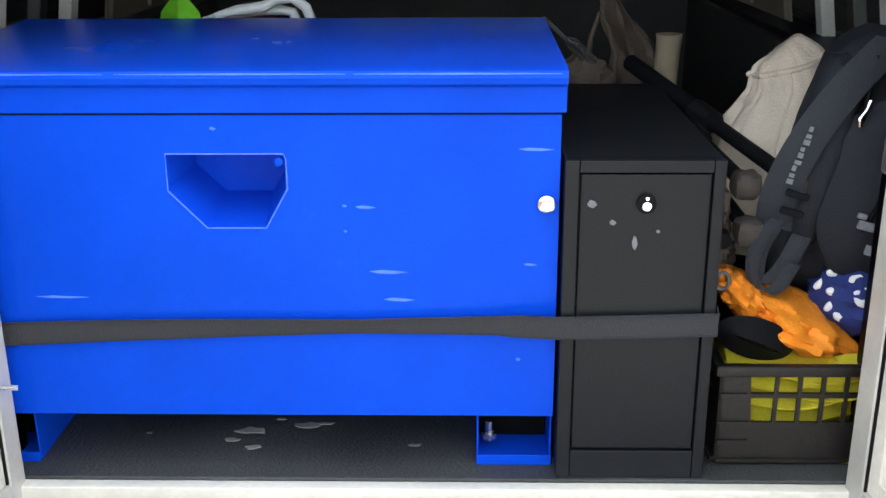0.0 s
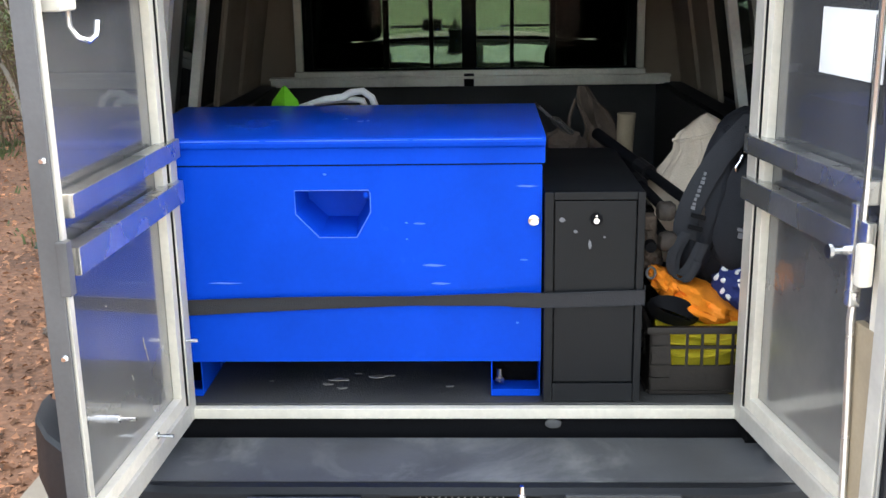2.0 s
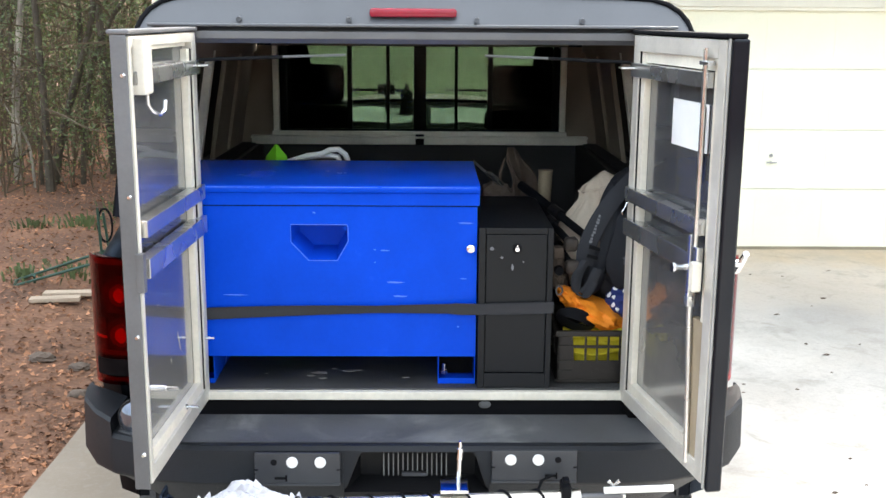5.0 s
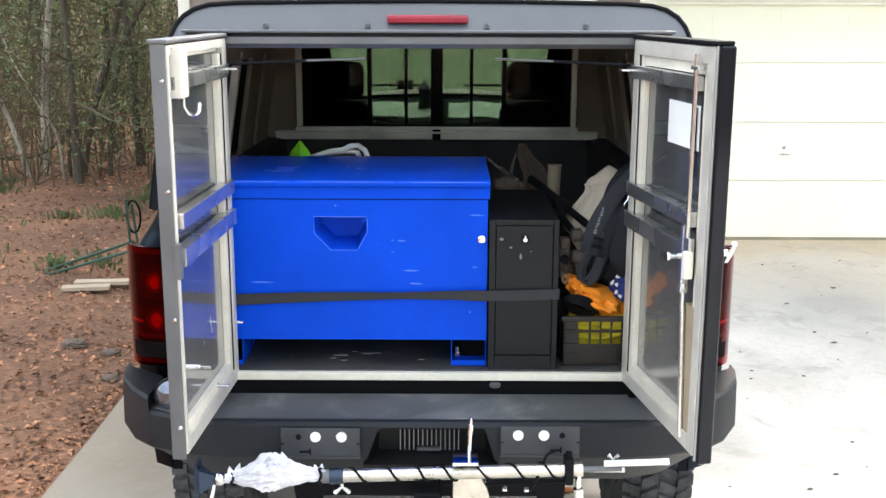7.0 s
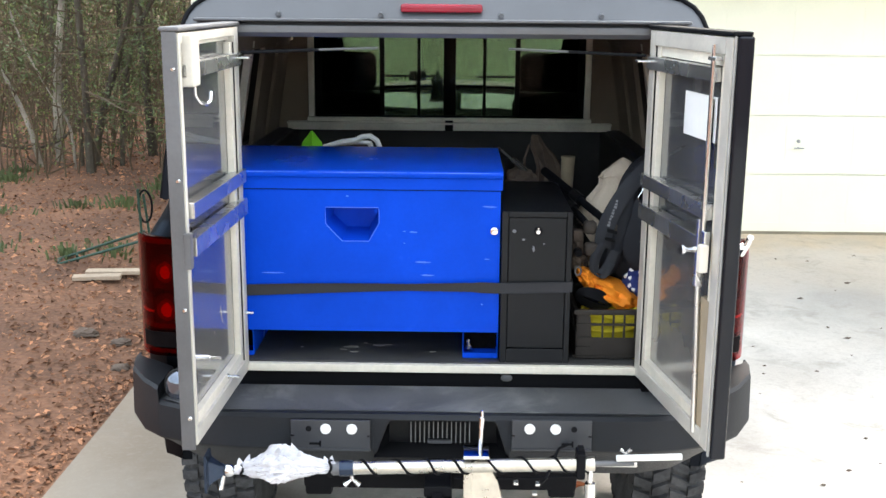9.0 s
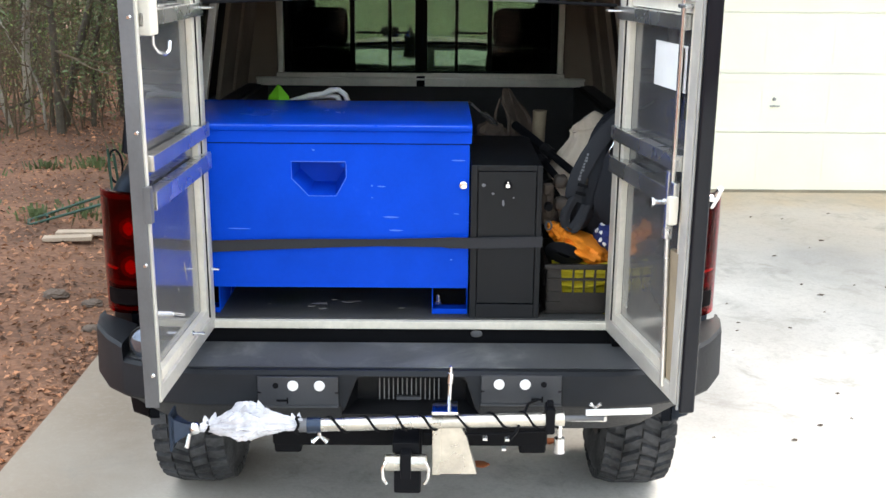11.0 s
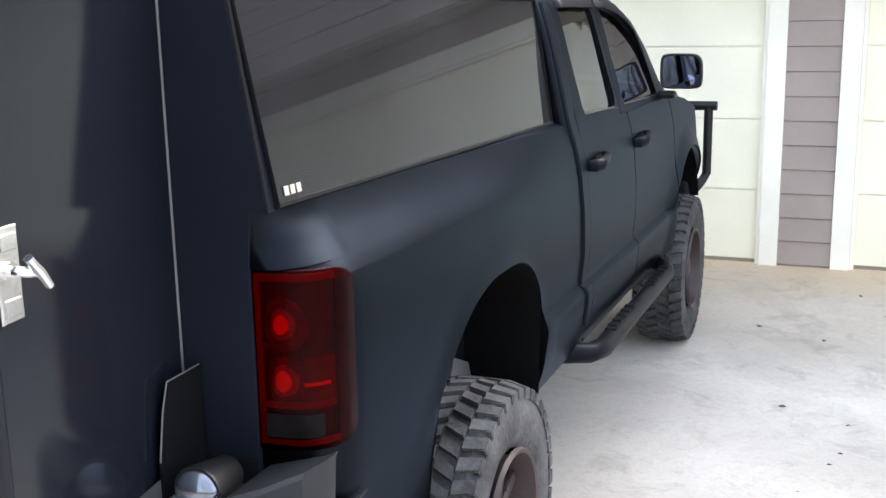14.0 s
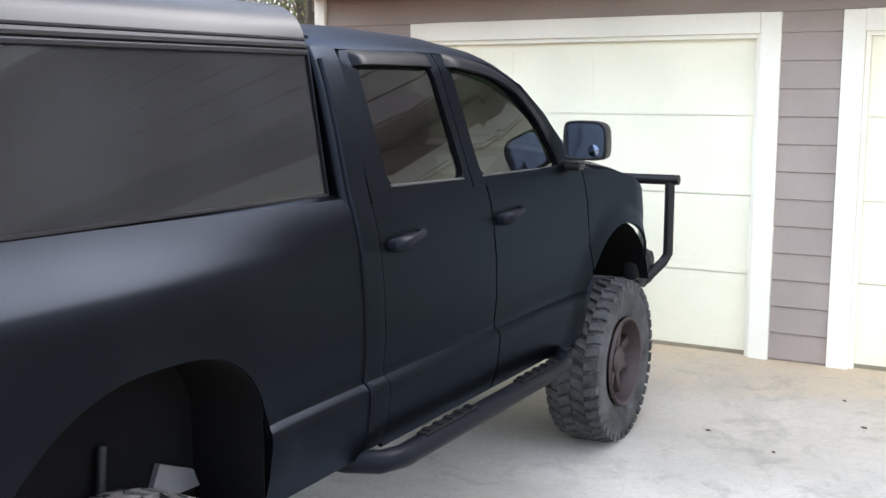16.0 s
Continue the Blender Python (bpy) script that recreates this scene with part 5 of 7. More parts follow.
# edge bead over the top
bm = T([(x, SY0 + shell_lean(z) - 0.004, z + 0.004) for x, z in FULL if z > 1.6], 0.0075, 8)
part("edge_bead", bm, M_TRIM, shell)
# drip rail over the opening
part("drip_rail", B((-0.757, SY0 - 0.030, 2.168), (0.747, SY0 + 0.02, 2.177), 0.004), M_HEADER, shell)
bm = B((-0.672, SY0 - 0.014, 2.134), (0.640, SY0 + 0.03, 2.157), 0.004)
part("head_frame", bm, M_EDGE, shell, "dull aluminium head rail over the opening")

bm = B((-OX, -0.070, 1.063), (OX, -0.046, 1.089), 0.004)
part("sill", bm, M_WHITE, shell, "worn pale aluminium sill")
for k in (-0.506, -0.192, 0.175, 0.48):
    part("screw", T([(k, SY0 + 0.012, 2.188), (k, SY0 + 0.045, 2.191)], 0.0075, 12), M_HEADER, shell)
bm = B((-0.133, SY0 + 0.02, 2.196), (0.118, SY0 + 0.07, 2.222), 0.008)
part("brake_lamp", bm, mat("brake_lens", (0.28, 0.008, 0.025), 0.15), shell, "long red brake lamp")
# rubber bellows against the cab
bm = grid(bmesh.new(), [[(x * 0.965, y, (z - 1.6) * 0.965 + 1.6) for x, z in FULL] for y in (2.03, 2.062)])
part("bellows", thicken(bm, 0.008), M_TRIM, shell)
# headlining
bm = grid(bmesh.new(), [[(x * 0.95, y, z - 0.035) for x, z in roofp] for y in (0.11, 1.0, 1.98)])
part("lining", thicken(bm, 0.004), M_HEADLINER, shell)
# front wall with its sliding window
edge = [(sx(0, z) - 0.030, z) for z in (1.60, 1.75, 1.90, 2.0, 2.06)]
for s in (1, -1):
    part("front_wall", P([(0.70 * s, 1.60)] + [(x * s, z) for x, z in edge] + [(0.70 * s, 2.06)], 1, 1.99, 2.02), M_HEADLINER, shell)
part("front_wall", B((-0.7, 1.99, 2.0605), (0.7, 2.02, 2.2)), M_HEADLINER, shell)
fw = part("front_window", box(B((-0.80, 1.965, 1.598), (0.80, 2.0, 1.640), 0.004), (-0.80, 1.940, 1.630), (0.80, 1.966, 1.640), 0.002), M_LEDGE, shell, "wide pale aluminium window ledge")
part("window_track", B((-0.70, 1.955, 1.641), (0.70, 1.985, 1.662), 0.003), M_LEDGE, fw)
for s in (-1, 1):
    part("window_jamb", B((0.68 * s - 0.014, 1.962, 1.663), (0.68 * s + 0.014, 2.0, 2.06), 0.003), M_LEDGE, fw)
part("catch", B((-0.02, 1.945, 1.60), (0.02, 1.964, 1.65), 0.003), M_TRIM, fw)
part("pane", B((-0.68, 1.983, 1.655), (0.68, 1.988, 2.06)), M_CLEAR, fw)

# gas struts under the header
for s in (-1, 1):
    bm = T([(0.61 * s, -0.07, 2.076), (0.38 * s, -0.03, 2.084)], 0.0048, 10)
    st = part("gas_strut", bm, M_TRIM, shell)
    part("rod", T([(0.39 * s, -0.03, 2.084), (0.20 * s, -0.005, 2.09)], 0.0036, 8), M_EDGE, st)
    part("bracket", B((0.61 * s - 0.03, -0.095, 2.058), (0.61 * s + 0.03, -0.045, 2.064), 0.002), M_ALU, st)

# ---- the two open barn doors ----
M_PANEL = mat("glossy_dark_panel", (0.082, 0.083, 0.088), 0.2, 0, 60, 0.1, 0, 3, 0.25, coat=0.85, rvar=0.08, spec=1.0)
# the panels grow paler and greyer towards their foot
uneven_film(M_PANEL, (0.255, 0.24, 0.215), "Z", 1.50, 1.08, 4.0)
DW, DZ0, DZ1, DD = 0.615, 1.064, 2.152, 0.034
H_ = DZ1 - DZ0


def barn_door(s):
    """Built shut, x running from the hinge to the free edge and y into the bed, then swung open."""
    w_ = 0.044
    lt = 0.026
    wo = 0.019 if s < 0 else w_   # free stile
    fr = bmesh.new()
    for lo, hi in (((0, 0, 0), (w_, DD, H_)), ((DW - wo, 0, 0), (DW, DD, H_)), ((w_, 0, 0), (DW - wo, DD, w_)), ((w_, 0, H_ - (0.026 if s < 0 else w_)), (DW - wo, DD, H_))):
        box(fr, lo, hi, 0.003)
    inner = bmesh.new()   # inner lip that holds the panel
    for lo, hi in (((w_ + 0.0015, 0.006, w_), (w_ + 0.03, lt, H_ - w_)), ((DW - wo - (0.005 if s < 0 else 0.03), 0.006, w_), (DW - wo, lt, H_ - w_)), ((w_ + 0.03, 0.006, w_), (DW - wo - 0.03, lt, w_ + 0.03)), ((w_ + 0.03, 0.006, H_ - (0.036 if s < 0 else w_ + 0.03)), (DW - wo - 0.03, 0.022, H_ - (0.026 if s < 0 else w_)))):
        box(inner, lo, hi, 0.002)
    out = [("barn_door", B((0, -0.009, -0.006), (DW + 0.006, 0.0, H_ + 0.004), 0.004), M_DOORSKIN, "open glossy black door with a pale aluminium frame"),
           ("frame", fr, M_FRAME, "pale aluminium frame"), ("inner_lip", inner, M_WHITE, "cream inner lip"),
           ("panel", B((w_ - 0.004, 0.002, w_ - 0.004), (DW - wo + 0.004, 0.006, H_ - (0.022 if s < 0 else w_ - 0.004))), M_PANEL, "glossy dark inner panel")]
    gk = bmesh.new()   # black gasket round the panel
    for lo, hi in (((w_ - 0.0012, lt - 0.002, w_), (w_ + 0.0032, lt + 0.004, H_ - w_)),):
        box(gk, lo, hi, 0.0008)
    out.append(("gasket", gk, M_TRIM, "black panel gasket"))
    for z, h, d in ((0.615, 0.042, 0.012), (0.515, 0.05, 0.014), (H_ - 0.115, 0.038, 0.01)):
        out.append(("cross_rail", B((0.006, DD - 0.022, z), (DW - (0.030 if s < 0 else 0.078 if z != 0.515 else 0.118), DD + d, z + h), 0.003), M_ALU, "scuffed aluminium cross rail"))
    out.append(("edge_channel", B((DW + 0.001, -0.008 if s < 0 else 0.0245, -0.012), (DW + 0.008, DD - (0.004 if s < 0 else 0.002), H_ + 0.004), 0.003), M_EDGE if s < 0 else M_RAWEDGE, "riveted aluminium edge strip" if s < 0 else "pale aluminium edge strip"))
    for z in (0.08, 0.38, 0.72, 1.0) if s < 0 else ():
        out.append(("rivet", T([(DW + 0.009, 0.018, z), (DW + 0.014, 0.018, z)], [0.007, 0.004], 10), M_CHROME, ""))
    out.append(("top_cap", B((-0.012, -0.014, H_ + 0.004), (DW + 0.012, DD + 0.004, H_ + 0.015), 0.004), M_EDGE if s < 0 else M_TRIM, "worn top cap strip"))
    out.append(("hinge", T([(-0.004, -0.006, 0.03), (-0.004, -0.006, H_ - 0.03)], 0.005, 10), M_EDGE, "long piano hinge"))
    if s > 0:
        out.append(("edge_seal", B((DW + 0.0005, -0.018, -0.02), (DW + 0.016, 0.024, H_ + 0.004), 0.007, None, 3), M_DOORSKIN, "glossy black rounded edge bead"))
    if s < 0:
        # bracket with a coat hook, and bolts
        out.append(("bracket", B((DW - 0.100, DD - 0.012, H_ - 0.135), (DW - 0.030, DD + 0.024, H_ - 0.004), 0.006), M_FRAME, "pale steel bracket"))
        hook = [(DW - 0.088, DD + 0.012, H_ - 0.115), (DW - 0.088, DD + 0.012, H_ - 0.16), (DW - 0.096, DD + 0.02, H_ - 0.178), (DW - 0.118, DD + 0.03, H_ - 0.187), (DW - 0.14, DD + 0.035, H_ - 0.178), (DW - 0.15, DD + 0.035, H_ - 0.155)]
        out.append(("hook", T(hook, 0.0048, 8), M_CHROME, "bent steel hook"))
        for x, z in ((DW - 0.17, 0.19), (0.25, 0.065), (0.035, 0.20)):
            b_ = T([(x, 0.004, z), (x, 0.03, z)], 0.008, 10)
            tube(b_, [(x, 0.03, z), (x, 0.062, z)], 0.004, 8)
            out.append(("bolt", b_, M_CHROME, ""))
        for x0, z0, l_, a_ in ((0.215, 0.245, 0.040, 1.25), (0.222, 0.262, 0.030, 1.45), (0.208, 0.225, 0.022, 1.15), (0.30, 0.215, 0.020, 1.2), (0.40, 0.40, 0.008, 0.6)):
            m_ = Matrix.Translation((x0, 0.0062, z0)) @ Matrix.Rotation(-a_, 4, "Y")
            sc_ = P([(-l_ / 2, 0), (-l_ * 0.1, 0.0018), (l_ / 2, 0.0004), (l_ * 0.2, -0.0014)], 1, 0, 0.0005)
            bmesh.ops.transform(sc_, matrix=m_, verts=sc_.verts)
            out.append(("scratch", sc_, M_SCUFF, "pale scratch on the panel"))
        out.append(("latch_plate", B((DW - 0.012, DD - 0.01, 0.49), (DW + 0.012, DD + 0.01, 0.585), 0.003), M_EDGE, ""))
    else:
        x = DW - 0.085
        out.append(("lock_rod", T([(x, DD + 0.012, 0.58), (x, DD + 0.012, H_ - 0.02)], 0.0065, 8), M_CHROME, "long steel lock rod"))
        out.append(("lock_rod", T([(x - 0.015, DD + 0.01, 0.46), (x - 0.03, DD + 0.004, 0.40), (x - 0.02, DD + 0.002, 0.24), (x - 0.005, DD + 0.002, 0.02)], 0.0075, 8), M_ALU, "bent steel lock rod"))
        out.append(("rod_guide", B((x - 0.02, DD - 0.002, H_ - 0.06), (x + 0.03, DD + 0.02, H_ - 0.05), 0.002), M_ALU, ""))
        out.append(("channel", B((DW - w_ - 0.075, 0.01, 0.03), (DW - w_ - 0.002, DD - 0.006, 0.40), 0.003), M_KRAFT, ""))
        lk = B((x - 0.035, DD - 0.004, 0.43), (x - 0.012, DD + 0.02, 0.615), 0.005)
        box(lk, (x - 0.012, DD, 0.49), (x + 0.025, DD + 0.018, 0.59), 0.004)
        out.append(("latch", lk, M_ALU, "steel slam latch"))
        out.append(("latch_catch", B((x + 0.01, DD + 0.004, 0.48), (x + 0.035, DD + 0.03, 0.555), 0.006), M_WHITE, "white plastic latch catch"))
        b_ = T([(x - 0.03, DD + 0.02, 0.53), (x - 0.03, DD + 0.05, 0.53)], 0.008, 10)
        tube(b_, [(x - 0.03, DD + 0.05, 0.53), (x - 0.03, DD + 0.057, 0.53)], 0.013, 10)
        out.append(("latch_bolt", b_, M_CHROME, ""))
        out.append(("paper", B((0.255, 0.0085, 0.81), (0.485, 0.0105, 0.93)), M_PAPER, "blank white paper notice"))
        out.append(("tape", B((0.46, 0.012, 0.74), (0.472, 0.018, 0.925), 0.002), M_TRIM, "loose strip of black tape"))
        # locking handle outside
        hp = B((DW - 0.078, -0.014, 0.465), (DW - 0.018, -0.0085, 0.625), 0.0028, None, 3)
        box(hp, (DW - 0.070, -0.019, 0.585), (DW - 0.026, -0.013, 0.612), 0.002)
        box(hp, (DW - 0.068, -0.018, 0.475), (DW - 0.028, -0.013, 0.505), 0.002)
        hd = T([(DW - 0.045, -0.010, 0.552), (DW - 0.045, -0.020, 0.552)], 0.016, 16)
        tube(hd, [(DW - 0.045, -0.012, 0.552), (DW - 0.055, -0.06, 0.549)], 0.009, 10)
        tube(hd, [(DW - 0.08, -0.063, 0.522), (DW - 0.055, -0.064, 0.552), (DW - 0.03, -0.063, 0.579)], [0.008, 0.010, 0.008], 10)
        out.append(("handle_plate", hp, M_ALU, "bright steel handle plate"))
        out.append(("handle", hd, M_CHROME, "chrome folding T handle"))
    return out


def place_door(s, angle):
    m = Matrix.Translation((OX * s, SY0 - 0.03, DZ0)) @ Matrix.Rotation(radians(angle) * s, 4, "Z") @ Matrix.Diagonal((-s, 1, 1, 1))
    root = None
    for nm, bm, mt, lb in barn_door(s):
        bmesh.ops.transform(bm, matrix=m, verts=bm.verts)
        root_ = part(nm, bm, mt, shell if root is None else root, lb)
        root = root or root_


place_door(1, 99)
place_door(-1, 92)

# maker's mark on the window, as plain bars
for k in range(3):
    o = part("badge_bar", B((0.0, 0.046 + k * 0.026, 1.640), (0.002, 0.064 + k * 0.026, 1.660)), M_SCUFF, shell, "small pale window badge bar")
    for v in o.data.vertices:
        v.co.x += sx(0, v.co.z) + 0.0055

# ---- load in the bed ----
FLOOR = 1.093
job = thing("job_box", (-0.27, 0.26, FLOOR), "bright blue steel job box with scuffed paint", "tool box")
X0, X1, Y0, Y1 = -0.73, 0.184, -0.018, 0.48
ZB, ZS = 1.186, 1.649
hole = [(-0.370, 1.594), (-0.203, 1.594), (-0.200, 1.586), (-0.200, 1.543), (-0.233, 1.485), (-0.318, 1.485), (-0.370, 1.540)]
bm = bmesh.new()
for loop in ([(X0, ZB), (X1, ZB), (X1, ZS), (X0, ZS)], hole):
    vs = [bm.verts.new((p[0], Y0, p[1])) for p in loop]
    for i in range(len(vs)):
        bm.edges.new((vs[i], vs[(i + 1) % len(vs)]))
bmesh.ops.triangle_fill(bm, use_beauty=True, edges=bm.edges[:])
for q in (((X0, Y0, ZB), (X0, Y1, ZB), (X0, Y1, ZS), (X0, Y0, ZS)), ((X1, Y0, ZB), (X1, Y1, ZB), (X1, Y1, ZS), (X1, Y0, ZS)),
          ((X0, Y1, ZB), (X1, Y1, ZB), (X1, Y1, ZS), (X0, Y1, ZS)), ((X0, Y0, ZB), (X1, Y0, ZB), (X1, Y1, ZB), (X0, Y1, ZB)), ((X0, Y0, ZS), (X1, Y0, ZS), (X1, Y1, ZS), (X0, Y1, ZS))):
    bm.faces.new([bm.verts.new(p) for p in q])
body = part("body", bm, M_BLUE, job, smooth=0)
cx_, cz_ = -0.285, 1.545
back = [(cx_ + (x - cx_) * 0.86, cz_ + (z - cz_) * 0.80 + 0.010) for x, z in hole]
bm = grid(bmesh.new(), [[(x, Y0, z) for x, z in hole], [(x, Y0 + 0.115, z) for x, z in back]], close_v=True)
bm.faces.new([bm.verts.new((x, Y0 + 0.115, z)) for x, z in back])
part("hand_hole", thicken(bm, 0.002), M_BLUE, body, "recessed hand hole with bare cut edges", smooth=0)
bm = T([(x, Y0 - 0.0005, z) for x, z in hole], 0.0012, 5, closed=True)
part("cut_edge", bm, M_BSCUFF_SHINE, body)
# pale strips along the fold of the lid paint in its highlight
for a, b in ((X0 + 0.01, -0.44), (-0.425, -0.11), (-0.10, X1 - 0.002)):
    part("fold_highlight", T([(a, Y0 - 0.0165, 1.7085), ((a + b) / 2, Y0 - 0.0172, 1.7085), (b, Y0 - 0.0165, 1.7085)], [0.0006, 0.0016, 0.0006], 6), M_BSCUFF_SHINE, job, "pale painted highlight along the lid fold")
part("rivet", T([(-0.210, Y0 + 0.001, 1.583), (-0.210, Y0 - 0.003, 1.583)], 0.006, 12), M_BLUE, body)
lidp = [(Y0 - 0.004, ZS + 0.004), (Y0 - 0.004, 1.688), (Y0 - 0.016, 1.694), (Y0 - 0.019, 1.703), (Y0 - 0.014, 1.712), (Y0 + 0.01, 1.716), (Y1 - 0.02, 1.722), (Y1 + 0.006, 1.71), (Y1 + 0.006, ZS + 0.004)]
part("lid", P(lidp, 0, X0 - 0.004, X1 + 0.006), M_BLUE, job)
part("seam", B((X0 + 0.003, Y0 + 0.002, ZS - 0.001), (X1 - 0.003, Y1 - 0.003, ZS + 0.005)), M_TRIM, job)
for a, b in ((X0, X0 + 0.115), (X1 - 0.115, X1)):
    # an open steel channel: two thin flanges and a turned-up lip in front
    bm = B((a, Y0 + 0.012, FLOOR + 0.001), (b, Y0 + 0.016, FLOOR + 0.018), 0.001)
    box(bm, (a, Y0 + 0.016, FLOOR + 0.001), (b, Y1, FLOOR + 0.004), 0.001)
    for xx in (a, b - 0.003):
        box(bm, (xx, Y0 + 0.018, FLOOR + 0.004), (xx + 0.003, Y1, ZB + 0.001), 0.001)
    sk_ = part("skid", bm, M_BLUE, job)
    # dark block fills the channel, set back behind its lip
    part("skid_block", B((a + 0.004, Y0 + 0.10, FLOOR + 0.005), (b - 0.004, Y1 - 0.01, ZB - 0.002), 0.001), M_WELL, sk_, "dark block filling the skid")
bx = X1 - 0.095
part("bolt", tube(T([(bx, 0.05, FLOOR + 0.016), (bx, 0.05, FLOOR + 0.026)], 0.011, 6), [(bx, 0.05, FLOOR + 0.026), (bx, 0.05, FLOOR + 0.048)], 0.006, 8), M_ALU, job, "zinc bolt through the skid")
part("knob", T([(0.165, Y0 + 0.002, 1.525), (0.165, Y0 - 0.010, 1.525), (0.165, Y0 - 0.016, 1.525), (0.165, Y0 - 0.019, 1.525)], [0.010, 0.0135, 0.0125, 0.006], 20), M_CHROME, job, "round chrome lock cap")
rs = random.Random(7)
for x, z, w in ((-0.09, 1.516, 0.03), (-0.12, 1.518, 0.008), (-0.06, 1.418, 0.055), (-0.54, 1.378, 0.08), (-0.045, 1.375, 0.045), (0.15, 1.60, 0.05), (0.145, 1.43, 0.02), (0.13, 1.28, 0.008), (-0.12, 1.48, 0.006), (-0.3, 1.63, 0.01)):
    h = 0.0022 + 0.002 * rs.random()
    outl = [(x - w / 2, z + h * 0.3), (x - w * 0.2, z + h), (x + w * 0.2, z + h * 0.6), (x + w / 2, z), (x + w * 0.15, z - h * 0.8), (x - w * 0.3, z - h * 0.5)]
    part("scratch", P([(p[0], p[1]) for p in outl], 1, Y0 - 0.0008, Y0 - 0.0002), M_BSCUFF_SHINE, body, smooth=0)

cab = thing("steel_cabinet", (0.305, 0.3, FLOOR), "charcoal steel cabinet with a lock, strapped beside the box", "cabinet")
CX0, CX1, CY0, CY1, CT = 0.189, 0.411, -0.040, 0.54, 1.590
part("carcass", B((CX0, CY0 + 0.0145, FLOOR), (CX1, CY1, CT), 0.006), M_CABINET, cab)
for lo, hi in (((CX0, CY0, FLOOR), (CX0 + 0.020, CY0 + 0.014, CT)), ((CX1 - 0.017, CY0, FLOOR), (CX1, CY0 + 0.014, CT)), ((CX0 + 0.0205, CY0, CT - 0.018), (CX1 - 0.0175, CY0 + 0.014, CT)), ((CX0 + 0.0205, CY0, FLOOR), (CX1 - 0.0175, CY0 + 0.014, FLOOR + 0.046))):
    part("frame_rail", B(lo, hi, 0.002), M_CABINET, cab)
dr = part("door", B((CX0 + 0.0225, CY0 + 0.003, FLOOR + 0.049), (CX1 - 0.0195, CY0 + 0.016, CT - 0.0205), 0.002), M_CABINET, cab)
lk = part("lock", T([(0.303, CY0 + 0.004, 1.528), (0.303, CY0 - 0.003, 1.528), (0.303, CY0 - 0.004, 1.528)], [0.0135, 0.0135, 0.011], 22), M_TRIM, dr, "black lock bezel")
part("lock_core", tube(T([(0.303, CY0 - 0.003, 1.526), (0.303, CY0 - 0.007, 1.526)], 0.0065, 18), [(0.303, CY0 - 0.004, 1.537), (0.303, CY0 - 0.007, 1.537)], 0.0028, 8), M_CHROME, dr, "chrome lock core")
for x, z, w, h in ((0.228, 1.527, 0.014, 0.012), (0.258, 1.50, 0.01, 0.008), (0.29, 1.47, 0.008, 0.022), (0.322, 1.487, 0.006, 0.005)):
    outl = [(x - w / 2, z), (x - w * 0.2, z + h / 2), (x + w * 0.3, z + h * 0.3), (x + w / 2, z - h * 0.1), (x + w * 0.1, z - h / 2), (x - w * 0.35, z - h * 0.3)]
    part("scuff", P(outl, 1, CY0 + 0.0015, CY0 + 0.0027), M_LOGO, dr, smooth=0)

# strap pulled across both, twisted a little on its way
rows = []
for k in range(41):
    u = k / 40
    x = lerp(-0.74, CX1 + 0.004, u)
    z = lerp(1.316, 1.352, u) + 0.004 * math.sin(u * 5)
    hw = 0.019 * (0.62 + 0.38 * abs(math.cos((u - 0.02) * 3.0))) if u < 0.75 else 0.018
    y = table(u, [(0, -0.026), (0.72, -0.032), (0.80, -0.0455), (1, -0.0455)])
    rows.append([(x, y - 0.003 * math.sin(u * 3.1) * q, z + hw * q) for q in (-1, -0.5, 0, 0.5, 1)])
rows.append([(CX1 + 0.008, -0.02, p[2]) for p in rows[-1]])
rows.append([(CX1 + 0.008, 0.45, p[2]) for p in rows[-1]])
rst = thing("ratchet_strap", (0.3, -0.02, FLOOR + 0.2), "dark grey webbing strap pulled across box and cabinet", "strap")
part("webbing", thicken(grid(bmesh.new(), rows), 0.002), M_STRAP, rst)
for q in (0, 4):
    part("selvedge", T([Vector(r_[q]) + Vector((0, -0.0012, 0.0012 if q == 0 else -0.0012)) for r_ in rows[:41]], 0.0011, 5), M_PACKL, rst, "stitched edge of the webbing")

# scrapes on the floor mat
rs = random.Random(3)
scr = thing("floor_scrapes", (-0.25, 0.06, FLOOR), "pale scraped patches on the black floor mat", "scrape")
for x, y, w in ((-0.30, 0.10, 0.06), (-0.21, 0.12, 0.05), (-0.33, 0.07, 0.03), (-0.29, 0.045, 0.03), (-0.18, 0.125, 0.03), (-0.26, 0.14, 0.02), (-0.03, 0.055, 0.025), (-0.47, 0.09, 0.015)):
    n_ = 9
    o = [(x + w * 0.5 * (0.5 + rs.random() * 0.6) * math.cos(6.283 * k / n_), y + w * 0.22 * (0.5 + rs.random() * 0.7) * math.sin(6.283 * k / n_)) for k in range(n_)]
    part("scrape", P(o, 2, FLOOR, FLOOR + 0.0012), M_SCUFF, scr, smooth=0)


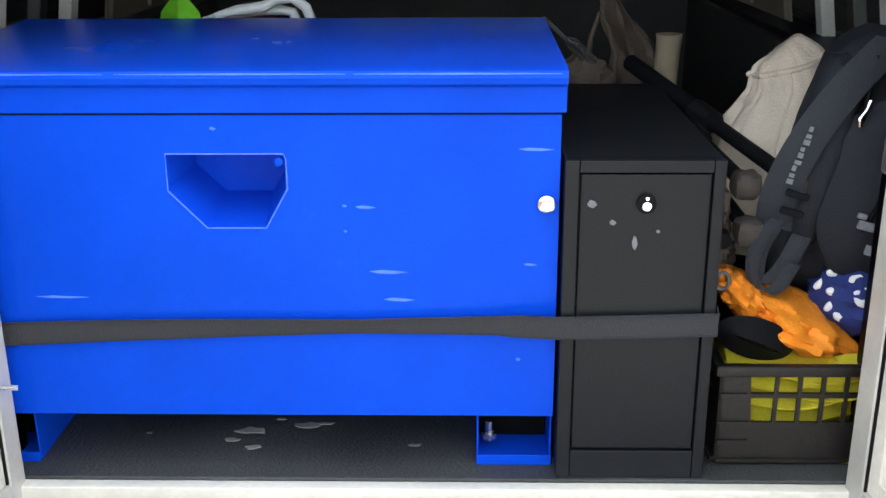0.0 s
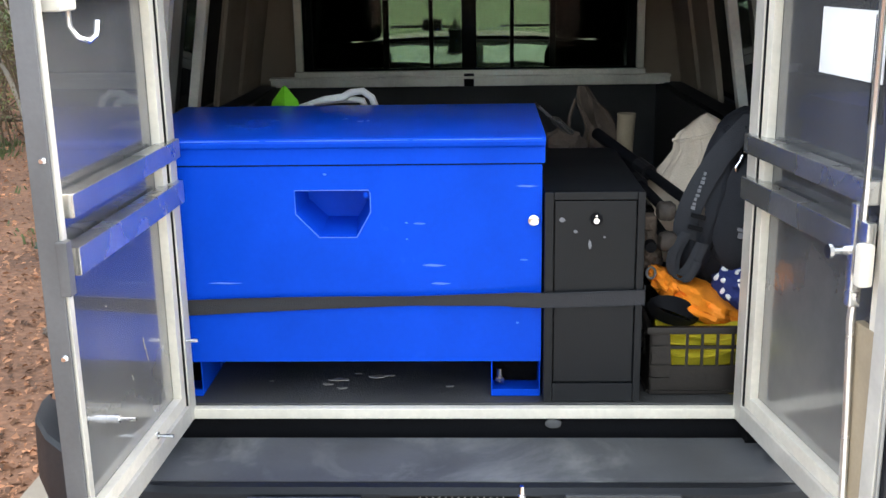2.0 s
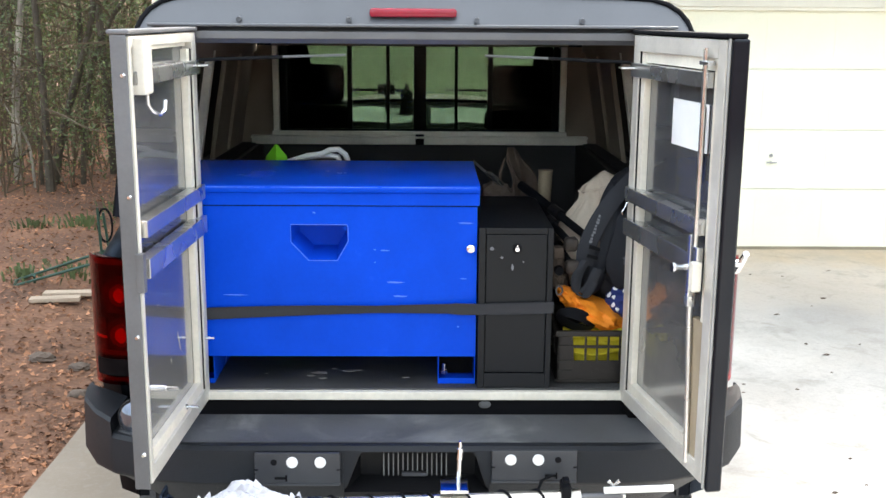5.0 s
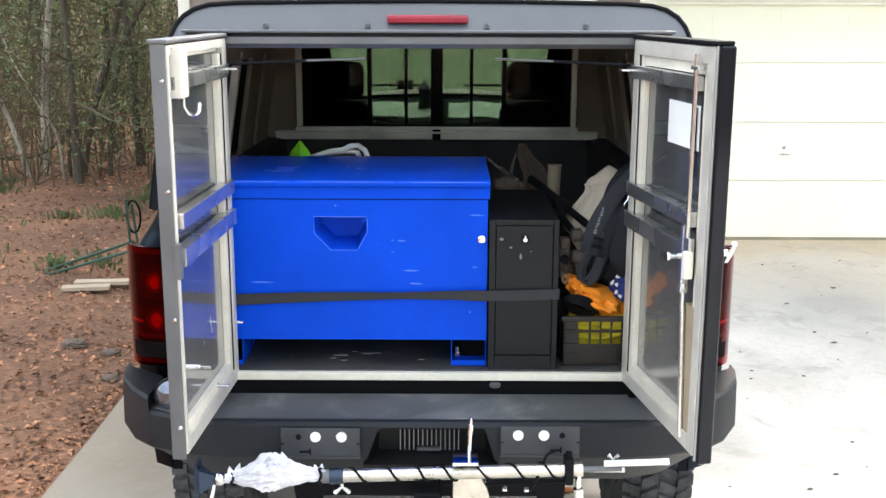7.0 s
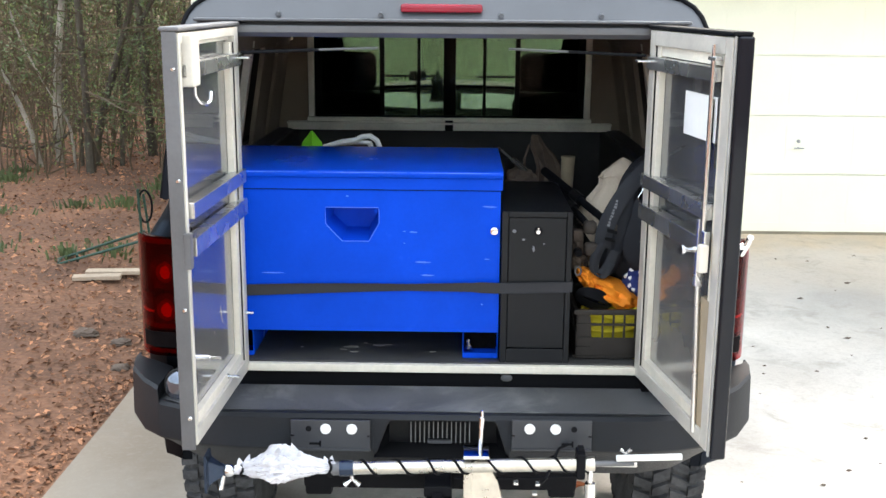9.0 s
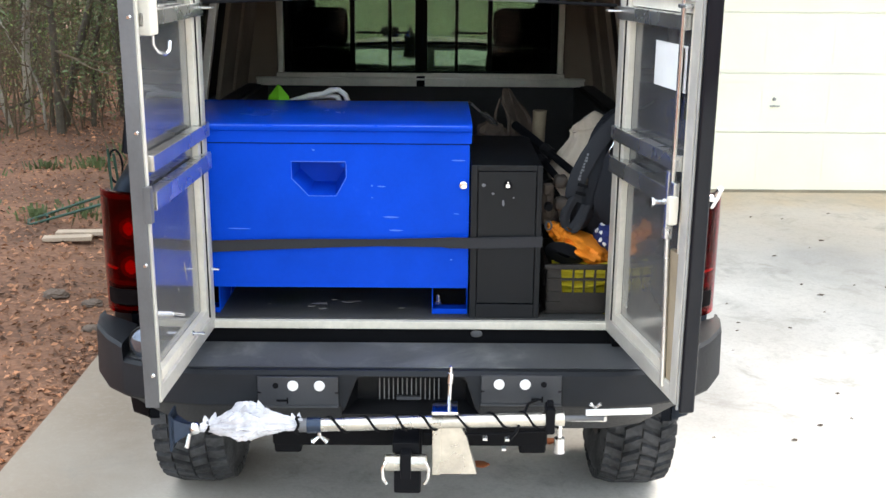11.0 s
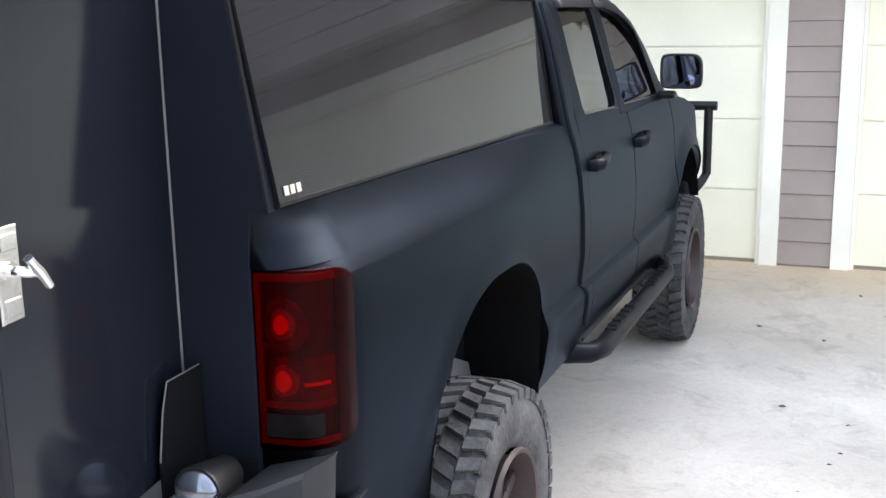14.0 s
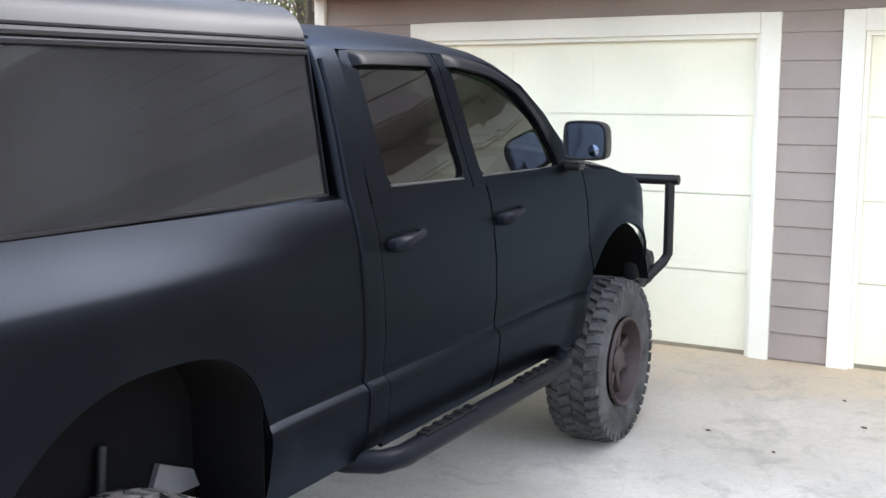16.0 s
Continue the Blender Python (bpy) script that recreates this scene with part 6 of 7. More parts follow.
def lump(c, r, seed=0, amp=0.15, freq=3.0, power=2.0, m=None, nu=40, nv=24, fold=0.0):
    """A soft crumpled body: a rounded block pushed about by noise and folds."""
    bm = bmesh.new()
    rows = []
    for i in range(nv + 1):
        th = math.pi * i / nv
        row = []
        for j in range(nu):
            ph = 2 * math.pi * j / nu
            d = Vector((math.sin(th) * math.cos(ph), math.sin(th) * math.sin(ph), math.cos(th)))
            k = (abs(d.x) ** power + abs(d.y) ** power + abs(d.z) ** power) ** (-1 / power)
            n1 = noise.noise(d * freq + Vector((seed, 0, 0))) + 0.5 * noise.noise(d * freq * 2.3 + Vector((0, seed, 0)))
            f = fold * math.sin(9 * ph + 3 * noise.noise(d * 2 + Vector((seed, 1, 2)))) * math.sin(th)
            row.append(Vector((d.x * r[0], d.y * r[1], d.z * r[2])) * k * (1 + amp * n1 + f))
        rows.append(row)
    grid(bm, rows, close_v=True)
    bmesh.ops.transform(bm, matrix=Matrix.Translation(c) @ (m or Matrix()), verts=bm.verts)
    return bm


# ---- crate with its load ----
crate = thing("plastic_crate", (0.59, 0.2, FLOOR), "shallow brown-black plastic crate with lattice sides", "crate")
KX0, KX1, KY0, KY1, KZ0, KZ1 = 0.437, 0.752, 0.004, 0.33, FLOOR + 0.002, 1.262
bm = B((KX0, KY0, KZ0), (KX1, KY1, KZ0 + 0.012), 0.003)
part("base", bm, M_CRATE, crate)
part("rim", box(box(box(B((KX0 - 0.008, KY0 - 0.008, KZ1 - 0.018), (KX1 + 0.008, KY0 + 0.008, KZ1), 0.004), (KX0 - 0.008, KY1 - 0.008, KZ1 - 0.018), (KX1 + 0.008, KY1 + 0.008, KZ1), 0.004), (KX0 - 0.008, KY0, KZ1 - 0.018), (KX0 + 0.008, KY1, KZ1), 0.004), (KX1 - 0.008, KY0, KZ1 - 0.018), (KX1 + 0.008, KY1, KZ1), 0.004), M_CRATE, crate)
for side in ("front", "back", "one", "other"):
    L = (KX1 - KX0) if side in ("front", "back") else (KY1 - KY0)
    zl = KZ0 + 0.070
    m = {"front": Matrix.Translation((KX0, KY0, 0)), "back": Matrix.Translation((KX1, KY1, 0)) @ Matrix.Rotation(math.pi, 4, "Z"), "one": Matrix.Translation((KX0, KY1, 0)) @ Matrix.Rotation(-math.pi / 2, 4, "Z"), "other": Matrix.Translation((KX1, KY0, 0)) @ Matrix.Rotation(math.pi / 2, 4, "Z")}[side]
    bm = P([(0, KZ0), (L, KZ0), (L, KZ1), (L - 0.045, KZ1), (L - 0.052, zl), (0.052, zl), (0.045, KZ1), (0, KZ1)], 1, 0.0, 0.006)
    bmesh.ops.transform(bm, matrix=m, verts=bm.verts)
    wl = part("side_wall", bm, M_CRATE, crate, smooth=0)
    nb = round((L - 0.104) / 0.036)
    for k in range(1, nb):
        x = 0.052 + (L - 0.104) * k / nb
        part("lattice_bar", B((x - 0.003, 0.0, zl), (x + 0.003, 0.006, KZ1 - 0.01), 0, m), M_CRATE, wl)
    part("lattice_rail", B((0.047, 0.001, zl + 0.041), (L - 0.047, 0.008, zl + 0.048), 0, m), M_CRATE, wl)
    for z, x1 in ((KZ0 + 0.006, L), (KZ0 + 0.038, 0.05), (zl, 0.05), (KZ1 - 0.05, 0.044)):
        part("rib", B((0.002, -0.005, z - 0.003), (x1 - 0.002, 0.0, z + 0.003), 0, m), M_CRATE, wl)
yb = thing("yellow_tow_strap", (0.6, 0.2, FLOOR + 0.016), "bright yellow webbing tow strap folded inside the crate", "strap")
rs = random.Random(31)
for k in range(11):   # folds of flat webbing, one over the other
    z0, y0, ph, tl = KZ0 + 0.022 + 0.0125 * k, 0.035 + 0.05 * rs.random(), rs.uniform(0, 6), rs.uniform(-0.035, 0.035)
    rows = []
    for q in range(25):
        u = q / 24
        c = Vector((lerp(0.462, 0.725, u), y0 + 0.018 * math.sin(5 * u + ph), min(1.245, z0 + tl * (u - 0.5) + 0.007 * math.sin(7 * u + ph))))
        rows.append([c + Vector((0, 0.020 * e + 0.004 * e * math.sin(ph), 0.011 * e)) for e in (-1, -0.3, 0.3, 1)])
    part("fold", thicken(grid(bmesh.new(), rows), 0.0035), M_YELLOW, yb)
part("roll", lump((0.59, 0.20, KZ0 + 0.070), (0.115, 0.085, 0.058), 5, 0.12, 3, 3.0), M_YELLOW, yb)
rows = []
for k in range(30):
    u = k / 29
    p = Vector((lerp(0.56, 0.715, u), 0.020 + 0.010 * math.sin(u * 4), 1.212 + 0.016 * math.cos(u * 4.4) + 0.020 * u))
    rows.append([p + Vector((0.0, 0.004 * q, 0.013 * q)) for q in (-1, 0, 1)])
part("loop", thicken(grid(bmesh.new(), rows), 0.003), M_YELLOW, yb)

ob_ = thing("orange_bag", (0.52, 0.17, 1.27), "crumpled orange nylon bag with black straps on the crate", "bag")
part("body", lump((0.575, 0.14, 1.283), (0.115, 0.10, 0.038), 2, 0.18, 2.6, 2.2, Matrix.Rotation(radians(25), 4, "Y"), 56, 32, fold=0.07), M_ORANGE, ob_)
part("neck", lump((0.488, 0.12, 1.334), (0.045, 0.06, 0.027), 9, 0.2, 3, 2.2, Matrix.Rotation(radians(38), 4, "Y"), 48, 28, fold=0.08), M_ORANGE, ob_)
rows = []
for k in range(36):
    a = 2 * math.pi * k / 36
    c = Vector((0.498 + 0.050 * math.cos(a), 0.045 - 0.012 * math.sin(a), 1.286 + 0.024 * math.sin(a) - 0.3 * 0.05 * math.cos(a)))
    rows.append([c + Vector((0.012 * q * math.cos(a), 0.012 * q, 0.016 * q * math.sin(a) - 0.004)) for q in (-1, 0, 1)])
part("strap", thicken(grid(bmesh.new(), rows, close_u=True), 0.004), M_TRIM, ob_, "black fabric strap loop")
nv_ = thing("patterned_cloth", (0.68, 0.16, 1.27), "navy blue cloth with white flecks on the crate", "cloth")
part("body", lump((0.68, 0.16, 1.318), (0.07, 0.09, 0.06), 12, 0.16, 3, 2.4), M_BLUECLOTH, nv_)
rs = random.Random(11)
for k in range(16):
    a, e = rs.uniform(3.4, 5.6), rs.uniform(-0.3, 1.0)
    d = Vector((math.cos(a) * math.cos(e) * 0.072, math.sin(a) * math.cos(e) * 0.094, math.sin(e) * 0.064))
    part("fleck", lump(Vector((0.68, 0.16, 1.318)) + d, (0.012, 0.006, 0.007), k, 0.2, 3, 2, Matrix.Rotation(rs.uniform(-0.8, 0.8), 4, "Y"), 10, 6), M_PAPER, nv_)
solo("carabiner", T([(0.445 + 0.010 * math.cos(a), 0.07, 1.372 + 0.014 * math.sin(a)) for a in [6.283 * k / 14 for k in range(14)]], 0.003, 6, closed=True), M_EDGE, "small steel carabiner clipped on the bag", "clip")

# ---- backpack, leaning ----
PM = Matrix.Translation((0.685, 0.19, 1.515)) @ Matrix.Rotation(radians(13), 4, "Y") @ Matrix.Rotation(radians(-12), 4, "Z") @ Matrix.Scale(0.88, 4)
pack = thing("backpack", (0.66, 0.25, 1.36), "charcoal backpack with grey webbing straps leaning in the bed", "backpack")


def packed(bm):
    bmesh.ops.transform(bm, matrix=PM, verts=bm.verts)
    for v in bm.verts:   # pressed flat against the wall of the bed
        if v.co.x > 0.70:
            v.co.x = 0.70 + 0.075 * math.tanh((v.co.x - 0.70) / 0.075)
    return bm


part("body", packed(lump((0.0, 0.05, 0), (0.135, 0.10, 0.245), 3, 0.07, 2.2, 3.4, fold=0.015)), M_PACK, pack)
part("front_pocket", packed(lump((0.03, -0.055, -0.02), (0.105, 0.05, 0.16), 8, 0.08, 2.4, 3.2, fold=0.02)), M_PACK, pack)
part("side_panel", packed(lump((-0.095, -0.02, -0.02), (0.05, 0.075, 0.21), 14, 0.07, 2.0, 3.0, fold=0.015)), M_PACK, pack)
arc = [(-0.06 + 0.012 * math.sin(u * 3.1), -0.075 - 0.012 * math.sin(u * 3.1), lerp(-0.14, 0.205, u)) for u in [k / 16 for k in range(17)]]
part("zip", packed(T(arc, 0.0045, 6)), M_TRIM, pack)
part("zip", packed(T([(p[0] + 0.07, p[1] - 0.030, p[2] * 0.62) for p in arc], 0.004, 6)), M_TRIM, pack)
part("zip_pull", packed(T([(-0.048, -0.092, 0.13), (-0.050, -0.098, 0.115), (-0.056, -0.1, 0.098), (-0.052, -0.1, 0.085)], [0.005, 0.003, 0.005, 0.003], 8)), M_CHROME, pack, "steel zip pull")


def pack_strap(pts, w, t_):
    """Webbing through places in the pack's own frame, smoothed."""
    v = [Vector(q) for q in pts]
    for _ in range(3):
        v = [v[0]] + [q for i in range(len(v) - 1) for q in (v[i].lerp(v[i + 1], 0.25), v[i].lerp(v[i + 1], 0.75))] + [v[-1]]
    return packed(thicken(grid(bmesh.new(), [[q + Vector((w * k, 0.004 * k * k, 0.0)) for k in (-1, -0.5, 0, 0.5, 1)] for q in v]), t_))


part("shoulder_strap", pack_strap([(-0.04, -0.070, 0.235), (-0.10, -0.100, 0.13), (-0.135, -0.112, 0.02), (-0.145, -0.112, -0.07), (-0.135, -0.112, -0.12)], 0.032, 0.009), M_PACKL, pack, "grey padded shoulder strap")
part("tail_strap", pack_strap([(-0.135, -0.118, -0.11), (-0.150, -0.125, -0.17), (-0.135, -0.13, -0.225), (-0.10, -0.125, -0.205), (-0.085, -0.12, -0.12)], 0.016, 0.003), M_PACKL, pack, "loop of grey webbing")
part("loose_strap", pack_strap([(-0.135, -0.135, -0.10), (-0.16, -0.15, -0.16), (-0.145, -0.15, -0.22), (-0.10, -0.14, -0.235), (-0.085, -0.13, -0.17)], 0.012, 0.003), M_PACKL, pack)
part("buckle", packed(box(B((-0.135, -0.127, -0.09), (-0.095, -0.117, -0.078), 0.002), (-0.135, -0.127, -0.058), (-0.095, -0.117, -0.046), 0.002)), M_TRIM, pack)
for k, (x, z, w, h) in enumerate(((0.012, -0.075, 0.03, 0.016), (0.035, -0.068, 0.02, 0.012), (0.0, -0.06, 0.018, 0.01), (0.035, -0.115, 0.024, 0.018))):
    part("logo_bar", packed(B((x - w / 2, -0.116, z - h / 2), (x + w / 2, -0.108, z + h / 2), 0.003)), M_LOGO, pack, "pale printed mark")
for k in range(9):
    part("print_bar", packed(B((-0.132 - 0.001 * k, -0.1165, 0.058 - k * 0.012), (-0.125 - 0.001 * k + 0.002 * (k % 3), -0.1135, 0.067 - k * 0.012 - 0.002 * (k % 2)))), M_LOGO, pack, "pale printed bar on the strap")

# ---- cream sack, slumped, with folds running down from its gathered top ----
sk = thing("canvas_sack", (0.60, 0.46, 1.33), "cream canvas sack slumped against the backpack", "sack")
rows = []
for i in range(41):
    u = i / 40
    z = lerp(1.33, 1.678, u)
    cx, cy = table(u, [(0, 0.585), (0.55, 0.598), (0.82, 0.624), (0.92, 0.613), (1.0, 0.603)]), lerp(0.36, 0.42, u)
    rx = table(u, [(0, 0.10), (0.15, 0.130), (0.5, 0.118), (0.68, 0.098), (0.80, 0.082), (0.90, 0.066), (0.96, 0.050), (1.0, 0.026)])
    ry = rx * 0.62
    row = []
    for j in range(72):
        a = 2 * math.pi * j / 72
        f = 1 + 0.075 * math.sin(7 * a + 2.2 * noise.noise(Vector((math.cos(a), math.sin(a), u * 1.6)) * 1.3)) * (0.4 + 0.6 * u) + 0.10 * noise.noise(Vector((math.cos(a) * 1.5, math.sin(a) * 1.5, u * 4)))
        f -= 0.10 * max(0.0, math.sin(11 * a + 4 * u + 3 * noise.noise(Vector((math.cos(a) * 2, math.sin(a) * 2, u * 3))))) ** 3 * (0.3 + u)
        row.append((cx + rx * f * math.cos(a), cy + ry * f * math.sin(a), z + 0.02 * math.cos(a) * u * u))
    rows.append(row)
bm = grid(bmesh.new(), rows, close_v=True)
bm.faces.new([bm.verts.new(p_) for p_ in rows[-1]]), bm.faces.new([bm.verts.new(p_) for p_ in rows[0]])
part("body", bm, M_SACK, sk, smooth=60)
part("rolled_cuff", T(rows[36][::2], 0.0055, 6, closed=True), M_SACK, sk, "rolled hem of the sack")
part("seam", T([rows[i][52] for i in range(4, 37, 2)], 0.0028, 6), M_SACK, sk, "stitched side seam")
part("seam", T([rows[i][60] for i in range(14, 35, 2)], 0.0022, 6), M_SACK, sk, "stitched side seam")
# a dark stuff bag under them that bears the load
under = lump((0.60, 0.62, 1.24), (0.155, 0.22, 0.15), 17, 0.07, 2, 3.5)
solo("duffel_bag", under, M_PACK, "dark duffel bag lying under the sack and pack", "bag")

# ---- folded tripod lying against the cabinet ----
tri = thing("tripod", (0.47, 0.4, 1.4), "folded dark tripod with worn brown joints lying over the load", "tripod")
for k, (a, b, r_) in enumerate((((0.37, 0.62, 1.615), (0.563, 0.15, 1.506), 0.013), ((0.40, 0.50, 1.575), (0.488, 0.15, 1.502), 0.012), ((0.425, 0.45, 1.52), (0.490, 0.12, 1.436), 0.012))):
    a, b = Vector(a), Vector(b)
    lg = part("leg", T([a, lerp(a, b, 0.5), lerp(a, b, 0.52), b], [r_ * 1.25, r_ * 1.25, r_, r_], 12), M_TRIM, tri)
    part("leg_clamp", T([lerp(a, b, 0.45), lerp(a, b, 0.56)], r_ * 1.6, 10), M_BLACKP, lg)
    part("foot", lump(b, (0.023, 0.025, 0.022), k, 0.10, 3, 3.2, None, 16, 10), M_GRIP, lg)
part("head", box(lump((0.452, 0.19, 1.43), (0.026, 0.035, 0.05), 5, 0.2, 3, 2.5), (0.435, 0.15, 1.455), (0.468, 0.19, 1.49), 0.006), M_BROWN, tri)
part("knob", T([(0.448, 0.12, 1.425), (0.448, 0.10, 1.425)], [0.016, 0.013], 14), M_TRIM, tri)
part("plate", lump((0.46, 0.2, 1.375), (0.03, 0.04, 0.035), 15, 0.2, 3, 2.5), M_BROWN, tri)

# ---- odds and ends behind ----
solo("cardboard_tube", T([(0.46, 0.88, FLOOR), (0.475, 0.80, 1.63), (0.475, 0.80, 1.645)], [0.026, 0.026, 0.028], 20), M_KRAFT, "tan cardboard tube standing behind the cabinet", "tube")
rows = []
for k in range(19):
    u = k / 18
    z = lerp(1.50, 1.728, u)
    w = table(u, [(0, 0.070), (0.35, 0.050), (0.7, 0.034), (0.95, 0.020), (1.0, 0.013)])
    c = table(u, [(0, 0.415), (0.5, 0.392), (1.0, 0.348)])
    rows.append([(c + w * q + 0.006 * math.sin(9 * u + 3 * q), 0.76 + 0.035 * abs(q) + 0.012 * math.sin(q * 6 + u * 7), z) for q in (-1, -0.75, -0.5, -0.25, 0, 0.25, 0.5, 0.75, 1)])
rows = [[(x, y + 0.03, FLOOR) for x, y, z in rows[0]]] + rows
solo("folded_tarp", thicken(grid(bmesh.new(), rows), 0.006), M_BROWN, "dull brown folded tarp peaked behind the cabinet", "tarp")
solo("wire_loop", T([(0.30, 0.7, 1.09), (0.295, 0.7, 1.5), (0.30, 0.7, 1.65), (0.315, 0.7, 1.70), (0.335, 0.7, 1.67), (0.35, 0.7, 1.62), (0.355, 0.7, 1.09)], 0.005, 8), M_BROWN, "brown cord loop behind the cabinet", "cord")
solo("work_glove", lump((0.285, 0.66, 1.56), (0.06, 0.05, 0.06), 41, 0.25, 2.5, 2.2), M_BROWN, "crumpled tan work glove behind the cabinet", "glove")
solo("timber_block", B((0.23, 0.61, FLOOR), (0.34, 0.72, 1.51), 0.005), M_BROWN, "rough brown timber block standing on the floor", "timber")
solo("screwdriver", T([(0.195, 0.55, 1.71), (0.24, 0.60, 1.665), (0.255, 0.61, 1.655), (0.30, 0.65, 1.61)], [0.004, 0.004, 0.012, 0.013], 10), M_ALU, "bright steel screwdriver lying behind the box", "tool")
rows = []
for z, w, d in ((FLOOR, 0.06, 0.04), (1.4, 0.06, 0.045), (1.68, 0.045, 0.035), (1.72, 0.036, 0.03), (1.74, 0.02, 0.016), (1.762, 0.003, 0.003)):
    rows.append([(-0.49 + w * a, 0.58 + d * b, z) for a, b in ((-1, 0), (0.1, -1), (1, 0), (0, 1))])
solo("folded_umbrella", grid(bmesh.new(), rows, close_v=True), M_GREEN, "lime green folded beach umbrella standing behind the box", "umbrella", smooth=0)
path = [(-0.44, 0.60, FLOOR), (-0.44, 0.60, 1.60), (-0.42, 0.59, 1.712), (-0.38, 0.585, 1.722), (-0.33, 0.58, 1.729), (-0.305, 0.575, 1.743), (-0.275, 0.575, 1.746), (-0.25, 0.575, 1.728), (-0.235, 0.575, 1.69), (-0.23, 0.58, FLOOR)]
hz = thing("white_hose", (-0.3, 0.6, FLOOR), "white plastic hose looped behind the job box", "hose")
part("hose", T(path, 0.010, 10), M_HOSE, hz)
part("hose", T([(p[0] - 0.03 * (p[2] > 1.5), p[1] + 0.03, min(1.720, p[2] - 0.012 * (p[2] > 1.5))) for p in path], 0.010, 10), M_HOSE, hz)

# ---- stand carried in the tow hitch ----
PY = -0.46


def pole_z(x):
    return 0.918 + 0.034 * x


def along(x0, x1, r, n=14):
    return T([(x0, PY, pole_z(x0)), (x1, PY, pole_z(x1))], r, n)


stand = thing("hitch_stand", (0.1, PY, 0.74), "chrome telescopic pole stand clamped across the tow hitch", "pole stand")
part("pole", along(-0.25, 0.43, 0.0195, 24), M_POLE, stand)
part("pole_end", along(0.4305, 0.452, 0.0215, 18), M_POLE, stand)
part("inner_pole", along(0.45, 0.565, 0.009), M_EDGE, stand)
part("rod", T([(0.513, PY - 0.01, 0.956), (0.700, PY - 0.01, 0.963)], 0.0095, 14), M_HOSE, stand, "thin white rod")
part("blade", B((0.455, PY - 0.004, 0.925), (0.575, PY + 0.004, 0.942), 0.002), M_ALU, stand)
# cord, wound loosely with uneven gaps
pts = []
for k in range(200):
    u = k / 199
    x = lerp(-0.24, 0.40, u + 0.025 * math.sin(9 * u) * math.sin(math.pi * u))
    a = 2 * math.pi * 7 * u
    pts.append((x, PY + 0.0225 * math.cos(a), pole_z(x) + 0.0225 * math.sin(a)))
part("cord", T(pts, 0.0036, 6), M_TRIM, stand, "black cord wound round the pole")
part("cable", T([(0.385, BY - 0.026, 0.950), (0.355, BY - 0.05, 0.945), (0.325, PY - 0.01, 0.925), (0.312, PY - 0.028, 0.900), (0.295, PY - 0.02, 0.875), (0.285, PY - 0.01, 0.862)], 0.0045, 8), M_TRIM, stand, "black cable hanging by the pole")
part("cable", T([(0.05, PY + 0.02, 0.872), (0.15, PY + 0.015, 0.875), (0.25, PY + 0.01, 0.880), (0.41, PY + 0.005, 0.892)], 0.004, 8), M_TRIM, stand)
for x, z in ((0.288, 0.878), (0.225, 0.880), (0.28, 0.848)):
    part("cable_clip", B((x - 0.007, PY - 0.030, z - 0.004), (x + 0.007, PY - 0.008, z + 0.004), 0.002), M_ALU, stand)
part("collar", along(-0.285, -0.245, 0.0235, 18), M_FOOT, stand)
part("collar", along(-0.308, -0.284, 0.020, 18), M_EDGE, stand)
wn2 = T([(-0.25, PY, pole_z(-0.25) - 0.02), (-0.25, PY, pole_z(-0.25) - 0.036)], 0.006, 8)
tube(wn2, [(-0.25, PY, pole_z(-0.25) - 0.034), (-0.272, PY, pole_z(-0.25) - 0.052)], [0.004, 0.009], 8)
tube(wn2, [(-0.25, PY, pole_z(-0.25) - 0.034), (-0.228, PY, pole_z(-0.25) - 0.052)], [0.004, 0.009], 8)
part("wing_nut", wn2, M_CHROME, stand)
# plastic wrap, full in the middle, pulled thin at both ends, crumpled into sharp creases
rows = []
for i in range(65):
    u = i / 64
    x = lerp(-0.590, -0.296, u)
    e = table(u, [(0, 0.014), (0.10, 0.020), (0.24, 0.040), (0.38, 0.056), (0.50, 0.055), (0.66, 0.040), (0.82, 0.026), (0.92, 0.020), (1.0, 0.017)])
    row = []
    for j in range(64):
        a = 2 * math.pi * j / 64
        d = Vector((0, math.cos(a), math.sin(a)))
        q = Vector((u * 7 + 1.2 * a, d.y * 3.5, d.z * 3.5))
        f = 0.92 + 0.20 * noise.noise(Vector((u * 5, d.y * 2.6, d.z * 2.6))) + 0.42 * (0.35 - abs(noise.noise(q))) + 0.20 * (0.3 - abs(noise.noise(q * 2.7 + Vector((5, 1, 0)))))
        row.append((x + 0.006 * noise.noise(q * 1.7), PY + e * 0.9 * f * d.y, pole_z(x) + 0.008 * math.sin(math.pi * u) + e * f * d.z * (1.0 if d.z > 0 else 0.72)))
    rows.append(row)
part("plastic_wrap", grid(bmesh.new(), rows, close_v=True), M_PLASTIC, stand, "crumpled milky plastic wrapped round the pole", smooth=28)
rq = random.Random(2)
for k in range(9):   # loose tatters standing off the wrap
    x = rq.uniform(-0.58, -0.31)
    e = 0.060 * max(0.3, math.sin(math.pi * (x + 0.60) / 0.31))
    a = rq.uniform(0.3, 2.6)
    c = Vector((x, PY - 0.6 * e * math.cos(a), pole_z(x) + e * math.sin(a)))
    d = Vector((rq.uniform(-0.6, 0.6), -0.5 * math.cos(a), 1.0)).normalized()
    w = Vector((0.010, 0.004, 0))
    part("tatter", thicken(grid(bmesh.new(), [[c - w, c + w], [c + d * 0.010 - w * 0.8, c + d * 0.012 + w * 0.6], [c + d * 0.020 - w * 0.2, c + d * 0.024 + w * 0.1]]), 0.0008), M_PLASTIC, stand)
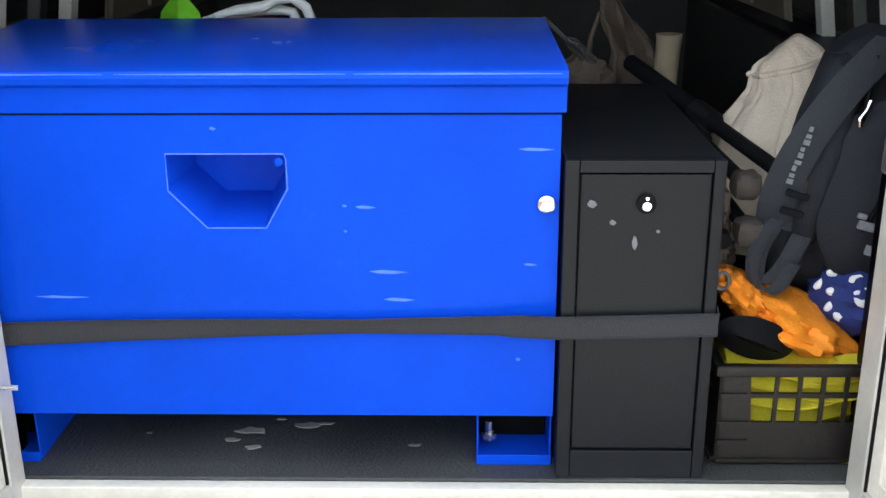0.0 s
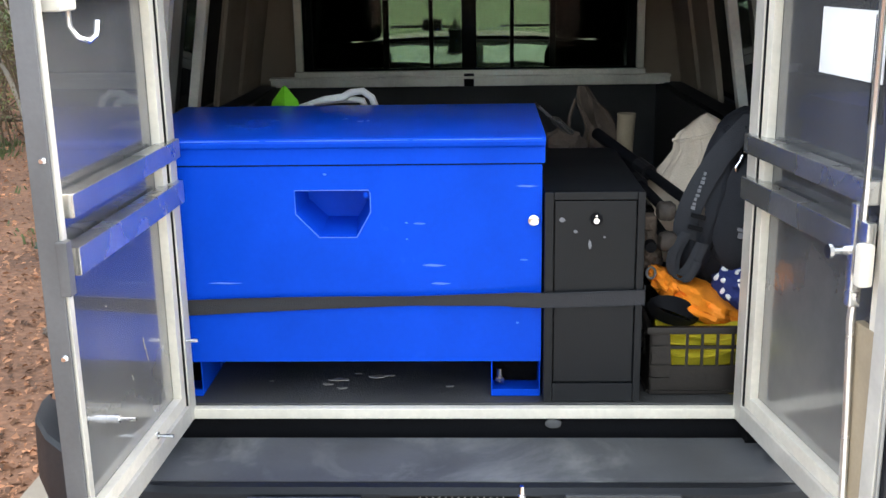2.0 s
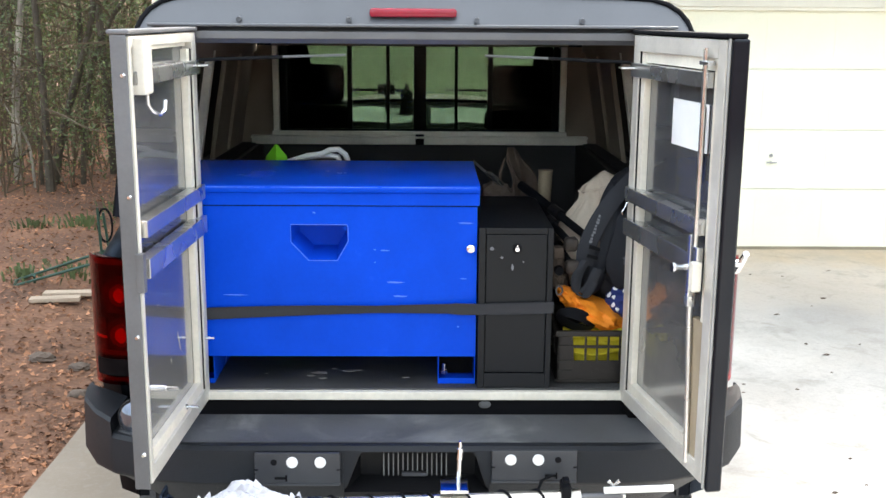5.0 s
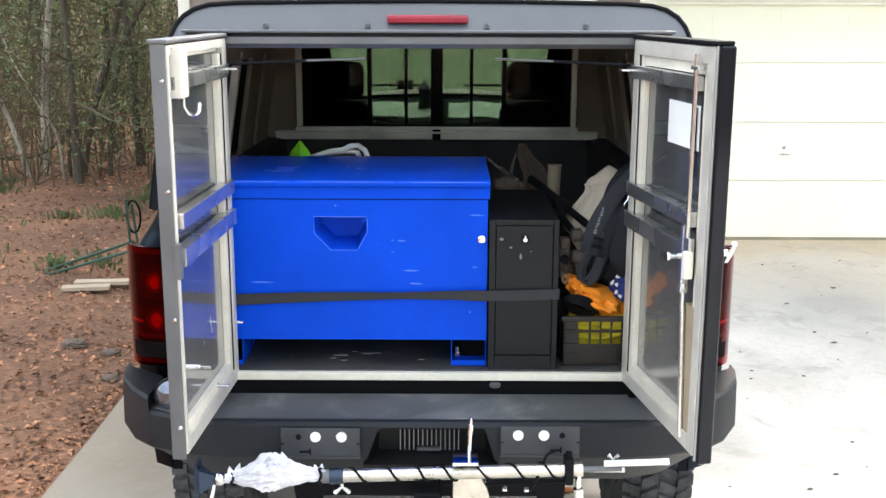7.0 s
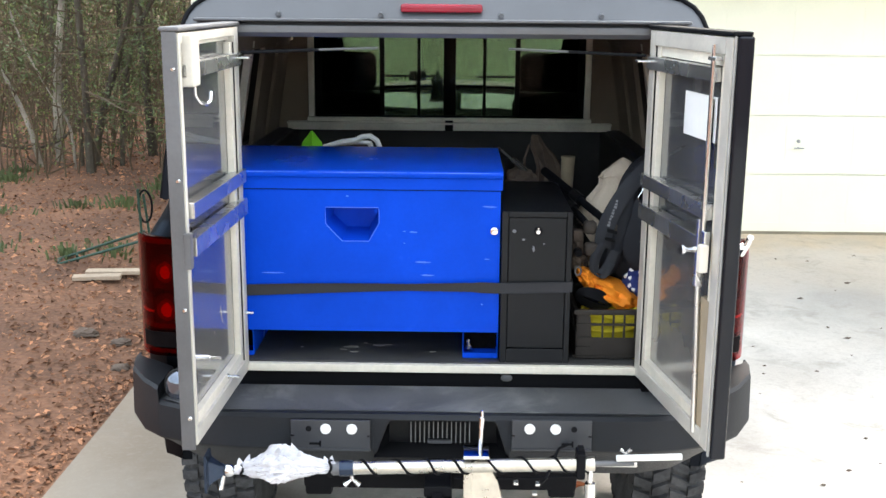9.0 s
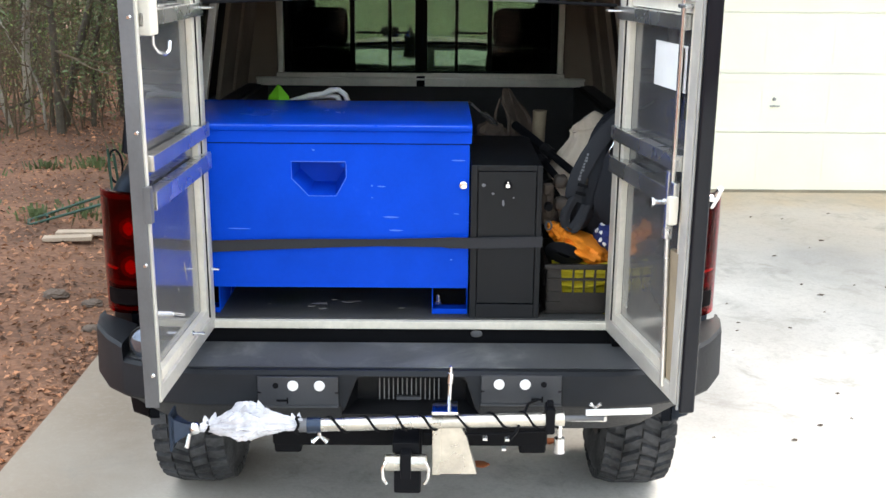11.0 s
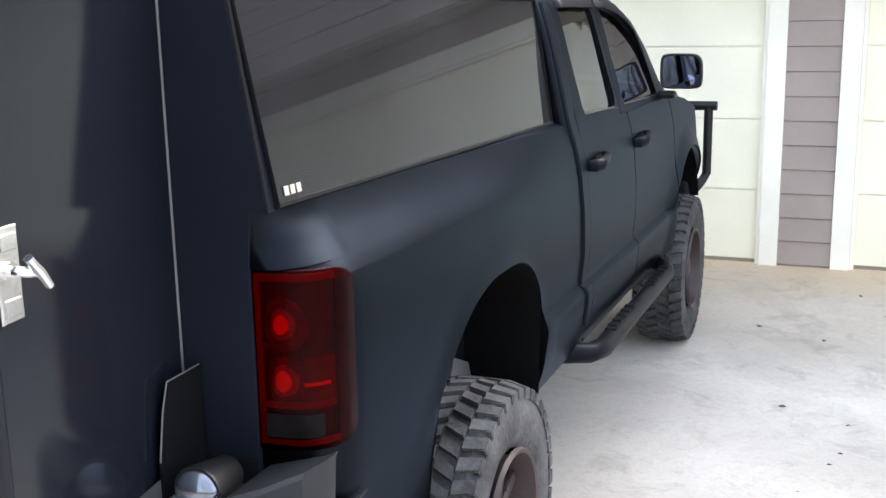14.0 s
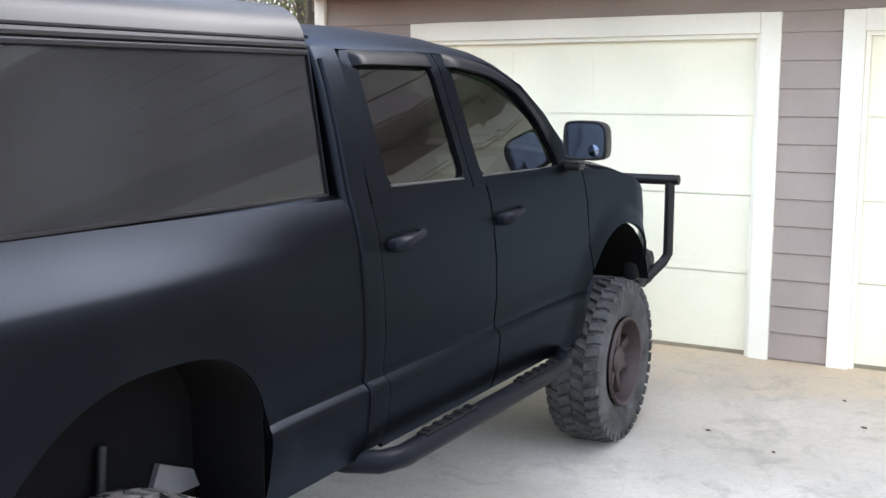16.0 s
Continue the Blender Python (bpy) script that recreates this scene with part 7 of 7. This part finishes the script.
for x, r_ in ((-0.568, 0.017), (-0.312, 0.022)):
    part("tie", T([(x + 0.004 * math.sin(3 * a), PY + r_ * math.cos(a), pole_z(x) + r_ * math.sin(a)) for a in [6.283 * k / 20 for k in range(20)]], 0.0045, 6, closed=True), M_TRIM, stand)
part("neck", along(-0.62, -0.30, 0.011), M_ALU, stand)
fp = [[(x, PY + y, pole_z(x) + z) for y, z in ((-h * 0.6, -h), (h * 0.6, -h), (h * 0.6, h), (-h * 0.6, h))] for x, h in ((-0.674, 0.056), (-0.668, 0.056), (-0.663, 0.036), (-0.636, 0.020), (-0.616, 0.013))]
bk = grid(bmesh.new(), fp, close_v=True)
bk.faces.new([bk.verts.new(p_) for p_ in fp[0]]), bk.faces.new([bk.verts.new(p_) for p_ in fp[-1]])
part("foot_plate", bk, M_FOOT, stand, "blue-black steel foot flaring to a plate", smooth=20)
bmj = bmesh.new()
bmesh.ops.create_uvsphere(bmj, u_segments=16, v_segments=10, radius=0.019, matrix=Matrix.Translation((-0.608, PY, pole_z(-0.608))))
part("ball_joint", bmj, M_CHROME, stand)
part("set_screw", T([(-0.622, PY - 0.01, pole_z(-0.62) - 0.012), (-0.630, PY - 0.02, pole_z(-0.62) - 0.052)], [0.005, 0.007], 8), M_CHROME, stand)
part("clamp", box(B((0.398, PY - 0.030, pole_z(0.42) - 0.038), (0.424, PY + 0.03, pole_z(0.42) + 0.042), 0.006), (0.402, PY - 0.012, pole_z(0.42) + 0.04), (0.420, PY + 0.012, pole_z(0.42) + 0.055), 0.003), M_TRIM, stand)
lv = T([(0.440, PY, pole_z(0.44) - 0.015), (0.441, PY, pole_z(0.44) - 0.056), (0.441, PY, pole_z(0.44) - 0.060), (0.442, PY, pole_z(0.44) - 0.105)], [0.008, 0.008, 0.015, 0.016], 14)
part("lever", lv, M_CHROME, stand)
wb = T([(0.540, PY, 0.940), (0.540, PY, 0.972)], 0.004, 8)
tube(wb, [(0.540, PY, 0.966), (0.524, PY, 0.980)], [0.003, 0.006], 8)
tube(wb, [(0.540, PY, 0.966), (0.556, PY, 0.980)], [0.003, 0.006], 8)
part("wing_bolt", wb, M_ALU, stand)
# upright pin and hanging bell of bright steel
part("pin", T([(0.122, PY + 0.04, 0.955), (0.124, PY + 0.04, 1.02), (0.124, PY + 0.04, 1.024), (0.126, PY + 0.04, 1.055), (0.126, PY + 0.04, 1.058), (0.126, PY + 0.04, 1.076)], [0.006, 0.006, 0.009, 0.008, 0.005, 0.004], 10), M_CHROME, stand)
pb = B((0.072, PY - 0.032, 0.955), (0.148, PY + 0.05, 0.966), 0.003)
box(pb, (0.072, PY + 0.03, 0.90), (0.148, PY + 0.04, 0.958), 0.002)
part("saddle", pb, M_CHROME, stand)
bell = [[(x, PY + 0.03 + y, z) for x, y in ((x0, -0.022 * k), (x1, -0.022 * k), (x1, 0.022 * k), (x0, 0.022 * k))] for x0, x1, z, k in ((0.078, 0.150, 0.91, 0.8), (0.079, 0.173, 0.87, 1.0), (0.075, 0.204, 0.755, 1.2))]
part("bell_plate", thicken(grid(bmesh.new(), bell, close_v=True), 0.003), M_POLE, stand, "flared bright steel plate", smooth=20)
part("bell_lip", B((0.074, PY + 0.001, 0.752), (0.098, PY + 0.008, 0.90), 0.002), M_POLE, stand)
# draw bar with its pins
hb = box(B((-0.016, -0.525, 0.770), (0.014, -0.30, 0.850), 0.005), (-0.040, -0.49, 0.835), (0.038, -0.30, 0.868), 0.005)
part("draw_bar", hb, M_TRIM, truck)
for s in (-1, 1):
    part("hitch_pin", T([(-0.002 + 0.016 * s, -0.5, 0.812), (-0.002 + 0.058 * s, -0.5, 0.812), (-0.002 + 0.062 * s, -0.5, 0.812)], [0.024, 0.024, 0.019], 18), M_POLE, truck, "bright steel hitch roller")
    part("pin_clip", T([(-0.002 + 0.055 * s, -0.52, 0.825), (-0.002 + 0.066 * s, -0.525, 0.805), (-0.002 + 0.064 * s, -0.525, 0.775), (-0.002 + 0.054 * s, -0.525, 0.757)], 0.005, 6), M_CHROME, truck)
# bolt bracket beside the door and catches
gs = P([(-0.045, BZ), (-0.200, BZ), (-0.200, 1.11), (-0.180, 1.215), (-0.160, 1.272), (-0.045, 1.276)], 0, 0.702, 0.709)
box(gs, (0.640, -0.115, BZ - 0.002), (0.702, -0.046, BZ + 0.040), 0.004)
part("gusset", gs, M_WELL, bumper, "black steel gusset beside the hinge")
part("gusset_edge", T([(0.7055, -0.201, 1.11), (0.7055, -0.181, 1.216), (0.7055, -0.161, 1.2735), (0.7055, -0.046, 1.277)], 0.002, 6), M_EDGE, bumper)
part("bolt_head", T([(0.672, -0.114, 1.042), (0.672, -0.124, 1.042)], [0.014, 0.01], 6), M_CHROME, bumper)
part("latch_eye", lump((0.213, -0.042, 1.040), (0.019, 0.005, 0.012), 3, 0.03, 2, 2.2, None, 20, 10), M_EDGE, bumper)

# ---- beside the drive ----
for k, (x, y, L, a) in enumerate(((-2.73, 4.62, 0.36, 9), (-2.66, 4.80, 0.42, 5))):
    m = Matrix.Translation((x, y, ground_z(x, y) + 0.02)) @ Matrix.Rotation(radians(a), 4, "Z")
    solo("plank", B((-L / 2, -0.05, 0), (L / 2, 0.05, 0.03), 0.004, m), M_PLANK, "weathered offcut plank lying on the leaves", "plank", "planks by the drive")
g0 = ground_z(-2.85, 5.05)
ck = thing("folding_rack", (-2.85, 5.05, g0), "dark green folded metal rack leaning beside the drive", "rack")
for a, b in (((-3.22, 5.12, g0 + 0.02), (-2.46, 5.02, 0.40)), ((-3.18, 5.00, g0 + 0.01), (-2.47, 4.98, 0.33)), ((-2.47, 5.0, ground_z(-2.47, 5.0)), (-2.50, 5.02, 0.74)), ((-2.40, 5.04, ground_z(-2.40, 5.04)), (-2.46, 5.03, 0.70)), ((-3.05, 5.1, g0), (-3.02, 5.02, g0 + 0.09))):
    part("bar", T([a, b], 0.011, 8), M_DGREEN, ck)
part("crosspiece", T([(-3.20, 5.12, g0 + 0.03), (-3.17, 5.0, g0 + 0.02)], 0.012, 8), M_DGREEN, ck)
part("hoop", T([(-2.45 + 0.055 * math.cos(a), 5.03, 0.60 + 0.13 * math.sin(a)) for a in [6.283 * k / 18 for k in range(18)]], 0.009, 8, closed=True), M_TRIM, ck)
for x, y, r_, sd in ((-2.44, 3.49, 0.06, 3), (-2.17, 3.39, 0.05, 5), (-2.04, 2.96, 0.045, 8)):
    solo("dirt_clod", lump((x, y, ground_z(x, y) + r_ * 0.25), (r_ * 1.3, r_, r_ * 0.55), sd, 0.35, 3.0, 2.2, None, 24, 14), M_BROWN, "dark clod of earth and rotten wood on the leaves", "clod", "clods beside the drive")

# small stones and leaves on the drive
rs = random.Random(19)
bm = bmesh.new()
for k in range(70):
    x, y = rs.uniform(1.3, 4.6), rs.uniform(-0.5, 6.0)
    z = table(y, SLOPE)
    s_ = rs.uniform(0.006, 0.022)
    a = rs.uniform(0, 6.28)
    pts = [(x + s_ * (1 + 0.5 * rs.random()) * math.cos(a + j * 1.2566), y + 0.6 * s_ * math.sin(a + j * 1.2566), z + 0.002 + 0.006 * (j % 2)) for j in range(5)]
    c = bm.verts.new((x, y, z + 0.012))
    vs = [bm.verts.new(p) for p in pts]
    for j in range(5):
        bm.faces.new((vs[j], vs[(j + 1) % 5], c))
solo("grit", bm, M_BROWN, "scattered dark leaf bits and grit on concrete", "debris", kind="stuff", smooth=0)
for x, y in ((0.28, 1.1), (0.62, 1.35), (0.35, 1.75)):
    solo("fallen_leaf", lump((x, y, 0.008), (0.05, 0.03, 0.006), x * 9, 0.3, 2, 2, None, 12, 6), mat("orange_leaf", (0.45, 0.13, 0.04), 0.8), "fallen orange-brown leaf on the concrete", "leaf", "fallen leaves")

# leaf litter beside the drive
verts, faces = [], []
rs = random.Random(5)
for k in range(46000):
    u = rs.random()
    x = -1.9 - 9.5 * u ** 1.6
    y = rs.uniform(0.2, 15.5)
    s_ = 0.007 + 0.024 * rs.random() ** 1.8
    a, t1, t2 = rs.uniform(0, 6.28), rs.uniform(-0.5, 0.5), rs.uniform(-0.5, 0.5)
    z = ground_z(x, y) + 0.012
    ca, sa = math.cos(a) * s_, math.sin(a) * s_
    i = len(verts)
    verts += [(x - ca, y - sa, z + t1 * s_), (x + sa * 0.45, y - ca * 0.45, z + t2 * s_ + 0.008), (x + ca, y + sa, z - t1 * s_ * 0.5), (x - sa * 0.45, y + ca * 0.45, z - t2 * s_ * 0.5 + 0.004)]
    faces.append((i, i + 1, i + 2, i + 3))
M_LEAFBIT = mat("dry_leaves", (0.255, 0.122, 0.064), 0.9, 0, 7, 0.6, 0, 1.5, 0.3)
nt = M_LEAFBIT.node_tree
geo, hue, sc = nt.nodes.new("ShaderNodeNewGeometry"), nt.nodes.new("ShaderNodeMapRange"), nt.nodes.new("ShaderNodeVectorMath")
hue.inputs["To Min"].default_value, hue.inputs["To Max"].default_value = 0.2, 1.95
sc.operation = "SCALE"
src = nt.nodes["Principled BSDF"].inputs["Base Color"].links[0].from_socket
nt.links.new(geo.outputs["Random Per Island"], hue.inputs["Value"])
nt.links.new(src, sc.inputs[0])
nt.links.new(hue.outputs[0], sc.inputs["Scale"])
nt.links.new(sc.outputs[0], nt.nodes["Principled BSDF"].inputs["Base Color"])
me = bpy.data.meshes.new("leaf_litter")
me.from_pydata(verts, [], faces)
me.materials.append(M_LEAFBIT)
tagged(new("leaf_litter", me), "dry reddish brown leaves strewn over the ground", "leaf litter", kind="stuff")


# ---- woods ----
def bare_tree(x, y, h, r, seed, green=0.0):
    rs = random.Random(seed)
    z0 = ground_z(x, y) - 0.1
    t = thing("tree", (x, y, z0), "tall evergreen tree with drooping green sprays" if green else "bare grey-brown tree of the winter wood", "tree", "trees of the wood")
    lean = Vector((rs.uniform(-0.06, 0.06), rs.uniform(-0.06, 0.06), 1))
    pts = [Vector((x, y, z0)) + lean * h * u + Vector((rs.uniform(-1, 1), rs.uniform(-1, 1), 0)) * 0.05 * h * u * 0.3 for u in [k / 8 for k in range(9)]]
    part("trunk", T(pts, [r * (1.25 if k == 0 else 1 - 0.85 * k / 8) for k in range(9)], 9), M_BARK, t)
    bm = bmesh.new()
    lv, lf = [], []
    for k in range(rs.randint(16, 24) if not green else 46):
        u = rs.uniform(0.08 if green else 0.18, 0.97)
        i = min(7, int(u * 8))
        p = pts[i].lerp(pts[i + 1], u * 8 - i)
        a = rs.uniform(0, 6.28)
        L = (h * rs.uniform(0.10, 0.26) * (1.15 - u)) + 0.3
        d = Vector((math.cos(a), math.sin(a), rs.uniform(-0.15, 0.25) if green else rs.uniform(0.25, 1.1))).normalized()
        q = [p]
        for j in range(4):
            d = (d + Vector((rs.uniform(-0.25, 0.25), rs.uniform(-0.25, 0.25), rs.uniform(-0.12, 0.2)))).normalized()
            q.append(q[-1] + d * L / 4)
        tube(bm, q, [max(0.004, r * 0.34 * (1 - u * 0.6) * (1 - j / 4.6)) for j in range(5)], 4)
        for j in range(1, 5):   # twigs
            for w in range(3 if not green else 1):
                e = (d + Vector((rs.uniform(-1, 1), rs.uniform(-1, 1), rs.uniform(-0.4, 0.9)))).normalized()
                tube(bm, [q[j], q[j] + e * L * 0.16, q[j] + e * L * 0.3 + Vector((0, 0, 0.04))], [0.008, 0.005, 0.003], 3)
            if green:
                for w in range(58):
                    c = q[j] + Vector((rs.uniform(-1, 1), rs.uniform(-1, 1), rs.uniform(-0.9, 0.5))) * L * 0.22
                    s_ = rs.uniform(0.014, 0.036)
                    e1 = Vector((rs.uniform(-1, 1), rs.uniform(-1, 1), rs.uniform(-1, 0.3))).normalized() * s_
                    e2 = e1.orthogonal().normalized() * s_ * 0.35
                    n0 = len(lv)
                    lv += [c - e1, c + e2, c + e1, c - e2]
                    lf.append((n0, n0 + 1, n0 + 2, n0 + 3))
    tagged(part("branchwork", bm, M_TWIG, t, smooth=0), "bare thin limbs and twigs", kind="stuff")
    if green:
        me = bpy.data.meshes.new("crown")
        me.from_pydata([tuple(v) for v in lv], [], lf)
        me.materials.append(M_LEAF)
        ob = new("crown", me)
        ob.parent = t
        ob.matrix_parent_inverse = Matrix.Translation(-TOPS[t.name])
    return t


rs = random.Random(23)
spots = []
for k in range(400):
    x, y = rs.uniform(-17, -2.7), rs.uniform(7.6, 24)
    if x > -3.4 and y < 12:
        continue
    if all((x - a) ** 2 + (y - b) ** 2 > 0.9 for a, b in spots):
        spots.append((x, y))
    if len(spots) >= 62:
        break
made = []
for k, (x, y) in enumerate(spots):
    made.append(bare_tree(x, y, rs.uniform(7, 13), rs.uniform(0.035, 0.12) * (0.45 if x > -6.5 and y < 13.5 else 1.0), 100 + k, 1.0 if k % 3 == 1 else 0.0))

# single trunks at the edge of the wood
M_PALEBARK = mat("pale_flaking_bark", (0.30, 0.265, 0.215), 0.95, 0, 22, 0.4, 0.6, 2.5, 0.5)


def edge_tree(pts, r, material, label, sprays=0, seed=1):
    """A trunk through given places, with side shoots and, where it has any, sprays of small leaves."""
    rq = random.Random(seed)
    base = Vector(pts[0])
    base.z = ground_z(base.x, base.y) - 0.05
    v = [base] + [Vector(p) for p in pts]
    for _ in range(2):
        v = [v[0]] + [q for i in range(len(v) - 1) for q in (v[i].lerp(v[i + 1], 0.25), v[i].lerp(v[i + 1], 0.75))] + [v[-1]]
    t = thing("tree", tuple(base), label, "tree", "trees of the wood")
    n_ = len(v)
    part("trunk", T(v, [r * (1.1 - 0.65 * i / n_) * (1 + 0.12 * rq.uniform(-1, 1)) for i in range(n_)], 10), material, t)
    bm = bmesh.new()
    lv, lf = [], []
    for k in range(16):
        p = v[rq.randint(3, n_ - 2)]
        d = Vector((rq.uniform(-1, 1), rq.uniform(-1, 1), rq.uniform(-0.1, 0.8))).normalized()
        q = [p]
        for j in range(4):
            d = (d + Vector((rq.uniform(-0.4, 0.4), rq.uniform(-0.4, 0.4), rq.uniform(-0.3, 0.25)))).normalized()
            q.append(q[-1] + d * rq.uniform(0.10, 0.26))
        tube(bm, q, [0.013, 0.010, 0.008, 0.006, 0.003], 5)
        for w in range(sprays):
            c = q[rq.randint(1, 4)] + Vector((rq.gauss(0, 0.13), rq.gauss(0, 0.13), rq.gauss(-0.03, 0.09)))
            s_ = rq.uniform(0.010, 0.026)
            e1 = Vector((rq.uniform(-1, 1), rq.uniform(-1, 1), rq.uniform(-0.8, 0.5))).normalized() * s_
            e2 = e1.orthogonal().normalized() * s_ * 0.4
            i = len(lv)
            lv += [tuple(c - e1), tuple(c + e2), tuple(c + e1), tuple(c - e2)]
            lf.append((i, i + 1, i + 2, i + 3))
    tagged(part("branchwork", bm, M_TWIG, t, smooth=0), "bare thin limbs and twigs", kind="stuff")
    if sprays:
        me = bpy.data.meshes.new("crown")
        me.from_pydata(lv, [], lf)
        me.materials.append(M_LEAF)
        ob = new("crown", me)
        ob.parent = t
        ob.matrix_parent_inverse = Matrix.Translation(-TOPS[t.name])
    return t


edge_tree([(-4.36, 9.5, 0.3), (-4.30, 9.5, 0.6), (-4.15, 9.5, 1.12), (-3.98, 9.5, 1.59), (-3.80, 9.5, 2.18), (-3.62, 9.4, 3.2), (-3.3, 9.3, 4.6)], 0.055, M_BARK, "dark leaning tree wrapped in green sprays", 130, 4)
edge_tree([(-4.06, 9.6, 0.4), (-3.95, 9.7, 1.55), (-3.55, 9.5, 2.24), (-3.1, 9.4, 2.7), (-2.7, 9.3, 3.4)], 0.032, M_BARK, "thin dark tree bending over the edge of the wood", 60, 9)
edge_tree([(-4.90, 9.8, 0.4), (-4.89, 9.8, 0.98), (-4.84, 9.8, 1.49), (-4.77, 9.8, 1.95), (-4.68, 9.8, 2.6), (-4.5, 9.8, 4.4)], 0.056, M_PALEBARK, "pale-barked young tree at the edge of the wood", 0, 6)
edge_tree([(-4.93, 9.3, 0.15), (-5.07, 9.3, 0.80), (-5.27, 9.3, 1.25), (-5.55, 9.3, 1.75)], 0.036, M_PALEBARK, "pale broken trunk leaning among the brush", 0, 12)
edge_tree([(-4.48, 9.4, 0.95), (-4.58, 9.4, 0.62), (-4.95, 9.4, 0.43), (-5.40, 9.4, 0.44), (-5.9, 9.4, 0.62)], 0.022, M_BARK, "low bare limb arching over the leaves", 0, 15)
edge_tree([(-4.50, 9.2, 0.5), (-4.54, 9.2, 0.81), (-4.78, 9.2, 1.19), (-5.07, 9.2, 1.78), (-5.2, 9.2, 2.4)], 0.018, M_PALEBARK, "thin pale sapling leaning over", 0, 18)

# the wood goes on behind and round the drive
k = 0
while k < 46:
    a, d = rs.uniform(0, 6.283), rs.uniform(13, 24)
    x, y = d * math.cos(a) + 1.0, d * math.sin(a)
    if y > 3 or (x > -2 and y > -6 and x < 9):
        continue
    t = copy_thing(made[k % len(made)], pose(x, y, ground_z(x, y) - 0.1, 0, 0, rs.uniform(0, 360)))
    k += 1

# low green weeds at the edge of the wood
verts, faces = [], []
for k in range(38):
    x0, y0 = rs.uniform(-6.5, -2.6), rs.uniform(5.2, 9.2)
    for j in range(rs.randint(25, 70)):
        a, d, h = rs.uniform(0, 6.28), abs(rs.gauss(0, 0.16)), rs.uniform(0.02, 0.09)
        x, y = x0 + d * math.cos(a), y0 + d * math.sin(a)
        z = ground_z(x, y)
        e = Vector((math.cos(a * 3), math.sin(a * 3), 0)) * 0.012
        i = len(verts)
        verts += [(x - e.x, y - e.y, z), (x + e.x, y + e.y, z), (x + e.x + 0.02 * math.cos(a), y + e.y + 0.02 * math.sin(a), z + h), (x - e.x * 0.3 + 0.03 * math.cos(a), y - e.y * 0.3, z + h)]
        faces.append((i, i + 1, i + 2, i + 3))
me = bpy.data.meshes.new("weeds")
me.from_pydata(verts, [], faces)
me.materials.append(M_LEAF)
tagged(new("weeds", me), "low green weeds at the edge of the wood", "weeds", kind="stuff")

# brush between the trunks: thin stems and small pale leaves
verts, faces = [], []
bm = bmesh.new()
for k in range(2300):
    far = k >= 1400
    x, y = rs.uniform(-17, -2.9), rs.uniform(13.5, 25) if far else rs.uniform(8.5, 19)
    z = ground_z(x, y)
    h = rs.uniform(2.0, 6.5) if far else rs.uniform(0.5, 2.6)
    d = Vector((rs.uniform(-0.3, 0.3), rs.uniform(-0.3, 0.3), 1))
    p0 = Vector((x, y, z))
    p1, p2 = p0 + d * h * 0.5, p0 + d * h + Vector((rs.uniform(-0.3, 0.3), rs.uniform(-0.3, 0.3), 0))
    tube(bm, [p0, p1, p2], [0.012, 0.008, 0.004], 3, caps=False)
    for j in range(rs.randint(14, 80)):
        u = rs.uniform(0.25, 1.1)
        c = p0.lerp(p2, u) + Vector((rs.uniform(-0.3, 0.3), rs.uniform(-0.3, 0.3), rs.uniform(-0.2, 0.2)))
        s_ = rs.uniform(0.03, 0.07) if far else rs.uniform(0.010, 0.025)
        e1 = Vector((rs.uniform(-1, 1), rs.uniform(-1, 1), rs.uniform(-1, 1))).normalized() * s_
        e2 = e1.orthogonal().normalized() * s_ * 0.5
        i = len(verts)
        verts += [tuple(c - e1), tuple(c + e2), tuple(c + e1), tuple(c - e2)]
        faces.append((i, i + 1, i + 2, i + 3))
me = mesh_of("brush_stems", bm, M_TWIG, 0)
tagged(new("brush_stems", me), "thin bare stems of undergrowth among the trees", "undergrowth", kind="stuff")
me = bpy.data.meshes.new("brush_leaves")
me.from_pydata(verts, [], faces)
M_YOUNG = mat("young_leaf", (0.15, 0.19, 0.055), 0.7, 0, 4, 0.4, 0, 1, 0.4)
nt = M_YOUNG.node_tree
geo, ramp, blend = nt.nodes.new("ShaderNodeNewGeometry"), nt.nodes.new("ShaderNodeMapRange"), nt.nodes.new("ShaderNodeMix")
ramp.inputs["From Min"].default_value, ramp.inputs["From Max"].default_value = 0.5, 0.9
blend.data_type = "RGBA"
blend.inputs["B"].default_value = (0.21, 0.145, 0.082, 1)   # dead leaves still hanging
nt.links.new(geo.outputs["Random Per Island"], ramp.inputs["Value"])
nt.links.new(ramp.outputs[0], blend.inputs["Factor"])
nt.links.new(nt.nodes["Principled BSDF"].inputs["Base Color"].links[0].from_socket, blend.inputs["A"])
nt.links.new(blend.outputs["Result"], nt.nodes["Principled BSDF"].inputs["Base Color"])
me.materials.append(M_YOUNG)
tagged(new("brush_leaves", me), "sparse small green leaves of the undergrowth", "undergrowth", kind="stuff")
